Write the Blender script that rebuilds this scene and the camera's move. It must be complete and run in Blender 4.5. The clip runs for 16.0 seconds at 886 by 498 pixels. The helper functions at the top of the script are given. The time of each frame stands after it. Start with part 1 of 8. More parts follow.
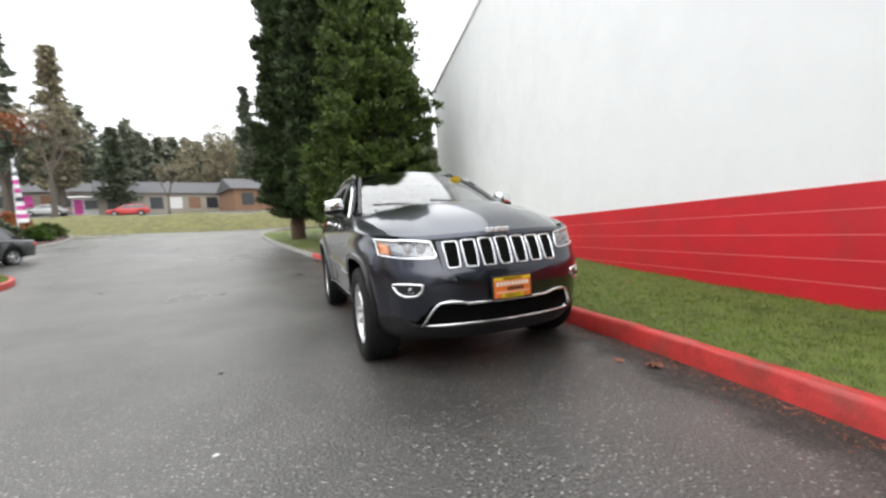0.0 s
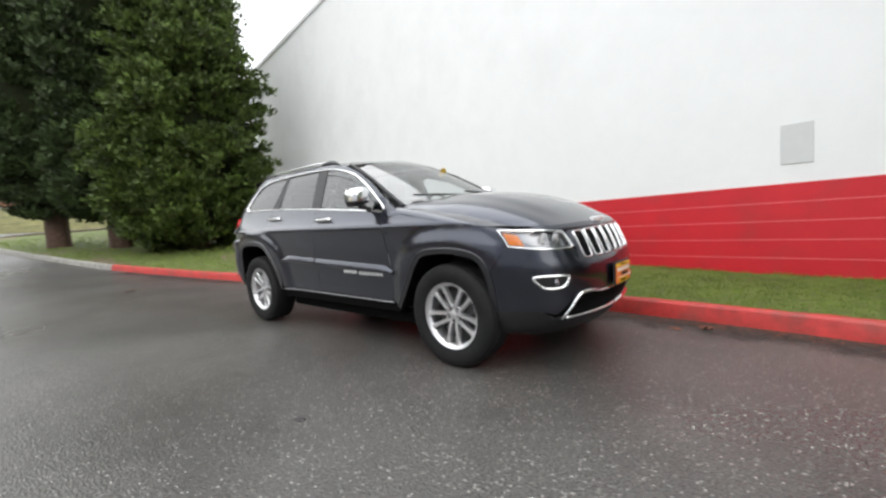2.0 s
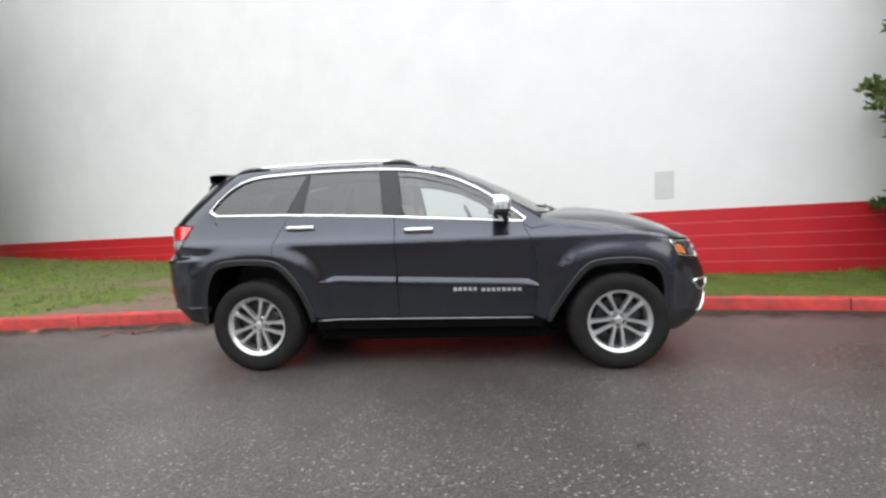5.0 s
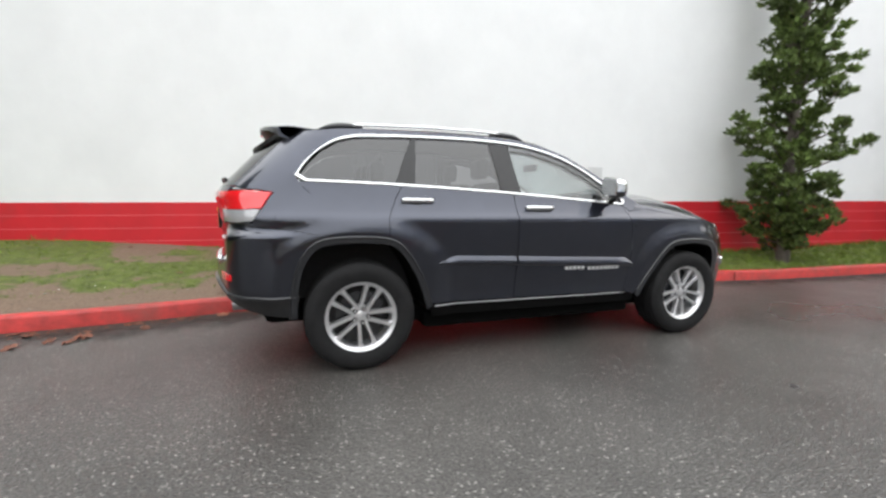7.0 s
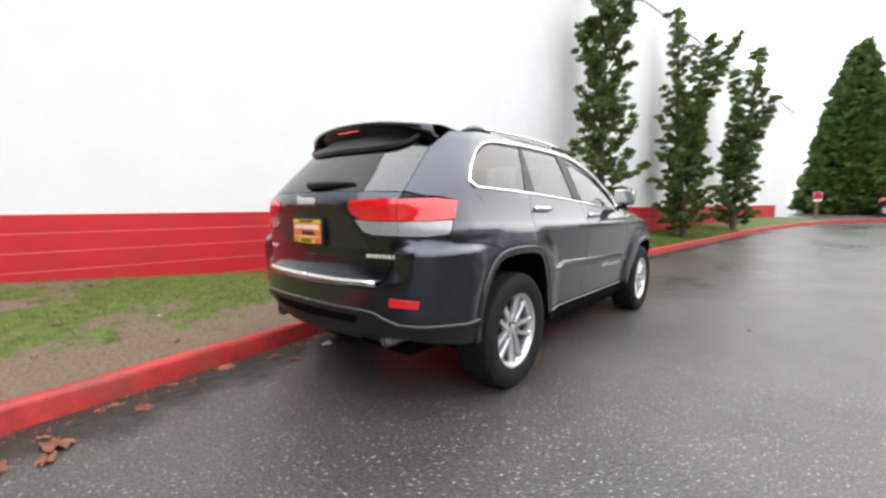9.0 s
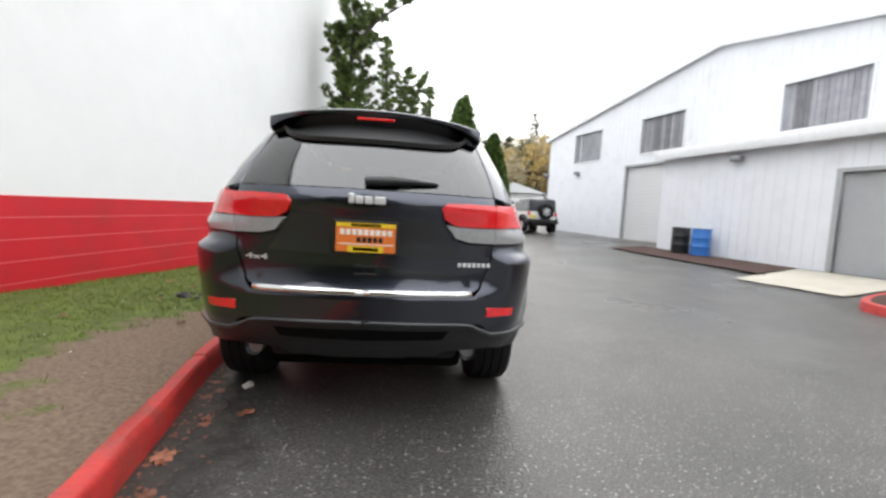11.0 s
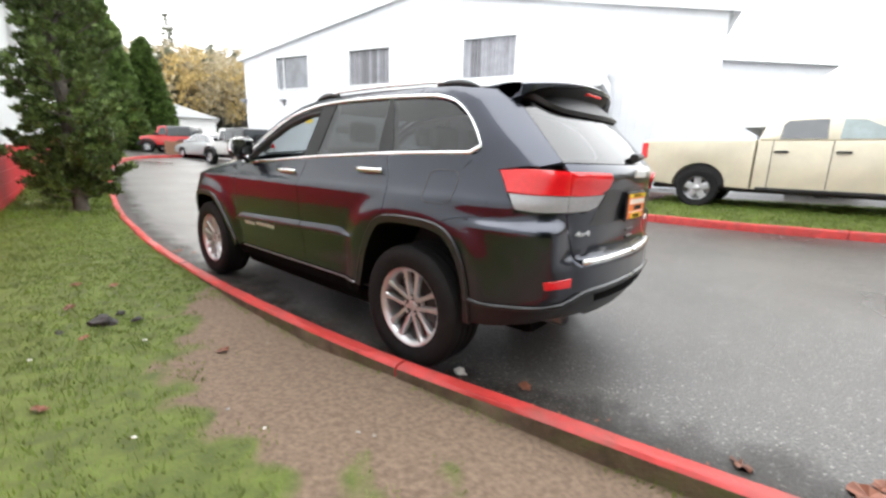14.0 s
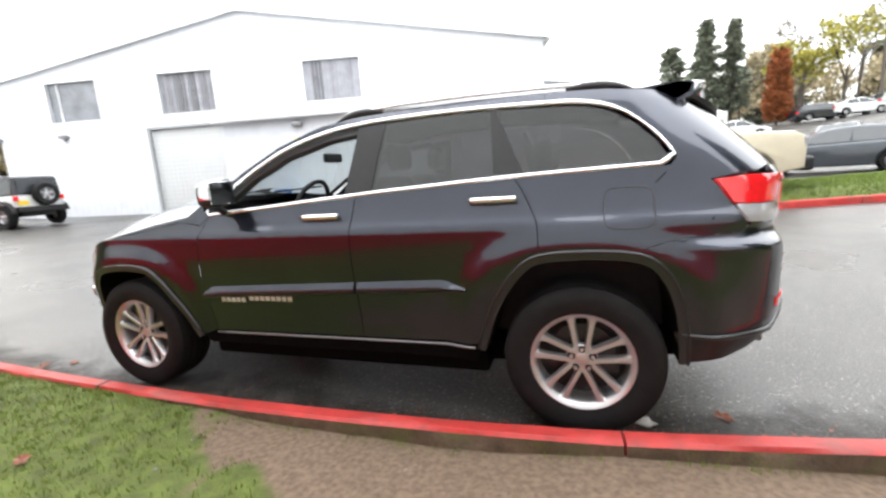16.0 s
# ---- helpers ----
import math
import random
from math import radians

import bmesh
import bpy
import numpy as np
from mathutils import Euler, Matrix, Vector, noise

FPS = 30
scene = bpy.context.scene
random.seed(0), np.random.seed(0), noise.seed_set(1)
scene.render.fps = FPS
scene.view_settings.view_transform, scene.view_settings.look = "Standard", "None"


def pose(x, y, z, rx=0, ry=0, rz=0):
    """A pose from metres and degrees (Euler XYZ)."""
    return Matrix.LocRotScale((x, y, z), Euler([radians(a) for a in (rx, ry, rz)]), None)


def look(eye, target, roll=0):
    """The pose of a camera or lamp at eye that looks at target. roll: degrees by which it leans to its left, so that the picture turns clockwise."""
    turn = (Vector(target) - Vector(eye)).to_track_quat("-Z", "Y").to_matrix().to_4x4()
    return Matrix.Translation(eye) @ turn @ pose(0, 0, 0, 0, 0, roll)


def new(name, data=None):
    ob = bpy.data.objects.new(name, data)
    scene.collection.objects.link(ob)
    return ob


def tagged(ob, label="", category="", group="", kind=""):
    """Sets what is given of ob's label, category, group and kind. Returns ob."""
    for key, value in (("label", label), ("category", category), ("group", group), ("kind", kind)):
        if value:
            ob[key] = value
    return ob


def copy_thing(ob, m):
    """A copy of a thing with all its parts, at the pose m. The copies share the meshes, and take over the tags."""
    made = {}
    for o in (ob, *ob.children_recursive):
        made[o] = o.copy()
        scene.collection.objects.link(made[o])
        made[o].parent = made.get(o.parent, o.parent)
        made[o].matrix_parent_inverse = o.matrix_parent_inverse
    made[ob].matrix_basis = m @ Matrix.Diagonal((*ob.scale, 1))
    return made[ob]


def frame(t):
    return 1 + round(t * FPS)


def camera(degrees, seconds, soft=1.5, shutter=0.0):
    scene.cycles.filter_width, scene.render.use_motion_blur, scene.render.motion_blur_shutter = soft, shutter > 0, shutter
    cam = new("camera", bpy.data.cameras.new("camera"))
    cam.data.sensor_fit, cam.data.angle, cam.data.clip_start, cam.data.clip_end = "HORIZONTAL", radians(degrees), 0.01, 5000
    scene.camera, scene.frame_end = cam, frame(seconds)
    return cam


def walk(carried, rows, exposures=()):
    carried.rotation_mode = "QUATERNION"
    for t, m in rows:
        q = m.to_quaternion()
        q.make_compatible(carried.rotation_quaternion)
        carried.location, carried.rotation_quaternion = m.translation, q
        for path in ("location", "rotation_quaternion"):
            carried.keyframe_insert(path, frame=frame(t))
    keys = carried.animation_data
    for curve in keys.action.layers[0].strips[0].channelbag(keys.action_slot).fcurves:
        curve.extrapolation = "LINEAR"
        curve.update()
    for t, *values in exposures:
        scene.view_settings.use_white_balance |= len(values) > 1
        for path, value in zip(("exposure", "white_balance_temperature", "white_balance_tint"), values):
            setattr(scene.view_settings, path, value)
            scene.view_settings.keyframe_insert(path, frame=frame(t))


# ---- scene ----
cam = camera(92.8, 16.0, soft=2.6, shutter=0.4)

PATH = [
    (0, (-1.434, -4.923, 1.06), (-0.741, -3.05, 0.945), -3.7),
    (0.5, (-1.959, -4.713, 1.1), (-1.058, -2.933, 0.953), -3.4),
    (1, (-2.43, -4.324, 1.093), (-1.298, -2.681, 0.946), -4.5),
    (1.5, (-2.859, -3.893, 1.106), (-1.523, -2.415, 0.925), -5.3),
    (2, (-3.169, -3.426, 1.13), (-1.675, -2.108, 0.956), -4.0),
    (2.5, (-3.466, -2.969, 1.145), (-1.845, -1.807, 0.997), -3.8),
    (3, (-3.682, -2.522, 1.159), (-1.987, -1.476, 0.982), -1.3),
    (3.2, (-3.786, -2.328, 1.142), (-2.007, -1.426, 1.001), -2.2),
    (5.3, (-4.2, -0.022, 1.242), (-2.21, 0.034, 1.051), -0.5),
    (5.5, (-4.186, 0.235, 1.237), (-2.198, 0.193, 1.029), 0.5),
    (6, (-4.076, 0.811, 1.183), (-2.101, 0.537, 1.024), 0.8),
    (6.5, (-3.958, 1.362, 1.157), (-2.016, 0.92, 0.977), 1.7),
    (7, (-3.742, 1.87, 1.198), (-1.869, 1.213, 0.958), 1.0),
    (7.5, (-3.485, 2.438, 1.179), (-1.697, 1.572, 0.945), 0.7),
    (8, (-3.128, 2.957, 1.179), (-1.46, 1.874, 0.967), 0.8),
    (8.5, (-2.744, 3.471, 1.147), (-1.279, 2.129, 0.921), 0.4),
    (9, (-2.252, 3.865, 1.165), (-0.986, 2.328, 0.978), 0.6),
    (9.5, (-1.755, 4.235, 1.159), (-0.768, 2.504, 0.985), 0.9),
    (9.7, (-1.548, 4.34, 1.147), (-0.74, 2.516, 0.995), 1.9),
    (11.8, (0.693, 4.479, 1.163), (0.22, 2.54, 1.023), 3.2),
    (12, (0.92, 4.397, 1.186), (0.402, 2.467, 1.103), 3.0),
    (12.5, (1.483, 4.239, 1.2), (0.641, 2.436, 1.003), 0.6),
    (13, (1.927, 3.945, 1.215), (0.835, 2.284, 0.994), 0.6),
    (13.5, (2.358, 3.603, 1.243), (1.048, 2.139, 0.868), -0.1),
    (14, (2.612, 3.186, 1.268), (1.129, 1.912, 0.844), 1.7),
    (14.5, (2.846, 2.732, 1.297), (1.259, 1.594, 0.864), -0.9),
    (15, (2.918, 2.285, 1.309), (1.206, 1.32, 0.934), -2.8),
    (15.5, (2.941, 1.849, 1.315), (1.128, 1.06, 1.011), -3.3),
    (16, (2.91, 1.461, 1.316), (1.041, 0.839, 0.971), -4.2),
]
walk(cam, [(t, look(eye, target, roll)) for t, eye, target, roll in PATH],
     [(0.0, 0.49), (3.0, 0.50), (5.5, 0.50), (7.0, 0.48), (8.0, 0.62), (9.5, 0.66), (12.0, 0.43), (13.0, 0.42), (14.0, 1.02), (15.0, 1.26), (16.0, 1.20)])

# ---- world and light: a bright, wet overcast day ----
world = bpy.data.worlds.new("overcast")
scene.world = world
world.use_nodes = True
wn = world.node_tree.nodes
wl = world.node_tree.links
wn.clear()
w_out = wn.new("ShaderNodeOutputWorld")
w_bg = wn.new("ShaderNodeBackground")
w_sky = wn.new("ShaderNodeTexSky")
w_sky.sky_type = "NISHITA"
w_sky.sun_disc = False
w_sky.sun_elevation = radians(38)
w_sky.sun_rotation = radians(200)
w_sky.dust_density = 4.0
w_gain = wn.new("ShaderNodeMix")
w_gain.data_type = "RGBA"
w_gain.blend_type = "MULTIPLY"
w_gain.inputs[0].default_value = 1.0
w_gain.inputs[7].default_value = (0.10, 0.10, 0.10, 1)
w_co = wn.new("ShaderNodeTexCoord")
w_sep = wn.new("ShaderNodeSeparateXYZ")
w_ramp = wn.new("ShaderNodeValToRGB")
w_ramp.color_ramp.elements[0].position = 0.0
w_ramp.color_ramp.elements[0].color = (0.98, 1.00, 1.00, 1)
w_ramp.color_ramp.elements[1].position = 0.9
w_ramp.color_ramp.elements[1].color = (2.40, 2.45, 2.50, 1)
w_mix = wn.new("ShaderNodeMix")
w_mix.data_type = "RGBA"
w_mix.inputs[0].default_value = 0.88
wl.new(w_co.outputs["Generated"], w_sep.inputs[0])
wl.new(w_sep.outputs[2], w_ramp.inputs[0])
wl.new(w_sky.outputs[0], w_gain.inputs[6])
wl.new(w_gain.outputs[2], w_mix.inputs[6])
wl.new(w_ramp.outputs[0], w_mix.inputs[7])
wl.new(w_mix.outputs[2], w_bg.inputs[0])
w_bg.inputs[1].default_value = 1.0
wl.new(w_bg.outputs[0], w_out.inputs[0])

sun_data = bpy.data.lights.new("sun", "SUN")
sun_data.energy = 0.6
sun_data.angle = radians(170)
sun_data.color = (1.0, 0.97, 0.93)
sun = new("sun", sun_data)
sun.matrix_world = look((-20, -8, 30), (0, 0, 0))
scene.view_settings.exposure = 0.0

# ---- materials ----
def mat(name, base, rough=0.6, metal=0.0, vary=0.12, scale=6.0, bump=0.0, bump_scale=40.0, coat=0.0, spec=0.5, stain=None, rvary=0.0, distance=0.01):
    """A plain painted or natural surface: colour that varies at two scales, fine relief."""
    m = bpy.data.materials.new(name)
    m.use_nodes = True
    nt = m.node_tree
    n, l = nt.nodes, nt.links
    b = n["Principled BSDF"]
    b.inputs["Roughness"].default_value = rough
    b.inputs["Metallic"].default_value = metal
    b.inputs["Coat Weight"].default_value = coat
    b.inputs["Coat Roughness"].default_value = 0.04
    b.inputs["Specular IOR Level"].default_value = spec
    co = n.new("ShaderNodeTexCoord")
    n1 = n.new("ShaderNodeTexNoise")
    n1.inputs["Scale"].default_value = scale
    n1.inputs["Detail"].default_value = 8
    n1.inputs["Roughness"].default_value = 0.65
    l.new(co.outputs["Object"], n1.inputs["Vector"])
    ramp = n.new("ShaderNodeValToRGB")
    dark = tuple(c * (1 - vary) for c in base)
    light = tuple(min(1, c * (1 + vary)) for c in base)
    ramp.color_ramp.elements[0].position, ramp.color_ramp.elements[1].position = 0.32, 0.68
    ramp.color_ramp.elements[0].color, ramp.color_ramp.elements[1].color = (*dark, 1), (*light, 1)
    l.new(n1.outputs[0], ramp.inputs[0])
    colour = ramp.outputs[0]
    if stain:
        tint, amount, sscale = stain
        n2 = n.new("ShaderNodeTexNoise")
        n2.inputs["Scale"].default_value = sscale
        n2.inputs["Detail"].default_value = 10
        l.new(co.outputs["Object"], n2.inputs["Vector"])
        mr = n.new("ShaderNodeMapRange")
        mr.inputs[1].default_value, mr.inputs[2].default_value = 0.5, 0.72
        mr.inputs[4].default_value = amount
        l.new(n2.outputs[0], mr.inputs[0])
        mx = n.new("ShaderNodeMix")
        mx.data_type = "RGBA"
        mx.inputs[7].default_value = (*tint, 1)
        l.new(mr.outputs[0], mx.inputs[0])
        l.new(colour, mx.inputs[6])
        colour = mx.outputs[2]
    l.new(colour, b.inputs["Base Color"])
    if rvary:
        mr = n.new("ShaderNodeMapRange")
        mr.inputs[1].default_value, mr.inputs[2].default_value = 0.3, 0.7
        mr.inputs[3].default_value, mr.inputs[4].default_value = rough - rvary, rough + rvary
        l.new(n1.outputs[0], mr.inputs[0])
        l.new(mr.outputs[0], b.inputs["Roughness"])
    if bump:
        n3 = n.new("ShaderNodeTexNoise")
        n3.inputs["Scale"].default_value = bump_scale
        n3.inputs["Detail"].default_value = 6
        l.new(co.outputs["Object"], n3.inputs["Vector"])
        bp = n.new("ShaderNodeBump")
        bp.inputs["Strength"].default_value = bump
        bp.inputs["Distance"].default_value = distance
        l.new(n3.outputs[0], bp.inputs["Height"])
        l.new(bp.outputs[0], b.inputs["Normal"])
    return m


def random_tint(m, amount=0.25, island=False):
    """Vary a material from object to object, or from island to island."""
    n, l = m.node_tree.nodes, m.node_tree.links
    b = n["Principled BSDF"]
    src = b.inputs["Base Color"].links[0].from_socket
    hsv = n.new("ShaderNodeHueSaturation")
    if island:
        r = n.new("ShaderNodeNewGeometry").outputs["Random Per Island"]
    else:
        r = n.new("ShaderNodeObjectInfo").outputs["Random"]
    mr = n.new("ShaderNodeMapRange")
    mr.inputs[3].default_value, mr.inputs[4].default_value = 1 - amount, 1 + amount
    l.new(r, mr.inputs[0])
    l.new(mr.outputs[0], hsv.inputs["Value"])
    l.new(src, hsv.inputs["Color"])
    l.new(hsv.outputs[0], b.inputs["Base Color"])
    return m


def glass_mat(name, tint, rough=0.02, clear=0.8, mirror=0.085):
    """Vehicle or window glass: part see-through, part mirror."""
    m = bpy.data.materials.new(name)
    m.use_nodes = True
    n, l = m.node_tree.nodes, m.node_tree.links
    n.clear()
    out = n.new("ShaderNodeOutputMaterial")
    tr = n.new("ShaderNodeBsdfTransparent")
    tr.inputs[0].default_value = (*[c * clear for c in tint], 1)
    gl = n.new("ShaderNodeBsdfGlossy")
    gl.inputs["Roughness"].default_value = rough
    lw = n.new("ShaderNodeLayerWeight")
    lw.inputs[0].default_value = 0.5
    pw = n.new("ShaderNodeMath")
    pw.operation = "POWER"
    pw.inputs[1].default_value = 4.0
    mr = n.new("ShaderNodeMapRange")
    mr.inputs[3].default_value, mr.inputs[4].default_value = mirror, 1.0
    l.new(lw.outputs["Facing"], pw.inputs[0])
    l.new(pw.outputs[0], mr.inputs[0])
    mx = n.new("ShaderNodeMixShader")
    l.new(mr.outputs[0], mx.inputs[0])
    l.new(tr.outputs[0], mx.inputs[1])
    l.new(gl.outputs[0], mx.inputs[2])
    l.new(mx.outputs[0], out.inputs[0])
    return m


def asphalt_mat():
    m = mat("wet_asphalt", (0.056, 0.053, 0.049), rough=0.40, vary=0.34, scale=0.55, spec=0.55)
    n, l = m.node_tree.nodes, m.node_tree.links
    b = n["Principled BSDF"]
    base = b.inputs["Base Color"].links[0].from_socket
    co = n.new("ShaderNodeTexCoord")
    # pale stones in the binder
    vo = n.new("ShaderNodeTexVoronoi")
    vo.inputs["Scale"].default_value = 62
    l.new(co.outputs["Object"], vo.inputs["Vector"])
    sepc = n.new("ShaderNodeSeparateColor")
    l.new(vo.outputs["Color"], sepc.inputs[0])
    pick = n.new("ShaderNodeMapRange")
    pick.inputs[1].default_value, pick.inputs[2].default_value = 0.76, 0.98
    l.new(sepc.outputs[0], pick.inputs[0])
    near = n.new("ShaderNodeMapRange")
    near.inputs[1].default_value, near.inputs[2].default_value = 0.45, 0.25
    l.new(vo.outputs["Distance"], near.inputs[0])
    mul = n.new("ShaderNodeMath")
    mul.operation = "MULTIPLY"
    l.new(pick.outputs[0], mul.inputs[0])
    l.new(near.outputs[0], mul.inputs[1])
    mx = n.new("ShaderNodeMix")
    mx.data_type = "RGBA"
    mx.inputs[7].default_value = (0.36, 0.345, 0.32, 1)
    l.new(mul.outputs[0], mx.inputs[0])
    # dark and light grit
    gr = n.new("ShaderNodeTexNoise")
    gr.inputs["Scale"].default_value = 85
    gr.inputs["Detail"].default_value = 4
    l.new(co.outputs["Object"], gr.inputs["Vector"])
    gm = n.new("ShaderNodeMapRange")
    gm.inputs[1].default_value, gm.inputs[2].default_value = 0.35, 0.68
    gm.inputs[3].default_value, gm.inputs[4].default_value = 0.30, 2.0
    l.new(gr.outputs[0], gm.inputs[0])
    gx = n.new("ShaderNodeMix")
    gx.data_type = "RGBA"
    gx.blend_type = "MULTIPLY"
    gx.inputs[0].default_value = 1.0
    l.new(base, gx.inputs[6])
    l.new(gm.outputs[0], gx.inputs[7])
    l.new(gx.outputs[2], mx.inputs[6])
    l.new(mx.outputs[2], b.inputs["Base Color"])
    # wet film: smooth patches and rougher, drier ones
    big = n.new("ShaderNodeTexNoise")
    big.inputs["Scale"].default_value = 0.35
    big.inputs["Detail"].default_value = 5
    l.new(co.outputs["Object"], big.inputs["Vector"])
    rr = n.new("ShaderNodeMapRange")
    rr.inputs[1].default_value, rr.inputs[2].default_value = 0.35, 0.65
    rr.inputs[3].default_value, rr.inputs[4].default_value = 0.26, 0.46
    l.new(big.outputs[0], rr.inputs[0])
    l.new(rr.outputs[0], b.inputs["Roughness"])
    fine = n.new("ShaderNodeTexVoronoi")
    fine.inputs["Scale"].default_value = 75
    l.new(co.outputs["Object"], fine.inputs["Vector"])
    bp = n.new("ShaderNodeBump")
    bp.inputs["Strength"].default_value = 0.6
    bp.inputs["Distance"].default_value = 0.005
    l.new(fine.outputs["Distance"], bp.inputs["Height"])
    l.new(bp.outputs[0], b.inputs["Normal"])
    return m


def verge_mat():
    """Short grass over soil; the mesh's soil attribute says where the soil lies bare."""
    m = mat("verge_soil_and_grass", (0.080, 0.104, 0.017), rough=0.85, vary=0.45, scale=9, bump=0.28, bump_scale=75, distance=0.014)
    n, l = m.node_tree.nodes, m.node_tree.links
    b = n["Principled BSDF"]
    grass = b.inputs["Base Color"].links[0].from_socket
    co = n.new("ShaderNodeTexCoord")
    sn = n.new("ShaderNodeTexNoise")
    sn.inputs["Scale"].default_value = 38
    sn.inputs["Detail"].default_value = 10
    l.new(co.outputs["Object"], sn.inputs["Vector"])
    soil = n.new("ShaderNodeValToRGB")
    soil.color_ramp.elements[0].position, soil.color_ramp.elements[1].position = 0.3, 0.7
    soil.color_ramp.elements[0].color = (0.100, 0.066, 0.044, 1)
    soil.color_ramp.elements[1].color = (0.185, 0.130, 0.088, 1)
    l.new(sn.outputs[0], soil.inputs[0])
    at = n.new("ShaderNodeAttribute")
    at.attribute_name = "soil"
    pn = n.new("ShaderNodeTexNoise")
    pn.inputs["Scale"].default_value = 4.5
    pn.inputs["Detail"].default_value = 9
    l.new(co.outputs["Object"], pn.inputs["Vector"])
    add = n.new("ShaderNodeMath")
    add.operation = "ADD"
    l.new(at.outputs["Fac"], add.inputs[0])
    l.new(pn.outputs[0], add.inputs[1])
    mr = n.new("ShaderNodeMapRange")
    mr.inputs[1].default_value, mr.inputs[2].default_value = 0.90, 1.06
    l.new(add.outputs[0], mr.inputs[0])
    mx = n.new("ShaderNodeMix")
    mx.data_type = "RGBA"
    l.new(mr.outputs[0], mx.inputs[0])
    l.new(grass, mx.inputs[6])
    l.new(soil.outputs[0], mx.inputs[7])
    l.new(mx.outputs[2], b.inputs["Base Color"])
    return m


def siding_mat(name, base, pitch):
    """Painted ribbed sheet metal, ribs upright."""
    m = mat(name, base, rough=0.5, vary=0.03, scale=1.2, stain=((0.55, 0.56, 0.56), 0.25, 1.7))
    n, l = m.node_tree.nodes, m.node_tree.links
    b = n["Principled BSDF"]
    co = n.new("ShaderNodeTexCoord")
    mp = n.new("ShaderNodeMapping")
    l.new(co.outputs["Object"], mp.inputs[0])
    wv = n.new("ShaderNodeTexWave")
    wv.wave_profile = "SAW"
    wv.inputs["Scale"].default_value = 1.0 / pitch * 0.314
    l.new(mp.outputs[0], wv.inputs[0])
    mr = n.new("ShaderNodeMapRange")
    mr.inputs[1].default_value, mr.inputs[2].default_value = 0.8, 0.9
    l.new(wv.outputs["Fac"], mr.inputs[0])
    bp = n.new("ShaderNodeBump")
    bp.inputs["Strength"].default_value = 0.6
    bp.inputs["Distance"].default_value = 0.03
    l.new(mr.outputs[0], bp.inputs["Height"])
    l.new(bp.outputs[0], b.inputs["Normal"])
    return m


def block_wall_mat():
    """Smooth white paint over concrete block, courses barely showing, with streaks of grime."""
    m = mat("white_painted_block", (0.80, 0.81, 0.81), rough=0.55, vary=0.02, scale=2.0, stain=((0.66, 0.67, 0.67), 0.30, 0.8))
    n, l = m.node_tree.nodes, m.node_tree.links
    b = n["Principled BSDF"]
    co = n.new("ShaderNodeTexCoord")
    mp = n.new("ShaderNodeMapping")
    mp.inputs["Rotation"].default_value = (radians(90), 0, 0)
    l.new(co.outputs["Object"], mp.inputs[0])
    sw = n.new("ShaderNodeSeparateXYZ")
    l.new(co.outputs["Object"], sw.inputs[0])
    cb = n.new("ShaderNodeCombineXYZ")
    l.new(sw.outputs[1], cb.inputs[0])
    l.new(sw.outputs[2], cb.inputs[1])
    br = n.new("ShaderNodeTexBrick")
    br.inputs["Scale"].default_value = 1.0
    br.inputs["Brick Width"].default_value = 0.406
    br.inputs["Row Height"].default_value = 0.2032
    br.inputs["Mortar Size"].default_value = 0.005
    br.inputs["Mortar Smooth"].default_value = 0.6
    l.new(cb.outputs[0], br.inputs["Vector"])
    bp = n.new("ShaderNodeBump")
    bp.invert = True
    bp.inputs["Strength"].default_value = 0.18
    bp.inputs["Distance"].default_value = 0.004
    l.new(br.outputs["Fac"], bp.inputs["Height"])
    l.new(bp.outputs[0], b.inputs["Normal"])
    return m


M = {}
M["asphalt"] = asphalt_mat()
M["verge"] = verge_mat()
M["grass"] = random_tint(mat("grass_blade", (0.133, 0.190, 0.026), rough=0.6, vary=0.4, scale=3), 0.22, True)
M["wall_white"] = block_wall_mat()
M["wall_red"] = mat("red_wall_paint", (0.56, 0.014, 0.024), rough=0.5, vary=0.10, scale=1.3, bump=0.25, bump_scale=120, stain=((0.40, 0.03, 0.035), 0.5, 3), distance=0.003)
# paler red stands in for the light that catches along the joints
M["joint_red"] = mat("red_joint_highlight", (0.73, 0.21, 0.21), rough=0.45, vary=0.1, scale=5)
M["kerb_red"] = mat("worn_red_kerb_paint", (0.42, 0.032, 0.028), rough=0.5, vary=0.32, scale=7, bump=0.5, bump_scale=55, stain=((0.17, 0.06, 0.045), 0.6, 4), rvary=0.12, distance=0.006)
M["kerb_grey"] = mat("grey_kerb_concrete", (0.26, 0.25, 0.23), rough=0.7, vary=0.25, scale=6, bump=0.5, bump_scale=50, stain=((0.10, 0.11, 0.06), 0.6, 4))
M["kerb_dirty"] = mat("mossy_soiled_kerb_back", (0.115, 0.085, 0.055), rough=0.85, vary=0.4, scale=9, bump=0.6, bump_scale=60, stain=((0.10, 0.115, 0.035), 0.8, 5))
M["concrete"] = mat("apron_concrete", (0.40, 0.37, 0.31), rough=0.6, vary=0.12, scale=3, bump=0.3, bump_scale=60)
M["mulch"] = mat("bark_mulch", (0.060, 0.028, 0.020), rough=0.85, vary=0.5, scale=22, bump=1.0, bump_scale=70, distance=0.03)
M["siding"] = siding_mat("white_ribbed_siding", (0.74, 0.76, 0.80), 0.3)
M["trim_white"] = mat("white_metal_trim", (0.72, 0.73, 0.74), rough=0.45, vary=0.05)
M["roof_metal"] = mat("pale_metal_roof", (0.60, 0.61, 0.62), rough=0.45, vary=0.06)
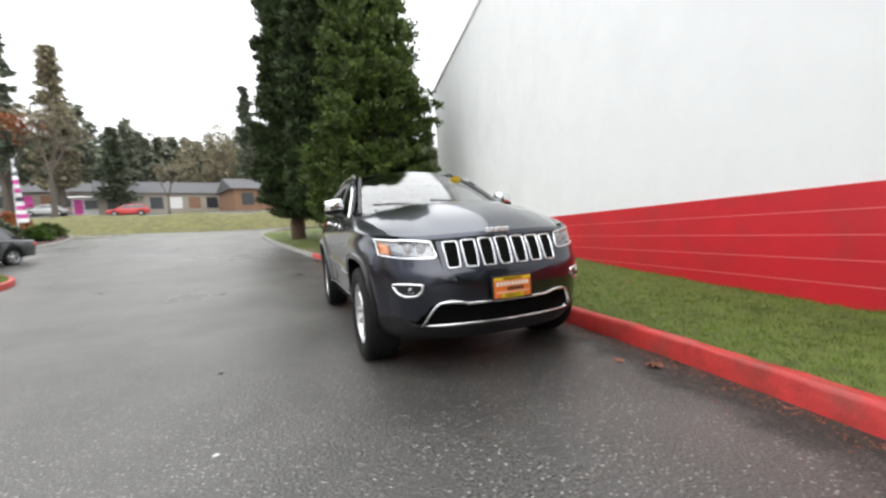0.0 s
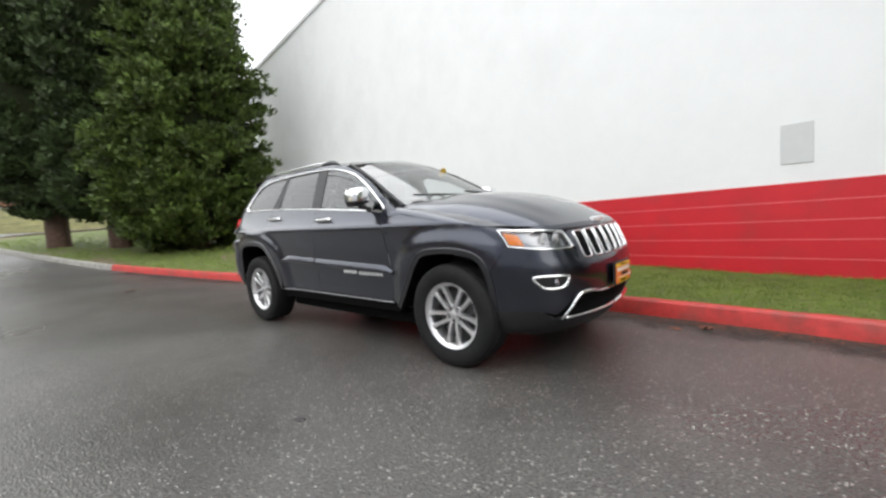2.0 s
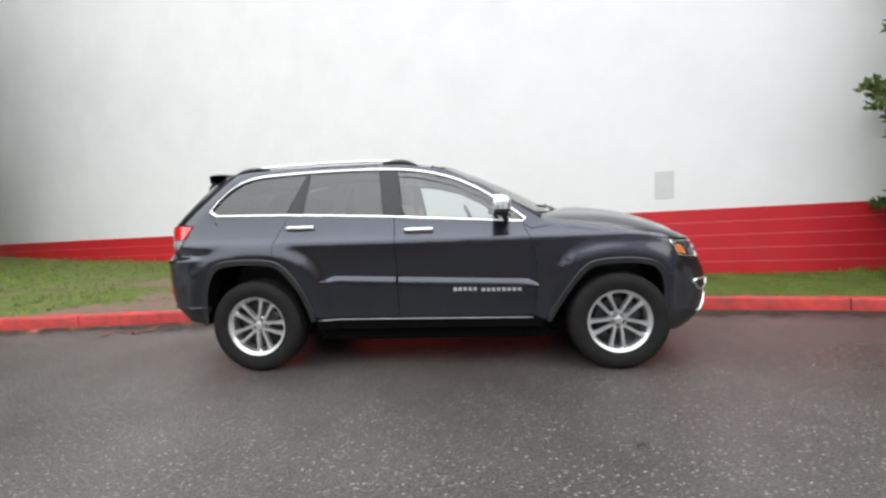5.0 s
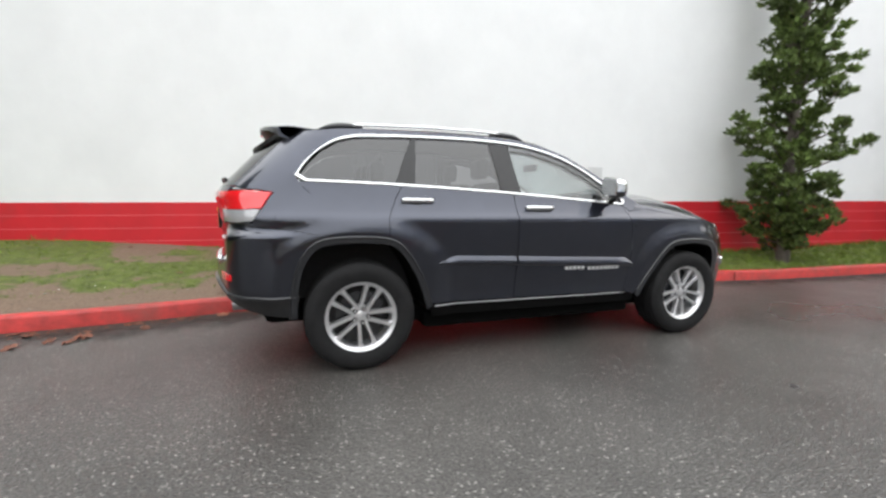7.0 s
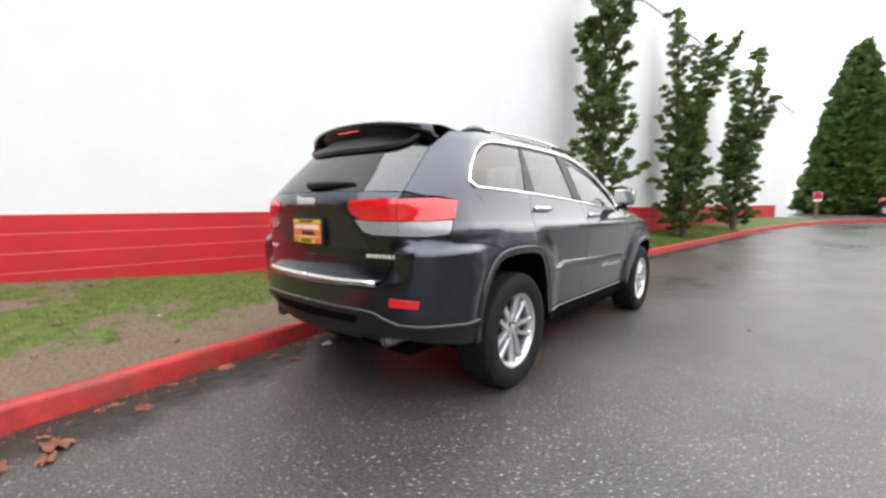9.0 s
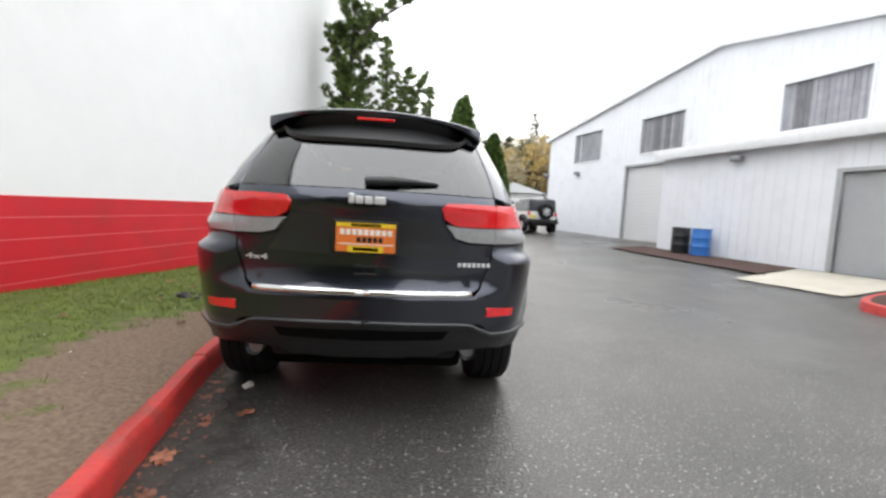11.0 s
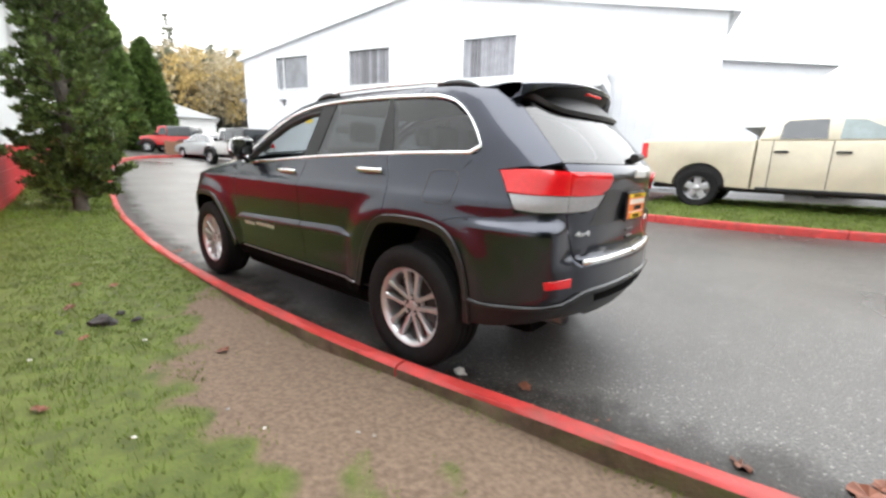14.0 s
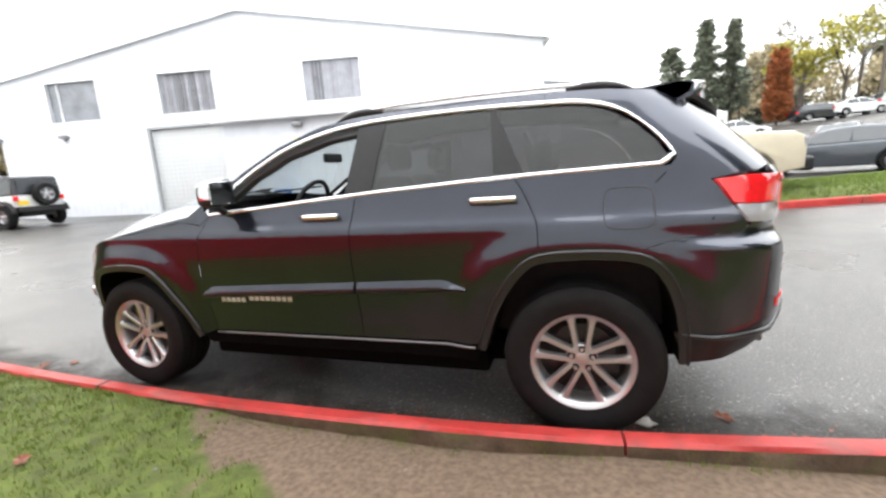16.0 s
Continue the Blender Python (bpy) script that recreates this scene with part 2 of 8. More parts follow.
M["door_grey"] = mat("grey_door_paint", (0.36, 0.37, 0.38), rough=0.5, vary=0.06, scale=2)
M["bark"] = mat("reddish_bark", (0.085, 0.050, 0.035), rough=0.9, vary=0.4, scale=9, bump=0.9, bump_scale=30, distance=0.03)
M["bark_grey"] = mat("grey_bark", (0.10, 0.085, 0.07), rough=0.9, vary=0.35, scale=9)


def foliage(name, base, amount=0.5):
    m = random_tint(mat(name, base, rough=0.6, vary=0.75, scale=2.0, spec=0.3), amount, True)
    return m


# near-black green stands in for the shade deep inside tree crowns
M["inner"] = mat("crown_shade_green", (0.014, 0.018, 0.008), rough=0.9, vary=0.5, scale=5, spec=0.05)
M["cedar"] = foliage("green_cedar_foliage", (0.060, 0.090, 0.018))
M["juniper"] = foliage("juniper_foliage", (0.105, 0.150, 0.042))
# fir_foliage and bare_olive_wood colours are lightened to hold distance haze
M["fir"] = foliage("fir_foliage", (0.085, 0.103, 0.066))
M["hedge"] = foliage("arborvitae_foliage", (0.080, 0.130, 0.030))
M["olive"] = foliage("bare_olive_wood", (0.21, 0.185, 0.12), 0.35)
M["yellow_leaf"] = foliage("yellow_autumn_leaves", (0.34, 0.31, 0.055), 0.35)
M["rust_leaf"] = foliage("rust_autumn_leaves", (0.30, 0.105, 0.04), 0.3)
M["dead_leaf"] = random_tint(mat("fallen_leaf", (0.21, 0.075, 0.040), rough=0.6, vary=0.4, scale=20), 0.4)
def gutter_mat():
    """Dark wet silt in the gutter, breaking up towards the road."""
    m = mat("wet_gutter_silt", (0.030, 0.026, 0.022), rough=0.6, vary=0.5, scale=16, bump=0.4, bump_scale=90, distance=0.004)
    n, l = m.node_tree.nodes, m.node_tree.links
    at = n.new("ShaderNodeAttribute")
    at.attribute_name = "edge"
    co = n.new("ShaderNodeTexCoord")
    ns = n.new("ShaderNodeTexNoise")
    ns.inputs["Scale"].default_value = 3.5
    ns.inputs["Detail"].default_value = 9
    l.new(co.outputs["Object"], ns.inputs["Vector"])
    sub = n.new("ShaderNodeMath")
    sub.operation = "SUBTRACT"
    l.new(ns.outputs[0], sub.inputs[0])
    l.new(at.outputs["Fac"], sub.inputs[1])
    mr = n.new("ShaderNodeMapRange")
    mr.inputs[1].default_value, mr.inputs[2].default_value = -0.22, 0.30
    mr.inputs[4].default_value = 0.85
    l.new(sub.outputs[0], mr.inputs[0])
    l.new(mr.outputs[0], n["Principled BSDF"].inputs["Alpha"])
    return m


M["gutter"] = gutter_mat()
M["white_bit"] = mat("white_scrap", (0.7, 0.68, 0.64), rough=0.6, vary=0.1)
M["black"] = mat("black_plastic", (0.012, 0.012, 0.013), rough=0.45, vary=0.2, scale=30)
M["rubber"] = mat("tyre_rubber", (0.0115, 0.0115, 0.012), rough=0.72, vary=0.25, scale=14, bump=0.2, bump_scale=120, spec=0.22)
M["chrome"] = mat("chrome", (0.86, 0.87, 0.88), rough=0.07, metal=1.0, vary=0.02)
M["alloy"] = mat("silver_alloy", (0.66, 0.66, 0.67), rough=0.34, metal=0.85, vary=0.05)
M["steel"] = mat("dull_steel", (0.30, 0.30, 0.31), rough=0.4, metal=1.0, vary=0.15)

# ---- small builders ----
def thing(name, label, category, group="", kind="", at=None):
    ob = new(name)
    ob.empty_display_size = 0.2
    if at is not None:
        ob.matrix_world = at
    return tagged(ob, label, category, group, kind)


def mesh_of(name, verts, faces, material, smooth=False):
    me = bpy.data.meshes.new(name)
    me.from_pydata([tuple(v) for v in verts], [], [tuple(f) for f in faces])
    me.materials.append(material)
    if smooth:
        me.polygons.foreach_set("use_smooth", [True] * len(me.polygons))
    me.update()
    return me


def finish(bm, name, material, smooth=False, angle=None):
    me = bpy.data.meshes.new(name)
    bmesh.ops.recalc_face_normals(bm, faces=bm.faces[:])
    if angle is not None:
        for e in bm.edges:
            if len(e.link_faces) == 2 and e.calc_face_angle(0) > radians(angle):
                e.smooth = False
        smooth = True
    if smooth:
        for f in bm.faces:
            f.smooth = True
    bm.to_mesh(me)
    bm.free()
    me.materials.append(material)
    return me


def part(name, bm, material, parent, label="", smooth=False, angle=None):
    me = bm if isinstance(bm, bpy.types.Mesh) else finish(bm, name, material, smooth, angle)
    ob = new(name, me)
    ob.parent = parent
    if label:
        ob["label"] = label
    return ob


def box_bm(lo, hi, bevel=0.0, bm=None, seg=2):
    own = bmesh.new()
    bmesh.ops.create_cube(own, size=1)
    c = [(a + b) / 2 for a, b in zip(lo, hi)]
    s = [b - a for a, b in zip(lo, hi)]
    for v in own.verts:
        v.co = Vector((c[0] + v.co.x * s[0], c[1] + v.co.y * s[1], c[2] + v.co.z * s[2]))
    if bevel:
        bmesh.ops.bevel(own, geom=own.edges[:], offset=bevel, segments=seg, affect="EDGES", profile=0.5)
    if bm is None:
        return own
    me = bpy.data.meshes.new("tmp")
    own.to_mesh(me)
    own.free()
    bm.from_mesh(me)
    bpy.data.meshes.remove(me)
    return bm


def lerp_table(table, x):
    if x <= table[0][0]:
        return table[0][1]
    for (a, va), (b, vb) in zip(table, table[1:]):
        if x <= b:
            u = (x - a) / (b - a)
            u = u * u * (3 - 2 * u) * 0.35 + u * 0.65
            return va + (vb - va) * u
    return table[-1][1]


def catmull(points, per=8):
    out = []
    p = [Vector(q) for q in points]
    p = [p[0] * 2 - p[1]] + p + [p[-1] * 2 - p[-2]]
    for i in range(1, len(p) - 2):
        for k in range(per):
            t = k / per
            a, b, c, d = p[i - 1], p[i], p[i + 1], p[i + 2]
            out.append(0.5 * ((2 * b) + (c - a) * t + (2 * a - 5 * b + 4 * c - d) * t * t + (3 * b - a - 3 * c + d) * t ** 3))
    out.append(p[-2])
    return out


# ---- lie of the land ----
def ground_z(x, y):
    r = min(math.hypot(x, y), 55)
    a = max(0.0, r - 5)
    z = 0.04 * a * a / (a + 1.5) if a > 0 else 0.0
    b = max(0.0, min(y, 95) - 10)
    z += 0.04 * b * b / (b + 2) + 0.03 * max(0.0, min(y, 95) - 30)
    return z + 0.075 * max(0.0, -25 - max(x, -52))


KERB = catmull([(-14.0, -27.2, 0), (-8.5, -26.4, 0), (-4.2, -24.2, 0), (-1.75, -18.2, 0), (-0.15, -10.6, 0), (0.60, -6.4, 0), (0.92, -3.9, 0), (1.07, -2.4, 0),
                (1.14, -0.4, 0), (1.08, 1.3, 0), (0.93, 2.45, 0), (0.76, 3.6, 0), (0.52, 5.3, 0), (-0.62, 10.8, 0), (-1.9, 16.5, 0), (-2.75, 21.5, 0), (-2.2, 24.5, 0), (-0.2, 26.3, 0), (4.5, 27.2, 0)], 10)
KERB_TABLE = [(p.y, p.x) for p in KERB if -24 < p.y < 22]


def kerb_x(y):
    return lerp_table(KERB_TABLE, y)


def wall_x(y):
    return 2.70 + 0.185 * (y + 3.3)


BASE = [(-30, 1.15), (-20, 0.88), (-14, 0.64), (-10, 0.46), (-7.5, 0.30), (-5, 0.21), (-3, 0.18), (0, 0.22), (2.7, 0.34), (5.2, 0.45), (9, 0.50), (13, 0.66), (24, 1.5)]


def verge_z(x, y):
    xk = kerb_x(y) + 0.118
    u = (x - xk) / max(0.3, wall_x(min(y, 15.5)) - xk)
    worn = max(0.0, min(1.0, (y + 1.2) / 1.5)) * max(0.0, min(1.0, (7.0 - y) / 2.0))
    lo = ground_z(kerb_x(y), y) + 0.135 - 0.105 * worn * (0.7 + 0.6 * noise.noise((y * 0.9, 3, 1)))
    hi = lerp_table(BASE, y)
    u = max(0.0, min(1.6, u))
    return lo + (hi - lo) * u + 0.012 * noise.noise((x * 1.7, y * 1.7, 0)) + 0.006 * noise.noise((x * 6, y * 6, 4))


# asphalt out to the horizon: rings that widen with distance
def build_ground():
    radii = [0, 1, 2, 3, 4, 5, 6, 7, 8, 9.5, 11, 13, 15, 18, 21, 25, 30, 36, 43, 50, 60, 75, 100, 150, 250, 450, 900, 2400]
    n = 96
    verts, faces = [(0, 0, 0)], []
    for r in radii[1:]:
        for k in range(n):
            a = 2 * math.pi * k / n
            x, y = r * math.cos(a), r * math.sin(a)
            verts.append((x, y, ground_z(x, y) - (0.35 if r > 400 else 0)))
    for k in range(n):
        faces.append((0, 1 + k, 1 + (k + 1) % n))
    for i in range(len(radii) - 2):
        o = 1 + i * n
        for k in range(n):
            k2 = (k + 1) % n
            faces.append((o + k, o + n + k, o + n + k2, o + k2))
    ob = new("ground", mesh_of("ground", verts, faces, M["asphalt"], True))
    return tagged(ob, "dark grey wet asphalt with pale stones showing", "ground", kind="structure")


ground = build_ground()


def build_kerb(name, path, label, mats, length=3.05, rise=0.15, width=0.118, offset=0.0):
    """Cast kerb lengths along a path (the path is the foot of the kerb on the road side), butted with open joints."""
    top = thing(name, label, "kerb", kind="structure")
    prof = [(0, -0.12), (0.012, rise - 0.03), (0.02, rise - 0.012), (0.034, rise), (width - 0.016, rise), (width, rise - 0.015), (width, -0.12)]
    run = [0.0]
    for a, b in zip(path, path[1:]):
        run.append(run[-1] + (b - a).length)
    pieces = max(1, round((run[-1]) / length))
    step = run[-1] / pieces

    def at(s):
        s = max(0, min(run[-1], s))
        for i in range(len(run) - 1):
            if s <= run[i + 1]:
                u = (s - run[i]) / max(1e-6, run[i + 1] - run[i])
                return path[i].lerp(path[i + 1], u), (path[i + 1] - path[i]).normalized()
        return path[-1], (path[-1] - path[-2]).normalized()

    for k in range(pieces):
        s0, s1 = k * step + 0.006 + offset, (k + 1) * step - 0.006 + offset
        m = 24
        verts, faces = [], []
        jog = random.uniform(-0.006, 0.006)
        for i in range(m + 1):
            p, d = at(s0 + (s1 - s0) * i / m)
            side = Vector((d.y, -d.x, 0))
            z0 = ground_z(p.x, p.y)
            for a, b in prof:
                wob = 0.007 * noise.noise((p.x * 5 + a * 30, p.y * 5, b * 20)) + 0.006 * noise.noise((p.x * 1.3, p.y * 1.3, a * 8))
                q = p + side * (a + jog + wob)
                verts.append((q.x, q.y, z0 + b + wob + (jog * 0.8 if b > 0 else 0)))
        c = len(prof)
        for i in range(m):
            for j in range(c - 1):
                faces.append((i * c + j, (i + 1) * c + j, (i + 1) * c + j + 1, i * c + j + 1))
        faces.append(tuple(range(c)))
        faces.append(tuple(m * c + j for j in reversed(range(c))))
        mid, _ = at((s0 + s1) / 2)
        me = mesh_of("kerb_length", verts, faces, mats(mid), True)
        me.set_sharp_from_angle(angle=radians(38))
        me.materials.append(M["kerb_dirty"])
        for f in me.polygons[:m * (c - 1)]:
            if f.index % (c - 1) == c - 2:
                f.material_index = 1
        ob = part("kerb_length", me, None, top)
    return top


build_kerb("kerb", KERB, "worn red-painted concrete kerb with open joints, unpainted grey at its far end",
           lambda p: M["kerb_red"] if p.y < 11.2 else M["kerb_grey"])


def build_gutter():
    """A thin skin of silt along the foot of the long kerb."""
    verts, faces, edge = [], [], []
    y = -17.0
    n = 0
    while y < 10.0:
        wide = 0.62 + 0.25 * noise.noise((y * 0.5, 0, 9))
        for i in range(7):
            u = i / 6
            x = kerb_x(y) + 0.03 - u * wide
            verts.append((x, y, ground_z(x, y) + 0.004))
            edge.append(u)
        y += 0.15
        n += 1
    for j in range(n - 1):
        for i in range(6):
            faces.append((j * 7 + i, (j + 1) * 7 + i, (j + 1) * 7 + i + 1, j * 7 + i + 1))
    me = mesh_of("gutter_silt", verts, faces, M["gutter"], True)
    at = me.attributes.new("edge", "FLOAT", "POINT")
    at.data.foreach_set("value", edge)
    tagged(new("gutter_silt", me), "dark wet silt lying in the gutter along the kerb", "dirt", kind="structure")
    rg = random.Random(8)
    verts, faces = [], []
    for _ in range(1500):
        y = rg.uniform(-4, 6.0)
        x = kerb_x(y) - abs(rg.gauss(0, 0.10)) - 0.01
        z = ground_z(x, y) + 0.006
        r, a = rg.uniform(0.004, 0.015), rg.uniform(0, 6.28)
        i = len(verts)
        for k in range(4):
            b = a + k * 1.57 + rg.uniform(-0.4, 0.4)
            verts.append((x + r * math.cos(b), y + r * (0.5 if k % 2 else 1) * math.sin(b), z + rg.uniform(0, 0.006)))
        faces.append((i, i + 1, i + 2, i + 3))
    tagged(new("leaf_litter", mesh_of("leaf_litter", verts, faces, M["dead_leaf"])), "crumbled brown leaf litter along the kerb", "litter", kind="stuff")


build_gutter()


# grass verge between kerb and wall
def soil_amount(x, y):
    """How bare the soil is: a trodden strip behind the kerb, and worn patches by the wall."""
    d = x - kerb_x(y) - 0.15
    strip = 0.0
    if -0.6 < y < 6.5:
        w = 0.80 * min(1, (y + 0.6) / 1.6) * min(1, (6.5 - y) / 2.0) + 0.22 * noise.noise((x * 1.6, y * 1.6, 7))
        strip = max(0.0, min(1.0, (w - d) / 0.75 + 0.5 + 0.45 * noise.noise((x * 4.5, y * 4.5, 21))))
    patch = 0.55 * max(0.0, noise.noise((x * 0.9 + 3, y * 0.55, 2)) + (0.36 if y > 1.0 else 0.02))
    bank = 1.0 * max(0.0, min(1.0, (y - 1.5) / 1.5)) * max(0.0, min(1.0, (6.5 - y) / 2)) * max(0.0, 0.42 + 1.2 * noise.noise((x * 1.4, y * 0.9, 11)))
    return max(strip, min(0.9, max(patch, bank)))


def build_verge():
    ys = []
    y = -24.0
    while y < 24.5:
        ys.append(y)
        y += 0.12 if -6 < y < 6.5 else 0.5
    across = 30
    verts, faces, soil = [], [], []
    for y in ys:
        x0 = kerb_x(y) + 0.103
        x1 = wall_x(y) + 0.02 if y < 15.6 else wall_x(15.6) + 3
        for i in range(across + 1):
            x = x0 + (x1 - x0) * i / across
            verts.append((x, y, verge_z(x, y)))
            soil.append(soil_amount(x, y))
    c = across + 1
    for j in range(len(ys) - 1):
        for i in range(across):
            faces.append((j * c + i, j * c + i + 1, (j + 1) * c + i + 1, (j + 1) * c + i))
    me = mesh_of("grass_verge", verts, faces, M["verge"], True)
    at = me.attributes.new("soil", "FLOAT", "POINT")
    at.data.foreach_set("value", soil)
    ob = new("grass_verge", me)
    return tagged(ob, "sloping grass verge with bare brown soil patches", "grass", kind="structure")


build_verge()


def build_grass():
    """Short blades in tufts on the verge, thick near the kerb's bend, thin on bare soil."""
    rng = random.Random(5)
    verts, faces = [], []

    def blade(x, y, z, h, w):
        a = rng.uniform(0, 6.283)
        dx, dy = math.cos(a), math.sin(a)
        lean = rng.uniform(0.1, 0.75) * h
        b = rng.uniform(0, 6.283)
        i = len(verts)
        verts.extend(((x - dx * w, y - dy * w, z - 0.01), (x + dx * w, y + dy * w, z - 0.01), (x + lean * math.cos(b), y + lean * math.sin(b), z + h)))
        faces.append((i, i + 1, i + 2))

    def scatter(count, y0, y1, hmin, hmax, w):
        for _ in range(count):
            y = rng.uniform(y0, y1)
            xa, xb = kerb_x(y) + 0.12, wall_x(min(y, 15.6))
            x = rng.uniform(xa, xb)
            s = soil_amount(x, y) + 0.5 * noise.noise((x * 7, y * 7, 3))
            if rng.random() < s * 1.6 - 0.1:
                continue
            z = verge_z(x, y)
            edge = 1.7 if xb - x < 0.12 else 1.0
            for _k in range(4):
                blade(x + rng.gauss(0, 0.018), y + rng.gauss(0, 0.018), z, rng.uniform(hmin, hmax) * edge, w)

    scatter(22000, -5.5, 5.5, 0.010, 0.030, 0.0034)
    for _ in range(2600):                  # mossy fringe against the back of the kerb
        y = rng.uniform(-3.0, 6.5)
        x = kerb_x(y) + 0.124 + abs(rng.gauss(0, 0.03))
        if noise.noise((y * 2.2, 5, 1)) > -0.15:
            blade(x, y, verge_z(x, y), rng.uniform(0.008, 0.030), 0.0035)
    scatter(5000, -15, -5.5, 0.03, 0.07, 0.008)
    scatter(5000, 5.5, 22, 0.03, 0.07, 0.010)
    ob = new("grass", mesh_of("grass", verts, faces, M["grass"]))
    return tagged(ob, "short damp green grass in uneven tufts", "grass", kind="stuff")


build_grass()


# ---- long block wall: white above a red dado ----
def dado_z(y):
    return 1.122 - 0.0178 * y


def roof_z(y):
    return 7.5 + 0.02 * y


W_N = Vector((math.cos(math.atan(0.185)), -math.sin(math.atan(0.185)), 0))


def wall_prism(y0, y1, z0, z1, front, back):
    """A wall slab between two plan stations; z0 and z1 are functions of y; front and back are depths behind the face."""
    verts = []
    for y in (y0, y1):
        p = Vector((wall_x(y), y, 0))
        for d in (front, back):
            for zf in (z0, z1):
                q = p + W_N * d
                verts.append((q.x, q.y, zf(y)))
    faces = [(0, 1, 5, 4), (2, 6, 7, 3), (0, 2, 3, 1), (4, 5, 7, 6), (1, 3, 7, 5), (0, 4, 6, 2)]
    return verts, faces


def build_wall():
    v, f = wall_prism(-28.5, 15.6, lambda y: -0.3, roof_z, 0.0, 0.35)
    wall = new("wall_east", mesh_of("wall_east", v, f, M["wall_white"]))
    tagged(wall, "tall white-painted block wall with a red band along its foot", "wall", kind="structure")
    H = 0.2032
    for n in range(6):
        v, f = wall_prism(-26.0, 15.598, lambda y, n=n: dado_z(y) - (n + 1) * H + 0.008, lambda y, n=n: dado_z(y) - n * H, -0.012, 0.05)
        part("red_course", mesh_of("red_course", v, f, M["wall_red"]), None, wall, "red-painted block course")
        v, f = wall_prism(-26.0, 15.598, lambda y, n=n: dado_z(y) - (n + 1) * H - 0.002, lambda y, n=n: dado_z(y) - (n + 1) * H + 0.010, -0.010, 0.05)
        part("joint", mesh_of("joint", v, f, M["joint_red"]), None, wall)
    v, f = wall_prism(-28.6, 15.7, lambda y: roof_z(y) - 0.02, lambda y: roof_z(y) + 0.12, -0.04, 0.4)
    part("coping", mesh_of("coping", v, f, M["trim_white"]), None, wall)
    # painted-over plate
    def patch_z(z):
        return lambda y: z
    v, f = wall_prism(-3.43, -3.16, patch_z(1.38), patch_z(1.80), -0.008, 0.02)
    bm = bmesh.new()
    me = mesh_of("tmp", v, f, M["wall_white"])
    bm.from_mesh(me)
    bmesh.ops.bevel(bm, geom=[e for e in bm.edges], offset=0.003, segments=1, affect="EDGES")
    M["patch"] = mat("grey_touch_up_paint", (0.60, 0.61, 0.61), rough=0.6, vary=0.03)
    plate = new("wall_plate", finish(bm, "wall_plate", M["patch"]))
    tagged(plate, "small pale grey painted plate fixed to the white wall", "plate")
    # the rest of the block behind the wall
    v, f = wall_prism(-28.5, 15.6, lambda y: -0.3, lambda y: roof_z(y) - 0.1, 0.36, 22)
    ob = new("wall_block", mesh_of("wall_block", v, f, M["wall_white"]))
    tagged(ob, "plain white body of the building behind the wall", "building", kind="structure")


build_wall()

# ---- the parked SUV ----
# Body shell: a plan curve from the middle of the tail round one side to the middle of the nose, whose width and end
# profiles change with height. A place on it is (run along the curve, height).
PLAN = catmull([(0, 2.44, 0), (0.22, 2.43, 0), (0.44, 2.405, 0), (0.66, 2.355, 0), (0.83, 2.27, 0), (0.93, 2.16, 0), (0.975, 2.02, 0), (0.99, 1.85, 0), (1, 1.5, 0), (1, 0.9, 0), (1, 0, 0), (1, -0.8, 0), (1, -1.2, 0),
                (0.992, -1.55, 0), (0.968, -1.78, 0), (0.925, -1.96, 0), (0.845, -2.115, 0), (0.705, -2.235, 0), (0.50, -2.312, 0), (0.25, -2.355, 0), (0, -2.37, 0)], 14)
_px = np.array([p.x for p in PLAN])
_py = np.array([p.y for p in PLAN])
_run = np.concatenate([[0], np.cumsum(np.hypot(np.diff(_px) * 0.92, np.diff(_py)))])
RUN_END = float(_run[-1])
RUN_MID = float(np.interp(0.0, -_py, _run))
_WZ = np.array([(0.18, 0.76), (0.30, 0.85), (0.40, 0.862), (0.50, 0.8637), (0.60, 0.876), (0.70, 0.8903), (0.80, 0.9035), (0.90, 0.914), (1.00, 0.921), (1.048, 0.9235), (1.064, 0.9165), (1.080, 0.904), (1.10, 0.889), (1.17, 0.855), (1.28, 0.812), (1.45, 0.742), (1.60, 0.678), (1.66, 0.645), (1.75, 0.58)])
_DR = np.array([(0.2, -0.26), (0.32, -0.16), (0.42, -0.09), (0.50, -0.03), (0.58, 0.0), (0.74, 0.0), (0.78, -0.035), (0.86, -0.045), (1.02, -0.045), (1.12, -0.03), (1.2, -0.01), (1.25, -0.035), (1.32, -0.095), (1.45, -0.215), (1.60, -0.36), (1.70, -0.46)])
_DF = np.array([(0.2, 0.23), (0.27, 0.15), (0.36, 0.07), (0.45, 0.03), (0.62, 0.02), (0.72, 0.03), (0.78, 0.06), (0.88, 0.10), (0.96, 0.145), (1.02, 0.20), (1.10, 0.30), (1.2, 0.4)])


_DRC = np.array([(0.2, -0.26), (0.32, -0.16), (0.42, -0.09), (0.50, -0.03), (0.58, 0.0), (0.75, 0.006), (0.925, 0.0), (0.985, -0.040), (1.02, -0.045), (1.12, -0.03), (1.2, -0.01), (1.25, -0.035), (1.32, -0.095), (1.45, -0.215), (1.60, -0.36), (1.70, -0.46)])


def sstep(a, b, x):
    u = max(0.0, min(1.0, (x - a) / (b - a)))
    return u * u * (3 - 2 * u)


def soft_interp(z, t):
    return float((np.interp(z - 0.012, t[:, 0], t[:, 1]) + np.interp(z, t[:, 0], t[:, 1]) + np.interp(z + 0.012, t[:, 0], t[:, 1])) / 3)


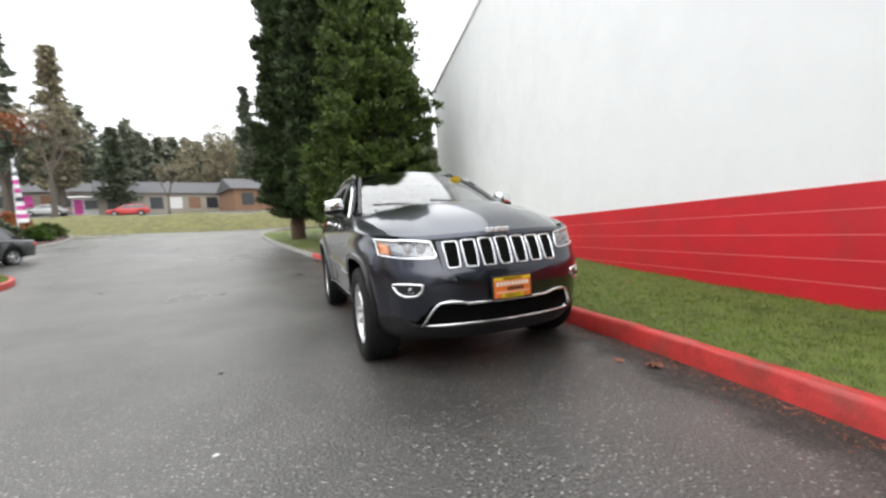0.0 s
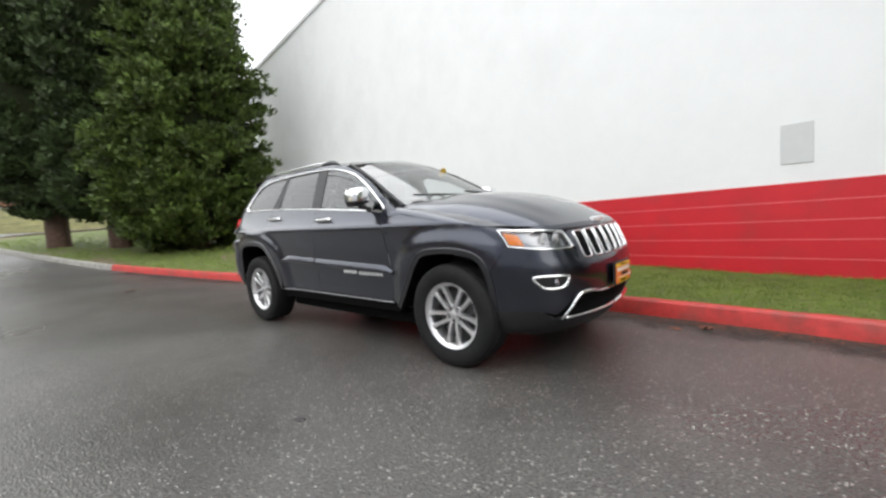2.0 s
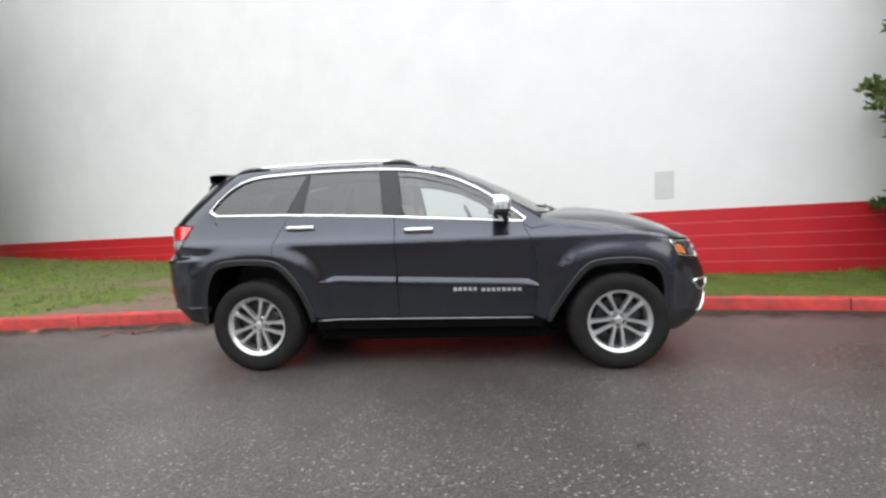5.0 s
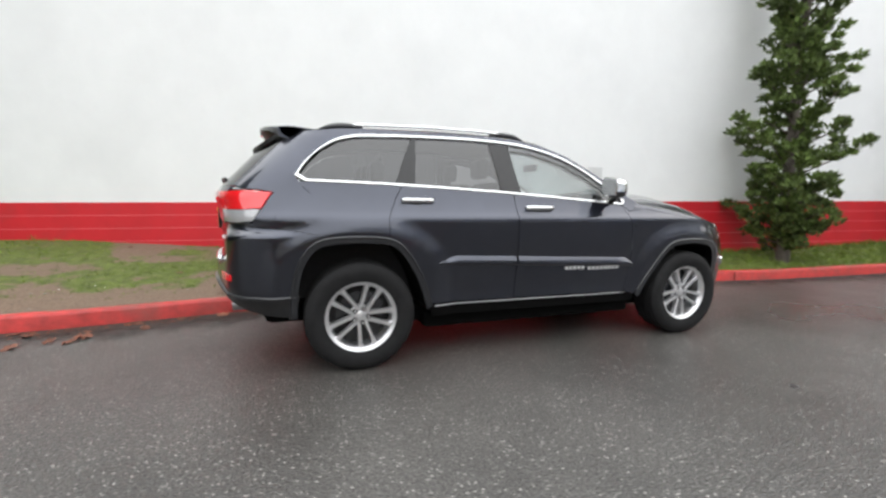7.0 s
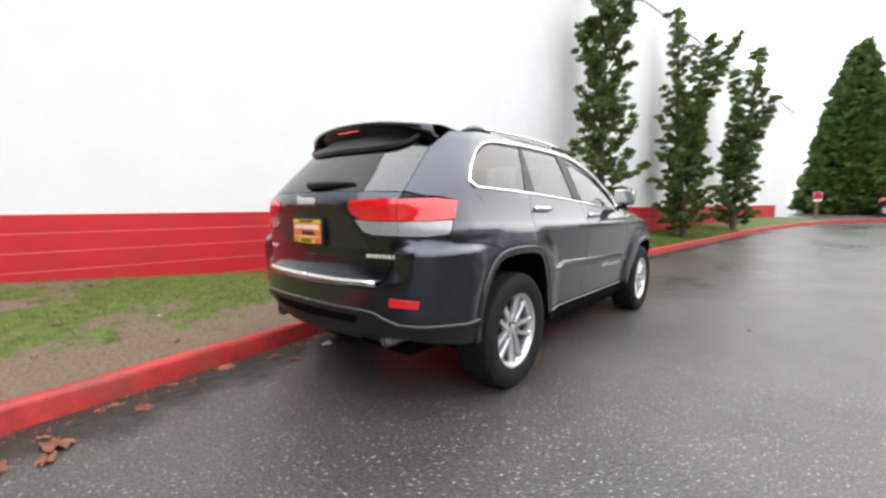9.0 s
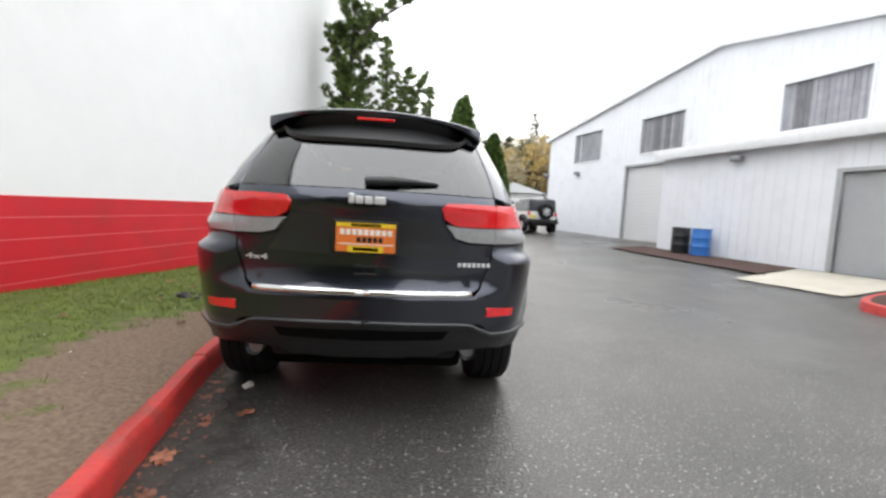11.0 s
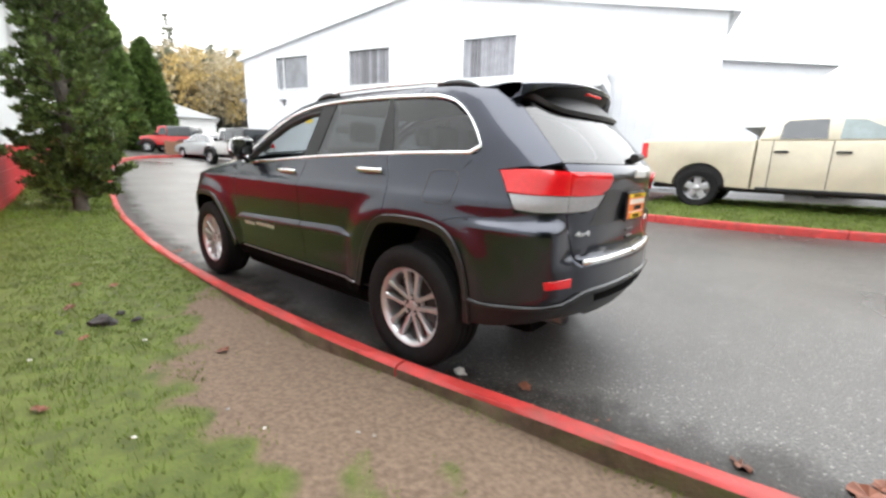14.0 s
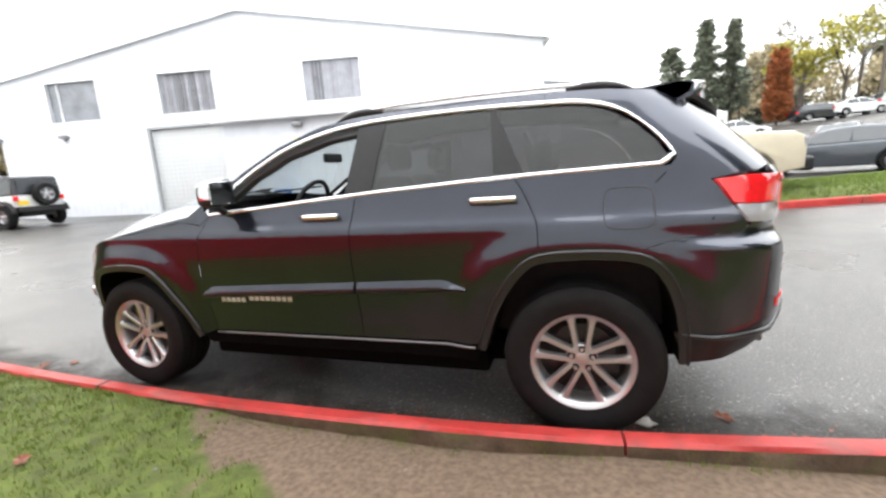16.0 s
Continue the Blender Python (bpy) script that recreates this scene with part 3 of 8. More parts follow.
def shell(s, z):
    bx, by = float(np.interp(s, _run, _px)), float(np.interp(s, _run, _py))
    w = soft_interp(z, _WZ)
    wr, wf = sstep(1.35, 2.25, by), sstep(-1.45, -2.12, by)
    cor = sstep(0.60, 0.74, bx * w)
    y = by + wr * (soft_interp(z, _DR) * (1 - cor) + soft_interp(z, _DRC) * cor) + wf * soft_interp(z, _DF)
    # upper body swells a little to the rear
    if z > 1.2 and by > 0.9:
        w *= 1 + 0.022 * sstep(0.9, 2.2, by) * sstep(1.2, 1.4, z)
    # ledge along the top of the rear bumper's corners
    ledge = sstep(0.982, 0.932, z) * sstep(0.30, 0.60, z) * sstep(1.82, 2.02, by) * sstep(0.60, 0.72, bx * w)
    w *= 1 + 0.050 * ledge
    # wheel-arch flares
    flare = 0.0
    for c, edge in ((-1.4575, 0.0), (1.4575, 0.05)):
        d = (abs((y - c) * 0.98) ** 2.5 + abs(z - 0.40) ** 2.5) ** 0.4 - edge
        flare = max(flare, sstep(0.635, 0.50, d) * sstep(-2.02, -1.86, y) * (1.0 if z > 0.38 else max(0.0, (z - 0.2) / 0.18)))
    return Vector((bx * w + 0.034 * flare * sstep(0.5, 0.85, bx), y, z))


def shell_normal(s, z):
    e = 0.006
    n = (shell(min(RUN_END, s + e), z) - shell(max(0, s - e), z)).cross(shell(s, z + e) - shell(s, z - e))
    n.normalize()
    if s < 0.02 or s > RUN_END - 0.02:
        n.x = 0
        n.normalize()
    return -n if n.dot(Vector((shell(s, z).x, (shell(s, z).y) * 0.3, 0))) < 0 else n


def at_y(y, z):
    lo, hi = 0.0, RUN_END
    for _ in range(34):
        m = (lo + hi) / 2
        if shell(m, z).y > y:
            lo = m
        else:
            hi = m
    return ((lo + hi) / 2, z)


def at_x(x, z, front):
    if front:
        lo, hi = RUN_MID, RUN_END
        for _ in range(34):
            m = (lo + hi) / 2
            if shell(m, z).x > x:
                lo = m
            else:
                hi = m
    else:
        lo, hi = 0.0, RUN_MID
        for _ in range(34):
            m = (lo + hi) / 2
            if shell(m, z).x < x:
                lo = m
            else:
                hi = m
    return ((lo + hi) / 2, z)


def Y(*pts):
    return [at_y(y, z) for y, z in pts]


def F(*pts):
    return [at_x(x, z, True) for x, z in pts]


def R(*pts):
    return [at_x(x, z, False) for x, z in pts]


def curve2(pts, per=5):
    return [(p.x, p.y) for p in catmull([(a, b, 0) for a, b in pts], per)]


def inset_poly(pts, gap):
    n = len(pts)
    area = sum(pts[i][0] * pts[(i + 1) % n][1] - pts[(i + 1) % n][0] * pts[i][1] for i in range(n))
    if area < 0:
        pts = pts[::-1]
    out = []
    for i in range(n):
        a, b, c = Vector(pts[i - 1]), Vector(pts[i]), Vector(pts[(i + 1) % n])
        d1, d2 = (b - a), (c - b)
        if d1.length < 1e-6 or d2.length < 1e-6:
            out.append((b.x, b.y))
            continue
        d1.normalize()
        d2.normalize()
        n1, n2 = Vector((-d1.y, d1.x)), Vector((-d2.y, d2.x))
        m = n1 + n2
        if m.length < 0.3:
            m = n1
        m.normalize()
        k = gap / max(0.45, m.dot(n1))
        out.append((b.x + m.x * k, b.y + m.y * k))
    return out


def patch_mesh(name, pts, material, side, place, gap=0.003, off=0.0, thick=0.02, step=0.06):
    """A panel (side 0: both halves in one mesh): an outline in the flat (run, height) plane, filled with a grid, laid on the surface place(s, z) -> point, normal, with turned-in edges."""
    if side == 0:
        halves = [patch_data(pts, s_, place, gap, off, thick, step) for s_ in (1, -1)]
        k = len(halves[0][0])
        verts = halves[0][0] + halves[1][0]
        normals = halves[0][1] + halves[1][1]
        faces = halves[0][2] + [tuple(i + k for i in f) for f in halves[1][2]]
    else:
        verts, normals, faces = patch_data(pts, side, place, gap, off, thick, step)
    me = mesh_of(name, verts, faces, material, True)
    me.normals_split_custom_set_from_vertices(normals)
    return me


def patch_data(pts, side, place, gap, off, thick, step):
    poly = inset_poly(pts, gap)
    if place is on_shell:
        poly = [(0.0 if a < 0.008 else RUN_END if a > RUN_END - 0.008 else a, b) for a, b in poly]
    bm = bmesh.new()
    vs = [bm.verts.new((a, b, 0)) for a, b in poly]
    bm.faces.new(vs).normal_update()
    bmesh.ops.triangulate(bm, faces=bm.faces[:], ngon_method="EAR_CLIP")
    lo = Vector((min(a for a, b in poly), min(b for a, b in poly)))
    hi = Vector((max(a for a, b in poly), max(b for a, b in poly)))
    for axis in (0, 1):
        k = math.floor(lo[axis] / step) * step + step
        while k < hi[axis] - 1e-4:
            co, no = Vector((0, 0, 0)), Vector((0, 0, 0))
            co[axis], no[axis] = k, 1
            bmesh.ops.bisect_plane(bm, geom=bm.verts[:] + bm.edges[:] + bm.faces[:], plane_co=co, plane_no=no, dist=1e-5)
            k += step
    if place is on_shell and step < 0.1:
        for k in CREASE:
            if lo.y + 0.004 < k < hi.y - 0.004:
                bmesh.ops.bisect_plane(bm, geom=bm.verts[:] + bm.edges[:] + bm.faces[:], plane_co=(0, k, 0), plane_no=(0, 1, 0), dist=1e-5)
    bmesh.ops.remove_doubles(bm, verts=bm.verts[:], dist=0.0006)
    bm.verts.index_update()
    verts, normals, faces = [], [], []
    inner = []
    for v in bm.verts:
        p, n = place(v.co.x, v.co.y)
        p = p + n * off
        q = p - n * thick
        verts.append((p.x * side, p.y, p.z))
        normals.append((n.x * side, n.y, n.z))
        inner.append(q)
    for f in bm.faces:
        idx = [v.index for v in f.verts]
        a, b, c = (Vector(verts[i]) for i in idx[:3])
        if (b - a).cross(c - a).dot(Vector(normals[idx[0]])) < 0:
            idx.reverse()
        faces.append(tuple(idx))
    if thick > 0:
        made = {}

        def dup(i, deep, out):
            key = (i, deep)
            if key not in made:
                made[key] = len(verts)
                p = inner[i] if deep else None
                verts.append((p.x * side, p.y, p.z) if deep else verts[i])
                m = Vector(normals[i]) * 0.5 + out
                m.normalize()
                normals.append(tuple(m))
            return made[key]

        for e in bm.edges:
            if place is on_shell and (max(v.co.x for v in e.verts) < 0.001 or min(v.co.x for v in e.verts) > RUN_END - 0.001):
                continue
            if len(e.link_faces) == 1:
                f = e.link_faces[0]
                i, j = e.verts[0].index, e.verts[1].index
                out = (Vector(verts[i]) + Vector(verts[j])) / 2
                cen = sum((Vector(verts[v.index]) for v in f.verts), Vector()) / len(f.verts)
                d = out - cen
                d.normalize()
                quad = [dup(i, False, d), dup(j, False, d), dup(j, True, d), dup(i, True, d)]
                a, b, c = (Vector(verts[k]) for k in quad[:3])
                if (b - a).cross(c - a).dot(d) < 0:
                    quad.reverse()
                faces.append(tuple(quad))
    bm.free()
    return verts, normals, faces


CREASE = (0.925, 0.938, 0.952, 0.966, 0.980, 1.050, 1.062, 1.074, 1.090, 1.105)


def on_shell(s, z):
    return shell(s, z), shell_normal(s, z)


def panel(name, pts, material, parent, side, label="", **kw):
    return part(name, patch_mesh(name, pts, material, side, on_shell, **kw), None, parent, label)


def ribbon(name, pts, width, material, parent, side, off=0.008, closed=False, label="", depth=0.02, place=on_shell):
    """A narrow raised strip along a line on the surface, with a rounded section (side 0: both halves)."""
    if side == 0:
        halves = [ribbon(name, pts, width, material, parent, s_, off, closed, label, depth, place) for s_ in (1, -1)]
        bm = bmesh.new()
        for h in halves:
            bm.from_mesh(h.data)
            bpy.data.objects.remove(h)
        return part(name, finish(bm, name, material, True), None, parent, label)
    n = len(pts)
    verts, faces = [], []
    prof = [(-0.5, -depth), (-0.5, off * 0.3), (-0.32, off * 0.9), (0.0, off), (0.32, off * 0.9), (0.5, off * 0.3), (0.5, -depth)]
    for i in range(n):
        a = Vector(pts[i - 1] if (i > 0 or closed) else pts[i])
        b = Vector(pts[(i + 1) % n] if (i < n - 1 or closed) else pts[i])
        d = b - a
        d.normalize()
        m = Vector((-d.y, d.x))
        for u, h in prof:
            q = Vector(pts[i]) + m * (u * width)
            p, nn = place(q.x, q.y)
            p = p + nn * h
            verts.append((p.x * side, p.y, p.z))
    c = len(prof)
    for i in range(n if closed else n - 1):
        j = (i + 1) % n
        for k in range(c - 1):
            faces.append((i * c + k, j * c + k, j * c + k + 1, i * c + k + 1))
    if not closed:
        faces.append(tuple(range(c)))
        faces.append(tuple((n - 1) * c + k for k in reversed(range(c))))
    bm = bmesh.new()
    me = mesh_of(name, verts, faces, material, True)
    bm.from_mesh(me)
    return part(name, finish(bm, name, material, True), None, parent, label)


def grid_mesh(name, rows, material, smooth=True, thick=0.0):
    """A sheet through rows of points."""
    m, n = len(rows), len(rows[0])
    verts = [tuple(p) for r in rows for p in r]
    faces = [(i * n + j, i * n + j + 1, (i + 1) * n + j + 1, (i + 1) * n + j) for i in range(m - 1) for j in range(n - 1)]
    me = mesh_of(name, verts, faces, material, smooth)
    bm = bmesh.new()
    bm.from_mesh(me)
    bpy.data.meshes.remove(me)
    bmesh.ops.recalc_face_normals(bm, faces=bm.faces[:])
    if thick:
        if sum(f.normal.z for f in bm.faces) < 0:
            bmesh.ops.reverse_faces(bm, faces=bm.faces[:])
        geo = bmesh.ops.solidify(bm, geom=bm.faces[:], thickness=thick)
    return finish(bm, name, material, smooth, 50 if thick else None)


def tube(name, pts, radius, material, parent, seg=8, label=""):
    verts, faces = [], []
    n = len(pts)
    for i, p in enumerate(pts):
        p = Vector(p)
        d = (Vector(pts[min(i + 1, n - 1)]) - Vector(pts[max(i - 1, 0)])).normalized()
        a = d.orthogonal().normalized() if abs(d.z) > 0.9 else d.cross(Vector((0, 0, 1))).normalized()
        b = d.cross(a)
        r = radius[i] if isinstance(radius, (list, tuple)) else radius
        for k in range(seg):
            t = 2 * math.pi * k / seg
            verts.append(p + a * (r * math.cos(t)) + b * (r * math.sin(t)))
    for i in range(n - 1):
        for k in range(seg):
            k2 = (k + 1) % seg
            faces.append((i * seg + k, i * seg + k2, (i + 1) * seg + k2, (i + 1) * seg + k))
    faces.append(tuple(reversed(range(seg))))
    faces.append(tuple((n - 1) * seg + k for k in range(seg)))
    bm = bmesh.new()
    me = mesh_of(name, verts, faces, material, True)
    bm.from_mesh(me)
    bpy.data.meshes.remove(me)
    return part(name, finish(bm, name, material, True, 50), None, parent, label)


def car_paint(name, base, metal=0.55, rough=0.32):
    m = mat(name, base, rough=rough, metal=metal, vary=0.06, scale=3, coat=1.0)
    n, l = m.node_tree.nodes, m.node_tree.links
    b = n["Principled BSDF"]
    b.inputs["Coat Roughness"].default_value = 0.03
    b.inputs["Coat IOR"].default_value = 1.53
    # thin run-off streaks of rain in the clear coat
    co = n.new("ShaderNodeTexCoord")
    mp = n.new("ShaderNodeMapping")
    mp.inputs["Scale"].default_value = (14, 14, 0.8)
    l.new(co.outputs["Object"], mp.inputs[0])
    ns = n.new("ShaderNodeTexNoise")
    ns.inputs["Scale"].default_value = 2.0
    ns.inputs["Detail"].default_value = 5
    l.new(mp.outputs[0], ns.inputs["Vector"])
    mr = n.new("ShaderNodeMapRange")
    mr.inputs[1].default_value, mr.inputs[2].default_value = 0.5, 0.75
    mr.inputs[3].default_value, mr.inputs[4].default_value = 0.01, 0.14
    l.new(ns.outputs[0], mr.inputs[0])
    l.new(mr.outputs[0], b.inputs["Coat Roughness"])
    return m


def lens_mat(name, base, rough=0.06):
    m = mat(name, base, rough=rough, vary=0.08, scale=40, coat=1.0)
    return m


M["paint"] = car_paint("dark_grey_metallic_paint", (0.034, 0.038, 0.054), 0.92, 0.28)
M["cladding"] = mat("satin_dark_cladding", (0.014, 0.015, 0.018), rough=0.32, vary=0.1, scale=20, coat=0.4)
M["tint"] = glass_mat("privacy_glass", (0.20, 0.205, 0.215), clear=0.68, mirror=0.105)
M["clear"] = glass_mat("clear_glass", (0.60, 0.67, 0.67), clear=0.88, mirror=0.13)
M["screen"] = glass_mat("windscreen_glass", (0.72, 0.79, 0.79), clear=0.92, mirror=0.22)
M["rear_tint"] = glass_mat("rear_privacy_glass", (0.20, 0.205, 0.215), clear=0.5, mirror=0.13)
M["red_lens"] = lens_mat("red_lamp_lens", (0.74, 0.014, 0.020))
M["clear_lens"] = lens_mat("clear_lamp_lens", (0.32, 0.32, 0.33), 0.12)
M["amber_lens"] = lens_mat("amber_lamp_lens", (0.75, 0.20, 0.015))
M["lamp_glass"] = glass_mat("lamp_cover", (1, 1, 1), clear=0.96)
M["lamp_chrome"] = mat("lamp_reflector", (0.25, 0.26, 0.28), rough=0.25, metal=1.0, vary=0.1)
M["interior"] = mat("dark_interior_trim", (0.022, 0.022, 0.024), rough=0.7, vary=0.2, scale=20)
M["seat"] = mat("black_leather_seat", (0.030, 0.029, 0.029), rough=0.5, vary=0.2, scale=16)
M["orange"] = mat("orange_dealer_plate", (0.75, 0.19, 0.035), rough=0.4, vary=0.08)
M["yellow"] = mat("yellow_print", (0.80, 0.55, 0.03), rough=0.4, vary=0.05)
M["pale_print"] = mat("pale_print", (0.80, 0.74, 0.66), rough=0.45, vary=0.05)
# for black mesh, and for parts kept near-black as if in deep shade
M["void"] = mat("mesh_and_shade_black", (0.003, 0.003, 0.003), rough=0.9, vary=0.3, scale=60, spec=0.08)
M["badge"] = mat("silver_badge", (0.80, 0.81, 0.82), rough=0.38, metal=0.55, vary=0.04)

suv = thing("parked_suv", "dark grey SUV with chrome trim parked tight beside the red kerb", "car")

ARCH_F = [(-0.90, 0.40), (-0.985, 0.545), (-1.08, 0.689), (-1.155, 0.787), (-1.255, 0.858), (-1.4575, 0.878), (-1.645, 0.862), (-1.755, 0.812), (-1.815, 0.70), (-1.835, 0.55), (-1.84, 0.38)]
ARCH_R = [(1.915, 0.40), (1.91, 0.55), (1.885, 0.70), (1.815, 0.845), (1.70, 0.922), (1.47, 0.937), (1.27, 0.920), (1.165, 0.858), (1.075, 0.735), (1.01, 0.61), (0.945, 0.42)]


def inward(line, centre, gap):
    """The line moved by gap towards the wheel's centre, square to itself."""
    out = []
    for i, p in enumerate(line):
        d = Vector(line[min(i + 1, len(line) - 1)]) - Vector(line[max(i - 1, 0)])
        m = Vector((-d.y, d.x)).normalized()
        if m.dot(Vector((centre - p[0], 0.30 - p[1]))) < 0:
            m = -m
        out.append((p[0] + m.x * gap, p[1] + m.y * gap))
    return out


INNER_F, INNER_R = inward(ARCH_F, -1.4575, 0.040), inward(ARCH_R, 1.4575, 0.042)
TUCK_F, TUCK_R = inward(ARCH_F, -1.4575, 0.016), inward(ARCH_R, 1.4575, 0.016)
DLO_TOP = [(1.86, 1.335), (1.80, 1.42), (1.71, 1.51), (1.60, 1.580), (1.46, 1.617), (1.30, 1.630), (1.04, 1.642), (0.70, 1.648), (0.37, 1.642), (0.10, 1.617), (-0.18, 1.548), (-0.40, 1.445), (-0.60, 1.315), (-0.76, 1.195)]
DLO_BOT = [(-0.735, 1.172), (-0.25, 1.205), (0.27, 1.240), (0.70, 1.262), (1.15, 1.282), (1.55, 1.292), (1.80, 1.297)]
ROOF_EDGE = [(1.93, 1.63), (1.60, 1.665), (1.30, 1.682), (0.90, 1.692), (0.50, 1.692), (0.20, 1.678), (-0.05, 1.635), (-0.28, 1.555), (-0.50, 1.435), (-0.70, 1.310), (-0.885, 1.195)]


def roof_edge_z(y):
    return lerp_table(sorted(ROOF_EDGE), y)


def build_side(side):
    # doors and wings
    front_door = panel("front_door", Y((-0.735, 1.165), (-0.80, 1.02), (-0.835, 0.80), (-0.835, 0.60), (-0.81, 0.425), (0.265, 0.430), (0.262, 0.86), (0.28, 1.235), (-0.25, 1.198)), M["paint"], suv, side)
    rear_door = panel("rear_door", Y((0.28, 1.235), (0.262, 0.86), (0.265, 0.430), (0.972, 0.435), *curve2(TUCK_R[9:5:-1], 4), (1.268, 1.06), (1.205, 1.20), (1.155, 1.277), (0.70, 1.257)), M["paint"], suv, side)
    panel("rear_quarter", Y(*curve2(TUCK_R[6:3:-1], 4), (1.725, 0.938), (1.80, 0.962), (2.0, 0.988), (2.12, 1.000)) + Y((2.125, 1.03), (2.08, 1.095), (1.995, 1.217), (2.10, 1.235), (2.19, 1.24)) + R((0.650, 1.262), (0.582, 1.565))
          + Y((1.93, 1.63), (1.60, 1.665), (1.30, 1.682), (1.30, 1.640)) + Y((1.46, 1.627), (1.60, 1.590), (1.71, 1.520), (1.80, 1.43), (1.87, 1.33), (1.84, 1.29), (1.55, 1.286), (1.155, 1.277), (1.205, 1.20), (1.268, 1.06)), M["paint"], suv, side, gap=0.0015)
    panel("side_frame", Y((1.30, 1.640), (1.04, 1.652), (0.70, 1.658), (0.37, 1.652), (0.10, 1.627), (-0.18, 1.558), (-0.40, 1.455), (-0.60, 1.325), (-0.77, 1.20), (-0.735, 1.165), (-0.80, 1.115), (-0.96, 1.14), (-0.885, 1.195), (-0.70, 1.310), (-0.50, 1.435), (-0.28, 1.555), (-0.05, 1.635), (0.20, 1.678), (0.50, 1.692), (0.90, 1.692), (1.30, 1.682)), M["paint"], suv, side)
    panel("front_wing", Y((-0.735, 1.165), (-0.80, 1.115), (-0.96, 1.14), (-1.30, 1.085), (-1.60, 1.045), (-1.80, 1.012), (-1.865, 1.0), (-1.90, 0.94), (-1.915, 0.885), (-1.875, 0.80), *curve2(TUCK_F[8::-1], 3), (-0.81, 0.425), (-0.835, 0.60), (-0.835, 0.80), (-0.80, 1.02)), M["paint"], suv, side)
    # wing top, rolling over to the bonnet's edge
    rows = []
    for k in range(15):
        u = k / 14
        y = -0.86 - u * (1.80 - 0.86)
        z0 = lerp_table([(-1.82, 1.012), (-1.60, 1.045), (-1.30, 1.085), (-0.96, 1.14), (-0.80, 1.115)], y)
        a, _ = on_shell(*at_y(y, z0))
        c = bonnet_edge(u)
        b = Vector((a.x - 0.012, (a.y + c.y) / 2, max(a.z, c.z) - 0.004))
        rows.append([Vector(((a * (1 - t) ** 2 + b * 2 * t * (1 - t) + c * t * t).x * side, (a * (1 - t) ** 2 + b * 2 * t * (1 - t) + c * t * t).y, (a * (1 - t) ** 2 + b * 2 * t * (1 - t) + c * t * t).z)) for t in (0, 0.15, 0.3, 0.45, 0.6, 0.75, 0.9, 1.0)])
    part("wing_top", grid_mesh("wing_top", rows, M["paint"]), None, suv)
    # wheel-arch mouldings, and liners blackened to deepen the arch's shade
    for outer, inner, cy in ((ARCH_F, INNER_F, -1.4575), (ARCH_R, INNER_R, 1.4575)):
        ring = curve2(outer, 3) + curve2(inner, 3)[::-1]
        moulding = panel("arch_moulding", [at_y(*p) for p in ring], M["cladding"], suv, side, off=0.012, thick=0.0, gap=0.0, step=0.03)
        ribbon("moulding_edge", [at_y(*p) for p in curve2(inward(outer, cy, 0.004), 3)], 0.016, M["cladding"], moulding, side, off=0.017)
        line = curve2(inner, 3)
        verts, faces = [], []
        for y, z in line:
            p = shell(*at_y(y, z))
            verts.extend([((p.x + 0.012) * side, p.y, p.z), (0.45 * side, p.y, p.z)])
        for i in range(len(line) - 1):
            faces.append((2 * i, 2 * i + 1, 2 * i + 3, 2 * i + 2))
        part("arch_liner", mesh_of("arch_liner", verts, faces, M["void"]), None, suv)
    # sill, blackened to stand in for the shade under the doors
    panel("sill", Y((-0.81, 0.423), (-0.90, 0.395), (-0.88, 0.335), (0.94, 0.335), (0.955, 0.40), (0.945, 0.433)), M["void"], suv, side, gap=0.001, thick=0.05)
    ribbon("sill_trim", Y(*[(0.93 - 1.74 * i / 24, 0.418 - 0.006 * i / 24) for i in range(25)]), 0.013, M["steel"], suv, side, off=0.010, label="thin satin grey sill strip")
    # lower door moulding: a wedge-shaped ledge
    for lo, hi in ((0.275, 0.90), (-0.85, 0.255)):
        rows = []
        for i in range(15):
            y = hi + (lo - hi) * i / 14
            u = (0.90 - y) / 1.75
            top = (0.784 - 0.066 * u) - 0.05 * max(0, (y - 0.78) / 0.12)
            bot = (0.742 - 0.072 * u)
            if y < -0.80:
                top -= (-0.80 - y) * 0.8
            row = []
            for v, h in ((top + 0.004, 0.0), (top - 0.004, 0.006), (top * 0.45 + bot * 0.55, 0.019), (bot, 0.028), (bot - 0.012, 0.020), (bot - 0.024, -0.002)):
                p, n = on_shell(*at_y(y, v))
                p = p + n * h
                row.append(Vector((p.x * side, p.y, p.z)))
            rows.append(row)
        part("door_moulding", grid_mesh("door_moulding", rows, M["paint"]), None, suv)
    # glazing
    closed = curve2(DLO_TOP, 3) + curve2(DLO_BOT, 3)
    ribbon("window_trim", [at_y(*p) for p in closed], 0.020, M["chrome"], suv, side, off=0.009, closed=True, label="bright chrome strip round the side windows")

    def top_at(y):
        return lerp_table(sorted(DLO_TOP), y) - 0.010

    def bot_at(y):
        return lerp_table(DLO_BOT, y) + 0.010

    def window(name, y0, y1, s0, s1, material):
        """Glass between two stations at the foot; s0 and s1 shift the upper corners."""
        up = [y1 + s1 + (y0 + s0 - y1 - s1) * i / 14 for i in range(15)]
        dn = [y0 + (y1 - y0) * i / 8 for i in range(9)]
        pts = [(y, bot_at(y)) for y in dn] + [(y, top_at(y)) for y in up]
        if name == "front_window":
            pts = [(y, z) for y, z in pts if z >= bot_at(y) - 1e-6]
        return panel(name, [at_y(*p) for p in pts], material, suv, side, off=-0.012, thick=0.004, gap=0.001)

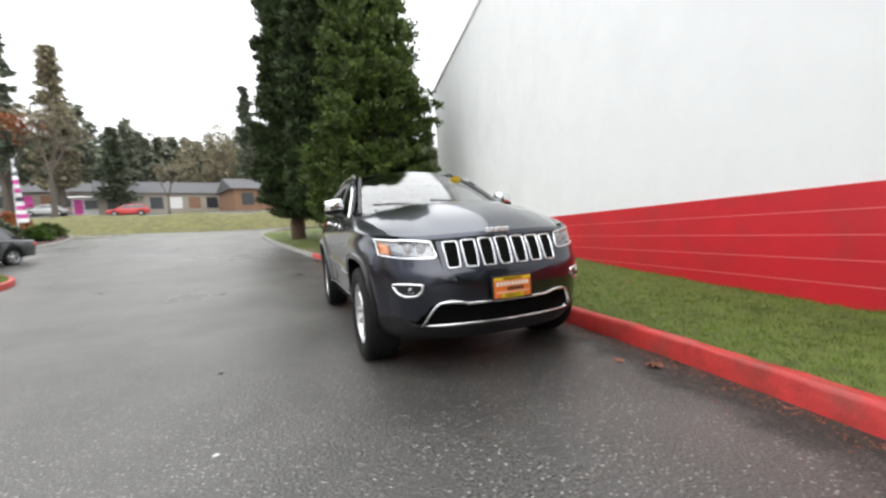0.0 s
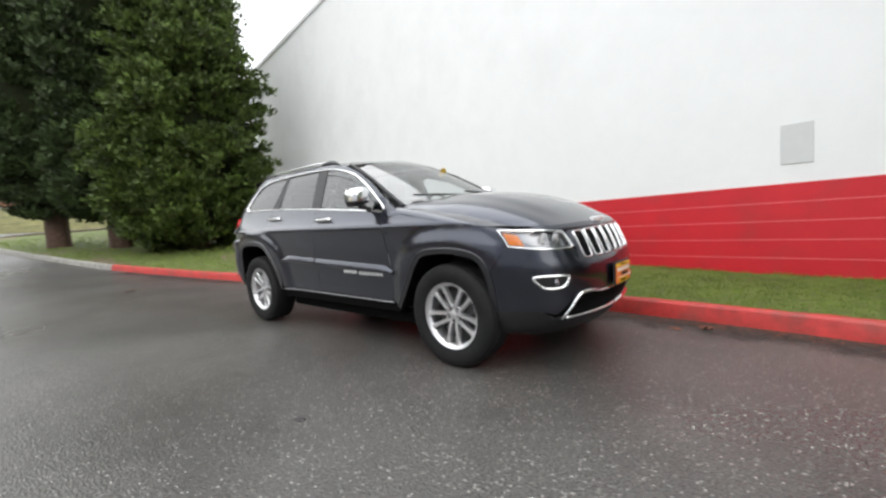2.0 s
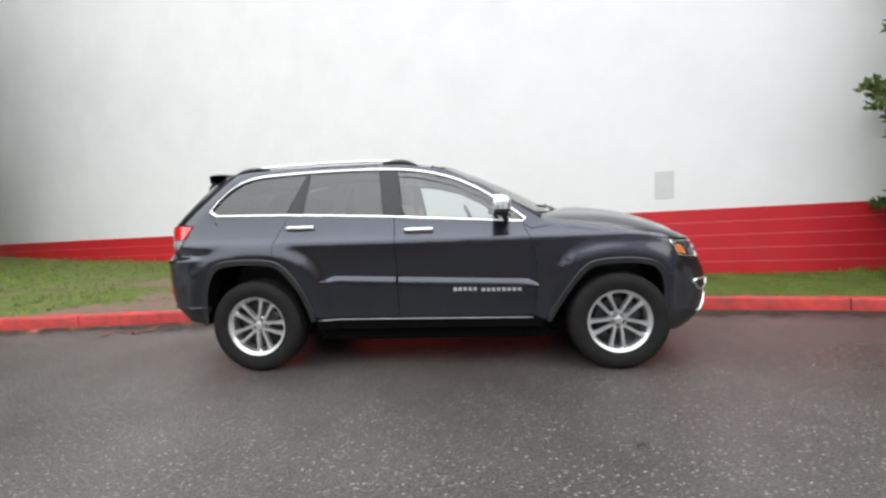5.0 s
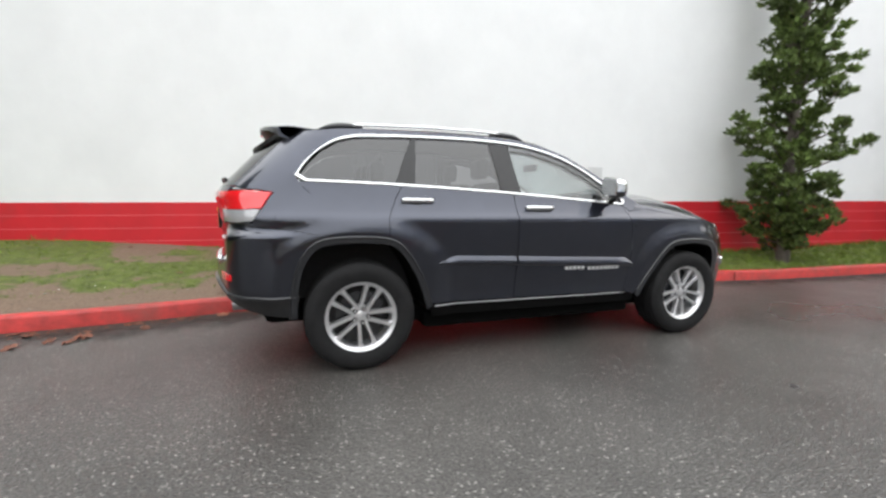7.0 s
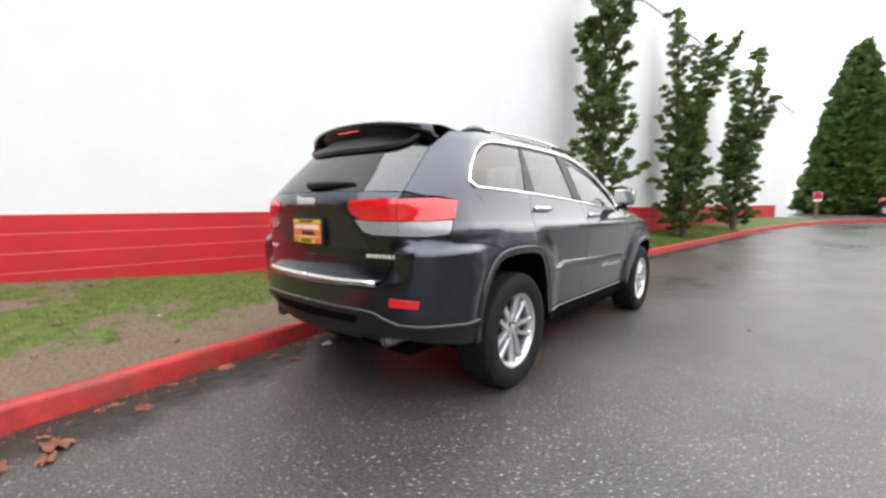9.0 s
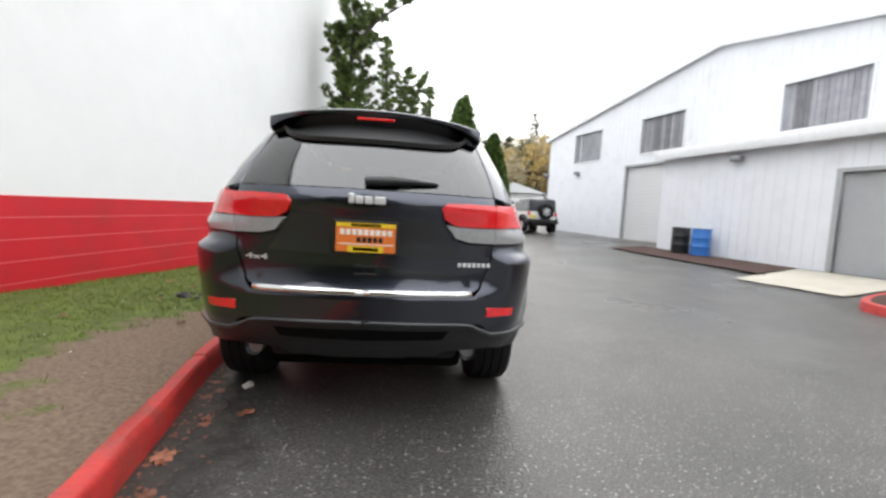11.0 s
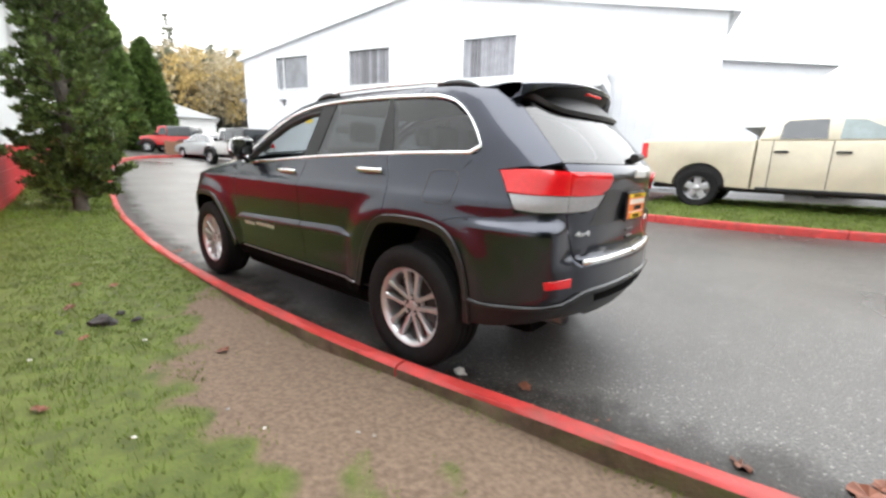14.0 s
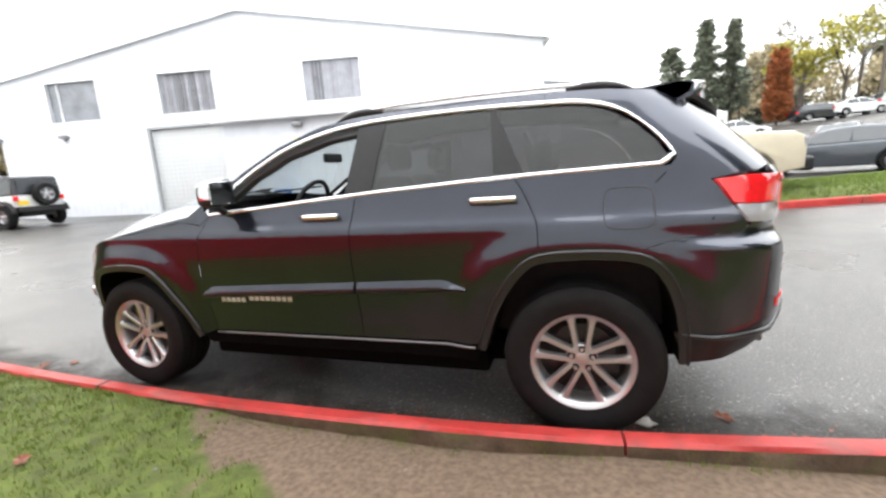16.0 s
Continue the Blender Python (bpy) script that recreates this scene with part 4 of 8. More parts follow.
    # black seal inside the front window's upper edge
    ribbon("window_seal", Y(*[(y, top_at(y) - 0.020) for y in [0.25 - 0.92 * i / 24 for i in range(25)]]), 0.045, M["black"], suv, side, off=-0.016, depth=0.05)
    if side < 0:                           # the driver's window, on the kerb side, is wound down
        window("front_window", -0.735, 0.207, 0.02, 0.055, M["clear"])
    window("rear_window", 0.373, 1.054, 0.055, -0.035, M["tint"])
    pts = [(1.201, bot_at(1.201)), (1.40, bot_at(1.40)), (1.60, bot_at(1.6)), (1.78, bot_at(1.78)), (1.84, 1.325), (1.79, 1.41), (1.70, 1.50), (1.59, 1.568), (1.45, 1.605), (1.25, top_at(1.25)), (1.055, top_at(1.055))]
    panel("quarter_window", [at_y(*p) for p in pts], M["tint"], suv, side, off=-0.012, thick=0.004, gap=0.001)
    for a, b, ta, tb in ((0.207, 0.373, 0.055, 0.055), (1.054, 1.201, -0.035, -0.146)):
        panel("pillar", Y((a, bot_at(a)), (b, bot_at(b)), (b + tb, top_at(b + tb)), (a + ta, top_at(a + ta))), M["black"], suv, side, off=-0.006, thick=0.05, gap=0.001)
    # roof rail
    pts = []
    for i in range(25):
        u = i / 24
        y = 1.62 - u * 1.46
        lift = 0.030 * min(1, math.sin(math.pi * max(0.001, min(0.999, u))) * 5)
        pts.append(((0.615 + 0.01 * math.sin(math.pi * u)) * side, y, roof_edge_z(y) - 0.002 + lift))
    rail = tube("roof_rail", pts[2:-2], [0.011] * 21, M["chrome"], suv, 10, "chrome roof rail with dark ends")
    for e in (0, 1):
        y0, d = (1.70, -1) if e == 0 else (0.10, 1)
        foot = [(0.617 * side, y0 + d * 0.30 * k / 8, roof_edge_z(y0 + d * 0.30 * k / 8) + 0.004 + 0.020 * math.sin(math.pi * k / 9)) for k in range(9)]
        tube("rail_foot", foot, [0.006, 0.014, 0.019, 0.021, 0.021, 0.020, 0.018, 0.016, 0.014], M["cladding"], rail, 10, "dark rail end cap")
    # handles
    for (y, z), d in (((0.08, 1.130), front_door), ((1.055, 1.175), rear_door)):
        line = Y(*[(y + 0.115 - 0.23 * i / 10, z - 0.004) for i in range(11)])
        ribbon("door_handle", line, 0.032, M["chrome"], d, side, off=0.036, depth=-0.008, label="chrome door handle")
        # flattened black blob stands in for the shaded hollow behind the handle
        p, n = on_shell(*at_y(y + 0.01, z - 0.018))
        bm = bmesh.new()
        bmesh.ops.create_uvsphere(bm, u_segments=14, v_segments=8, radius=0.032)
        for v in bm.verts:
            v.co = Vector((p.x * side + v.co.x * 0.16, p.y + v.co.y * 1.7, p.z + v.co.z * 0.7))
        part("handle_recess", bm, M["black"], d, smooth=True)
    # model lettering, kept as plain bars
    for a, b, n in ((-0.180, -0.375, 5), (-0.400, -0.724, 8)) if side < 0 else ((-0.529, -0.724, 5), (-0.180, -0.504, 8)):
        for i in range(n):
            y0 = a + (b - a) * (i + 0.1) / n
            y1 = a + (b - a) * (i + 0.78) / n
            zc = 0.630 + 0.035 * (a + 0.45)
            panel("badge_bar", Y((y0, zc), (y1, zc - 0.001), (y1, zc + 0.026), (y0, zc + 0.027)), M["badge"], front_door, side, off=0.006, thick=0.008, gap=0.0, step=0.05)
    # door mirror
    foot = Vector((0.865 * side, -0.61, 1.19))
    tube("mirror_arm", [foot, foot + Vector((0.04 * side, 0.01, 0.02)), foot + Vector((0.10 * side, 0.015, 0.035))], [0.024, 0.020, 0.024], M["black"], suv, 10)
    bm = bmesh.new()
    bmesh.ops.create_uvsphere(bm, u_segments=24, v_segments=16, radius=1)
    for v in bm.verts:
        x, y, z = v.co
        e = 0.55
        x, z = math.copysign(abs(x) ** e, x), math.copysign(abs(z) ** e, z)
        y2 = math.copysign(abs(y) ** 0.8, y)
        if y > 0.25:
            y2 = 0.33
        v.co = Vector(((0.955 + 0.095 * x) * side, -0.545 + 0.098 * y2, 1.307 + 0.078 * z - 0.012 * x))
    low = bm.copy()
    bmesh.ops.bisect_plane(bm, geom=bm.verts[:] + bm.edges[:] + bm.faces[:], plane_co=(0, 0, 1.270), plane_no=(0, 0, 1), clear_inner=True)
    bmesh.ops.bisect_plane(low, geom=low.verts[:] + low.edges[:] + low.faces[:], plane_co=(0, 0, 1.270), plane_no=(0, 0, 1), clear_outer=True)
    cap = part("mirror_cap", bm, M["chrome"], suv, "chrome door mirror cap", angle=50)
    part("mirror_base", low, M["black"], suv, angle=50)
    bm = box_bm((min(0.868 * side, 1.04 * side), -0.5165, 1.240), (max(0.868 * side, 1.04 * side), -0.509, 1.372), 0.003)
    part("mirror_glass", bm, M["chrome"], cap)
    # headlamp
    lamp_pts = Y((-1.855, 0.985), (-1.925, 0.872)) + F((0.70, 0.845), (0.60, 0.838), (0.50, 0.836), (0.482, 0.85), (0.505, 0.948), (0.58, 0.958), (0.68, 0.968))
    head = panel("headlamp", lamp_pts, M["lamp_chrome"], suv, side, off=-0.035, thick=0.03, gap=0.004, label="headlamp with chrome bowl and amber corner")
    panel("amber_marker", Y((-1.87, 0.975), (-1.93, 0.882)) + F((0.768, 0.870), (0.778, 0.95)), M["amber_lens"], head, side, off=-0.012, thick=0.02, gap=0.004)
    for x in (0.66, 0.575):
        s, z = at_x(x, 0.905, True)
        p, n = on_shell(s, z)
        bm = bmesh.new()
        bmesh.ops.create_uvsphere(bm, u_segments=18, v_segments=12, radius=0.036)
        for v in bm.verts:
            v.co = Vector(((p.x - n.x * 0.03) * side + v.co.x, p.y - n.y * 0.03 + v.co.y * 0.6, p.z + v.co.z))
        part("projector", bm, M["clear_lens"], head, smooth=True)
    ribbon("lamp_rim", lamp_pts_loop(lamp_pts), 0.011, M["chrome"], head, side, off=0.002, closed=True)
    panel("lamp_cover", lamp_pts, M["lamp_glass"], head, side, off=0.0, thick=0.0, gap=0.004)
    # fog lamp: a flat black panel stands in for its recess's shade
    fog = F((0.592, 0.660), (0.606, 0.618), (0.640, 0.588), (0.712, 0.588), (0.748, 0.624), (0.762, 0.664), (0.68, 0.668))
    fog = curve2(fog + [fog[0]], 4)[:-1]
    f = panel("fog_recess", fog, M["black"], suv, side, off=0.003, thick=0.02, gap=0.004)
    ribbon("fog_trim", fog, 0.019, M["chrome"], f, side, off=0.013, closed=True, label="chrome fog lamp surround")
    s, z = at_x(0.665, 0.625, True)
    p, n = on_shell(s, z)
    bm = bmesh.new()
    bmesh.ops.create_uvsphere(bm, u_segments=16, v_segments=10, radius=0.027)
    for v in bm.verts:
        v.co = Vector((p.x * side + v.co.x, p.y + v.co.y * 0.5, p.z + v.co.z))
    part("fog_lens", bm, M["lamp_chrome"], f, smooth=True)
    # tail lamp: outer half on the body, inner half on the tailgate
    for nm, red, white in (("tail_lamp", Y((2.005, 1.213), (2.070, 1.112)) + R((0.80, 1.104), (0.648, 1.101), (0.648, 1.214), (0.78, 1.222)), Y((2.080, 1.105), (2.125, 1.034)) + R((0.78, 1.022), (0.648, 1.020), (0.648, 1.098), (0.80, 1.101))),
                          ("inner_tail_lamp", R((0.6445, 1.214), (0.6445, 1.101), (0.52, 1.101), (0.43, 1.106), (0.378, 1.135), (0.362, 1.185), (0.385, 1.210), (0.50, 1.213)), R((0.6445, 1.098), (0.6445, 1.020), (0.51, 1.024), (0.44, 1.042), (0.392, 1.105), (0.43, 1.102), (0.52, 1.098)))):
        t = panel(nm, red, M["red_lens"], suv, side, off=0.012, thick=0.03, gap=0.0008, label="red and clear tail lamp", step=0.03)
        panel("clear_band", white, M["clear_lens"], t, side, off=0.008, thick=0.03, gap=0.0005, step=0.03)
    # rear reflector
    panel("reflector", R((0.625, 0.690), (0.625, 0.640), (0.775, 0.640), (0.785, 0.685)), M["red_lens"], suv, side, off=0.006, thick=0.02, gap=0.002, label="red bumper reflector")


def lamp_pts_loop(pts):
    out = []
    for i in range(len(pts)):
        a, b = Vector(pts[i]), Vector(pts[(i + 1) % len(pts)])
        m = max(1, int((b - a).length / 0.03))
        for k in range(m):
            q = a.lerp(b, k / m)
            out.append((q.x, q.y))
    return out


def bonnet_edge(u):
    """The bonnet's side edge from the cowl (0) to the headlamp (1), on the +x side."""
    x = lerp_table([(0, 0.775), (0.4, 0.785), (0.75, 0.760), (1.0, 0.715)], u)
    y = -0.86 - u * (1.88 - 0.86)
    z = lerp_table([(0, 1.200), (0.3, 1.160), (0.6, 1.108), (0.85, 1.052), (1.0, 1.005)], u)
    return Vector((x, y, z))


def build_middle():
    # bonnet
    rows = []
    nv = 26
    for k in range(nv + 1):
        v = k / nv
        row = []
        e = bonnet_edge(v)
        for j in range(-14, 15):
            u = j / 14
            au = abs(u)
            # along each line: back point, front point
            yb = -0.86 - 0.26 * (1 - au ** 2.2)
            zb = 1.200 + 0.068 * (1 - au ** 2.4)
            xf = 0.715 * u
            fp = shell(*at_x(min(abs(xf), 0.70), 0.978, True))
            yf, zf = fp.y + 0.012, 0.985 + 0.012 * (1 - au ** 2)
            xb = 0.775 * u
            f = v ** 2.3
            x = (xb + (xf - xb) * v ** 2) if au < 1 else math.copysign(e.x, u)
            y = yb + (yf - yb) * v
            z = zb + (zf - zb) * f
            if au > 0.8:
                t = sstep(0.8, 1.0, au)
                x = x + (math.copysign(e.x, u) - x) * t
                y = y + (e.y - y) * t
                z = z + (e.z - z) * t
            z += 0.012 * sstep(0.62, 0.50, au) * sstep(0.0, 0.1, v) * sstep(1.0, 0.75, v)
            row.append(Vector((x, y, z)))
        rows.append(row)
    part("bonnet", grid_mesh("bonnet", rows, M["paint"]), None, suv)
    # bonnet lip over the grille
    rows = []
    for j in range(-20, 21):
        x = 0.70 * j / 20
        p = shell(*at_x(abs(x), 0.978, True))
        q = shell(*at_x(abs(x), 0.952, True))
        rows.append([Vector((x, p.y + 0.012, 0.985 + 0.012 * (1 - (j / 20) ** 2))), Vector((x, p.y - 0.006, 0.972)), Vector((x, q.y - 0.002, 0.952)), Vector((x, q.y + 0.05, 0.945))])
    part("bonnet_lip", grid_mesh("bonnet_lip", rows, M["paint"]), None, suv)
    # windscreen, cowl, wipers
    rows = []
    for k in range(13):
        v = k / 12
        row = []
        for j in range(-12, 13):
            u = j / 12
            a0 = Vector((0.745, -0.885, 1.205))
            a1 = Vector((0.575, -0.02, 1.640))
            e = a0.lerp(a1, v) + Vector((0, 0, 0.028 * math.sin(math.pi * v)))
            bow = (1 - u * u)
            row.append(Vector((e.x * u, e.y - (0.235 - 0.12 * v) * bow, e.z + (0.02 + 0.04 * v) * bow)))
        rows.append(row)
    ws = part("windscreen", grid_mesh("windscreen", rows, M["screen"]), None, suv)
    for side in (1, -1):
        tube("pillar_trim", [(side * x, y, z) for x, y, z in ((0.755, -0.895, 1.205), (0.715, -0.68, 1.325), (0.665, -0.43, 1.468), (0.612, -0.18, 1.585), (0.575, -0.01, 1.650))], 0.018, M["black"], suv, 8)
    rows = []
    for j in range(-12, 13):
        u = j / 12
        yb = -0.885 - 0.235 * (1 - u * u)
        rows.append([Vector((0.76 * u, yb + 0.02, 1.215 + 0.02 * (1 - u * u))), Vector((0.76 * u, yb - 0.02, 1.20 + 0.035 * (1 - u * u))), Vector((0.775 * u, yb - 0.06, 1.185 + 0.045 * (1 - u * u)))])
    part("cowl", grid_mesh("cowl", rows, M["black"]), None, suv)
    for x0, x1 in ((0.50, -0.10), (-0.02, -0.62)):
        pts = []
        for i in range(10):
            x = x0 + (x1 - x0) * i / 9
            u = x / 0.74
            up = 0.012 + 0.05 * (i / 9)
            pts.append((x, -0.90 - 0.215 * (1 - u * u) + up * 1.6 - 0.02, 1.222 + 0.02 * (1 - u * u) + up * 0.9 + 0.008))
        tube("wiper", pts, 0.009, M["black"], suv, 6)
    # sticker behind the screen
    bm = bmesh.new()
    bmesh.ops.create_circle(bm, cap_ends=True, segments=24, radius=0.075)
    st = part("windscreen_sticker", bm, M["yellow"], ws, "yellow oval price sticker")
    st.matrix_local = Matrix.Translation((0.50, -0.262, 1.575)) @ Euler((radians(-62), 0, radians(16))).to_matrix().to_4x4() @ Matrix.Diagonal((1.15, 0.72, 1, 1))
    # roof
    rows = []
    for k in range(31):
        v = k / 30
        y = -0.05 + v * 1.98
        row = []
        ze = roof_edge_z(y)
        p = shell(*at_y(min(y, 1.90), min(ze, 1.69)))
        for j in range(-12, 13):
            u = j / 12
            crown = (0.042 + 0.018 * math.sin(math.pi * min(1, v * 1.1))) * (1 - abs(u) ** 2.2)
            yy = y - (0.10 * (1 - u * u) if v < 0.25 else 0) * (1 - v / 0.25)
            row.append(Vector((p.x * u, yy, ze + crown + 0.002)))
        rows.append(row)
    part("roof", grid_mesh("roof", rows, M["paint"]), None, suv)
    # grille: seven slots, each a chrome frame round black mesh
    panel_pts = F((0.47, 0.952), (0.455, 0.745), (0.0, 0.735), (0.0, 0.955))
    panel("grille_panel", panel_pts, M["paint"], suv, 0, gap=0.0, off=-0.004)
    for i in range(7):
        xc = (i - 3) * 0.1265
        side = -1 if xc < 0 else 1
        w = 0.0485

        def slot_place(a, b, xc=xc):
            x = xc + a
            p, n = on_shell(*at_x(abs(x), b, True))
            if x < 0:
                p, n = Vector((-p.x, p.y, p.z)), Vector((-n.x, n.y, n.z))
            return p, n
        drop = 0.010 * abs(i - 3) / 3
        pts = curve2([(-w, 0.935 - drop), (-w * 0.97, 0.85), (-w * 0.86, 0.775), (-w * 0.6, 0.762), (w * 0.6, 0.762), (w * 0.86, 0.775), (w * 0.97, 0.85), (w, 0.935 - drop), (w * 0.75, 0.946 - drop), (-w * 0.75, 0.946 - drop), (-w, 0.935 - drop)], 3)[:-1]
        g = part("grille_slot", patch_mesh("grille_slot", pts, M["void"], 1, slot_place, gap=0.0, off=0.002, thick=0.01, step=0.03), None, suv, "black mesh slot in a chrome frame")
        ribbon("slot_frame", pts, 0.0115, M["chrome"], g, 1, off=0.011, closed=True, place=slot_place, depth=0.01)
    # front bumper
    panel("front_bumper", F((0.0, 0.735), (0.455, 0.745), (0.47, 0.84), (0.60, 0.838), (0.70, 0.845)) + Y((-1.925, 0.872), (-1.915, 0.885), (-1.875, 0.80), TUCK_F[8], TUCK_F[9], (-1.81, 0.44)) + F((0.72, 0.43), (0.64, 0.40), (0.55, 0.515), (0.0, 0.525)), M["paint"], suv, 0, gap=0.002)
    panel("lower_valance", Y((-1.81, 0.44), (-1.81, 0.28)) + F((0.66, 0.25), (0.0, 0.25), (0.0, 0.37), (0.64, 0.37), (0.72, 0.43)), M["black"], suv, 0, gap=0.001)
    panel("lower_grille", F((0.0, 0.525), (0.55, 0.515), (0.60, 0.44), (0.64, 0.38), (0.0, 0.37)), M["void"], suv, 0, gap=0.001, off=-0.02)
    line = F(*[(0.30 * i / 10, 0.518) for i in range(11)]) + F((0.33, 0.523), (0.37, 0.533), (0.42, 0.538), (0.47, 0.536), (0.50, 0.528), (0.53, 0.500), (0.56, 0.455), (0.585, 0.408), (0.605, 0.368))
    trim = ribbon("bumper_trim", line, 0.019, M["chrome"], suv, 0, off=0.012, label="chrome surround of the lower grille")
    ribbon("lower_bar", F(*[(0.58 * i / 20, 0.376) for i in range(21)]), 0.014, M["chrome"], trim, 0, off=0.012)
    # number-plate panels, writing reduced to bars
    for front in (True, False):
        zc = 0.605 if front else 1.026
        base = shell(*at_x(0.0, zc, front))
        d = -1 if front else 1
        y0 = base.y + d * 0.012
        holder = part("plate_frame", box_bm((-0.157, min(y0, y0 + d * 0.014), zc - 0.083), (0.157, max(y0, y0 + d * 0.014), zc + 0.083), 0.006), M["black"], suv, "black plate frame with dealer card")
        y1 = y0 + d * 0.018
        part("dealer_card", box_bm((-0.142, min(y1 - d * 0.006, y1), zc - 0.070), (0.142, max(y1 - d * 0.006, y1), zc + 0.070), 0.002), M["orange"], holder, "orange dealer card")
        y2 = y1 + d * 0.002

        def bar(x0, x1, z0, z1, m):
            part("print_bar", box_bm((x0, min(y1, y2), zc + z0), (x1, max(y1, y2), zc + z1)), m, holder)
        bar(-0.142, 0.142, 0.050, 0.070, M["yellow"])
        bar(-0.085, 0.085, -0.070, -0.040, M["yellow"])
        for i in range(9):
            bar(-0.125 + i * 0.0283, -0.125 + i * 0.0283 + 0.021, 0.012, 0.040, M["pale_print"])
        for i in range(5):
            bar(-0.02 * d - 0.06 + i * 0.026, -0.02 * d - 0.06 + i * 0.026 + 0.019, -0.022, 0.002, M["black"])
        bar(-0.13, 0.13, -0.034, -0.029, M["pale_print"])
        bar(-0.07, 0.07, 0.054, 0.066, M["black"])
        bar(-0.06, 0.06, -0.064, -0.047, M["black"])
    # tail: glass, tailgate, bumper
    panel("rear_glass", R((0.0, 1.263), (0.645, 1.263), (0.575, 1.575), (0.0, 1.60)), M["rear_tint"], suv, 0, gap=0.0, off=-0.004, thick=0.004)
    panel("tailgate", R((0.0, 1.258), (0.648, 1.256), (0.646, 1.216), (0.60, 1.216), (0.385, 1.212), (0.362, 1.185), (0.373, 1.13), (0.43, 1.035), (0.50, 1.014), (0.646, 1.012), (0.634, 0.93), (0.580, 0.785), (0.555, 0.770), (0.0, 0.768)), M["paint"], suv, 0, gap=0.002)
    panel("tailgate_inset", R((0.36, 1.125), (0.41, 1.04), (0.48, 0.945), (0.0, 0.935), (0.0, 1.128)), M["cladding"], suv, 0, gap=0.0, off=0.002, thick=0.004)
    panel("rear_bumper", R((0.0, 0.742), (0.557, 0.748), (0.588, 0.778), (0.641, 0.93), (0.652, 1.015), (0.78, 1.017)) + Y((2.145, 1.030), (2.12, 1.000), (2.0, 0.988), (1.80, 0.962), (1.725, 0.938), TUCK_R[4], TUCK_R[3], TUCK_R[2], TUCK_R[1]) + R((0.84, 0.545), (0.66, 0.55), (0.60, 0.60), (0.50, 0.615), (0.0, 0.622)), M["paint"], suv, 0, gap=0.0008)
    panel("rear_valance", R((0.0, 0.605), (0.50, 0.600), (0.58, 0.585), (0.65, 0.535), (0.84, 0.53)) + Y((1.85, 0.545), (1.88, 0.40)) + R((0.75, 0.43), (0.66, 0.45), (0.42, 0.45), (0.36, 0.415), (0.0, 0.41)), M["black"], suv, 0, gap=0.0)
    line = R(*[(0.46 * i / 8, 0.614 - 0.008 * i / 8) for i in range(9)]) + R((0.54, 0.598), (0.60, 0.568), (0.66, 0.542), (0.76, 0.538)) + Y(*[(2.20 - 0.32 * i / 8, 0.538 + 0.004 * i / 8) for i in range(9)])
    ribbon("bumper_strip", line, 0.022, M["cladding"], suv, 0, off=0.016, label="satin strip across the rear bumper")
    ribbon("tailgate_trim", R(*[(0.535 * i / 12, 0.757) for i in range(13)]), 0.030, M["chrome"], suv, 0, off=0.020, label="chrome strip under the tailgate")
    # black notches and slots in the lower bumper
    for side in (1, -1):
        panel("bumper_slot", R((0.0, 0.585), (0.44, 0.578), (0.40, 0.520), (0.0, 0.515)), M["void"], suv, side, gap=0.006, off=0.003, thick=0.006)
    for side in (1, -1):
        # exhaust
        p = Vector((0.55 * side, 2.215, 0.435))
        bm = bmesh.new()
        bmesh.ops.create_cone(bm, cap_ends=False, segments=24, radius1=0.042, radius2=0.042, depth=0.16)
        bmesh.ops.create_cone(bm, cap_ends=True, segments=24, radius1=0.036, radius2=0.036, depth=0.10)
        bmesh.ops.rotate(bm, verts=bm.verts[:], cent=(0, 0, 0), matrix=Matrix.Rotation(radians(90), 3, "X"))
        bmesh.ops.translate(bm, verts=bm.verts[:], vec=p)
        part("exhaust_tip", bm, M["steel"], suv, "round steel exhaust tip", angle=40)
    # lift-handle bars and bumper details
    for z in (0.885, 0.845):
        y = shell(*at_x(0.0, z, False)).y
        part("tailgate_bar", box_bm((-0.055, y - 0.004, z - 0.006), (0.055, y + 0.008, z + 0.006), 0.003), M["cladding"], suv)
    part("tow_bar", box_bm((-0.22, 2.10, 0.385), (0.22, 2.28, 0.44), 0.012), M["black"], suv)
    # box added under the tail to keep light off the road there
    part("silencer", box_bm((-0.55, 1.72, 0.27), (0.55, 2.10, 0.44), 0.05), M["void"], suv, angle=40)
    # badges
    for k, (a, b) in enumerate(((-0.088, -0.062), (-0.056, -0.018), (-0.012, 0.026), (0.032, 0.086))):
        y = shell(*at_x(abs(a + b) / 2, 1.205, False)).y
        part("badge_bar", box_bm((-b, y - 0.004, 1.187), (-a, y + 0.012, 1.225 + (0.01 if k in (0,) else 0)), 0.006), M["badge"], suv)
        y = shell(*at_x(abs(a + b) / 2, 0.975, True)).y - 0.004
        part("badge_bar", box_bm((a, y - 0.006, 0.985), (b, y + 0.03, 1.018), 0.006), M["badge"], suv)
    tx = bpy.data.curves.new("four_by_four", "FONT")
    tx.body = "4x4"
    tx.size, tx.extrude, tx.align_x, tx.align_y = 0.052, 0.003, "CENTER", "CENTER"
    tob = new("badge_text", tx)
    me = bpy.data.meshes.new_from_object(tob)
    bpy.data.objects.remove(tob)
    me.materials.clear()
    me.materials.append(M["badge"])
    s, z = at_x(0.53, 0.905, False)
    p, n = on_shell(s, z)
    b = part("badge_text", me, None, suv, "silver drive badge")
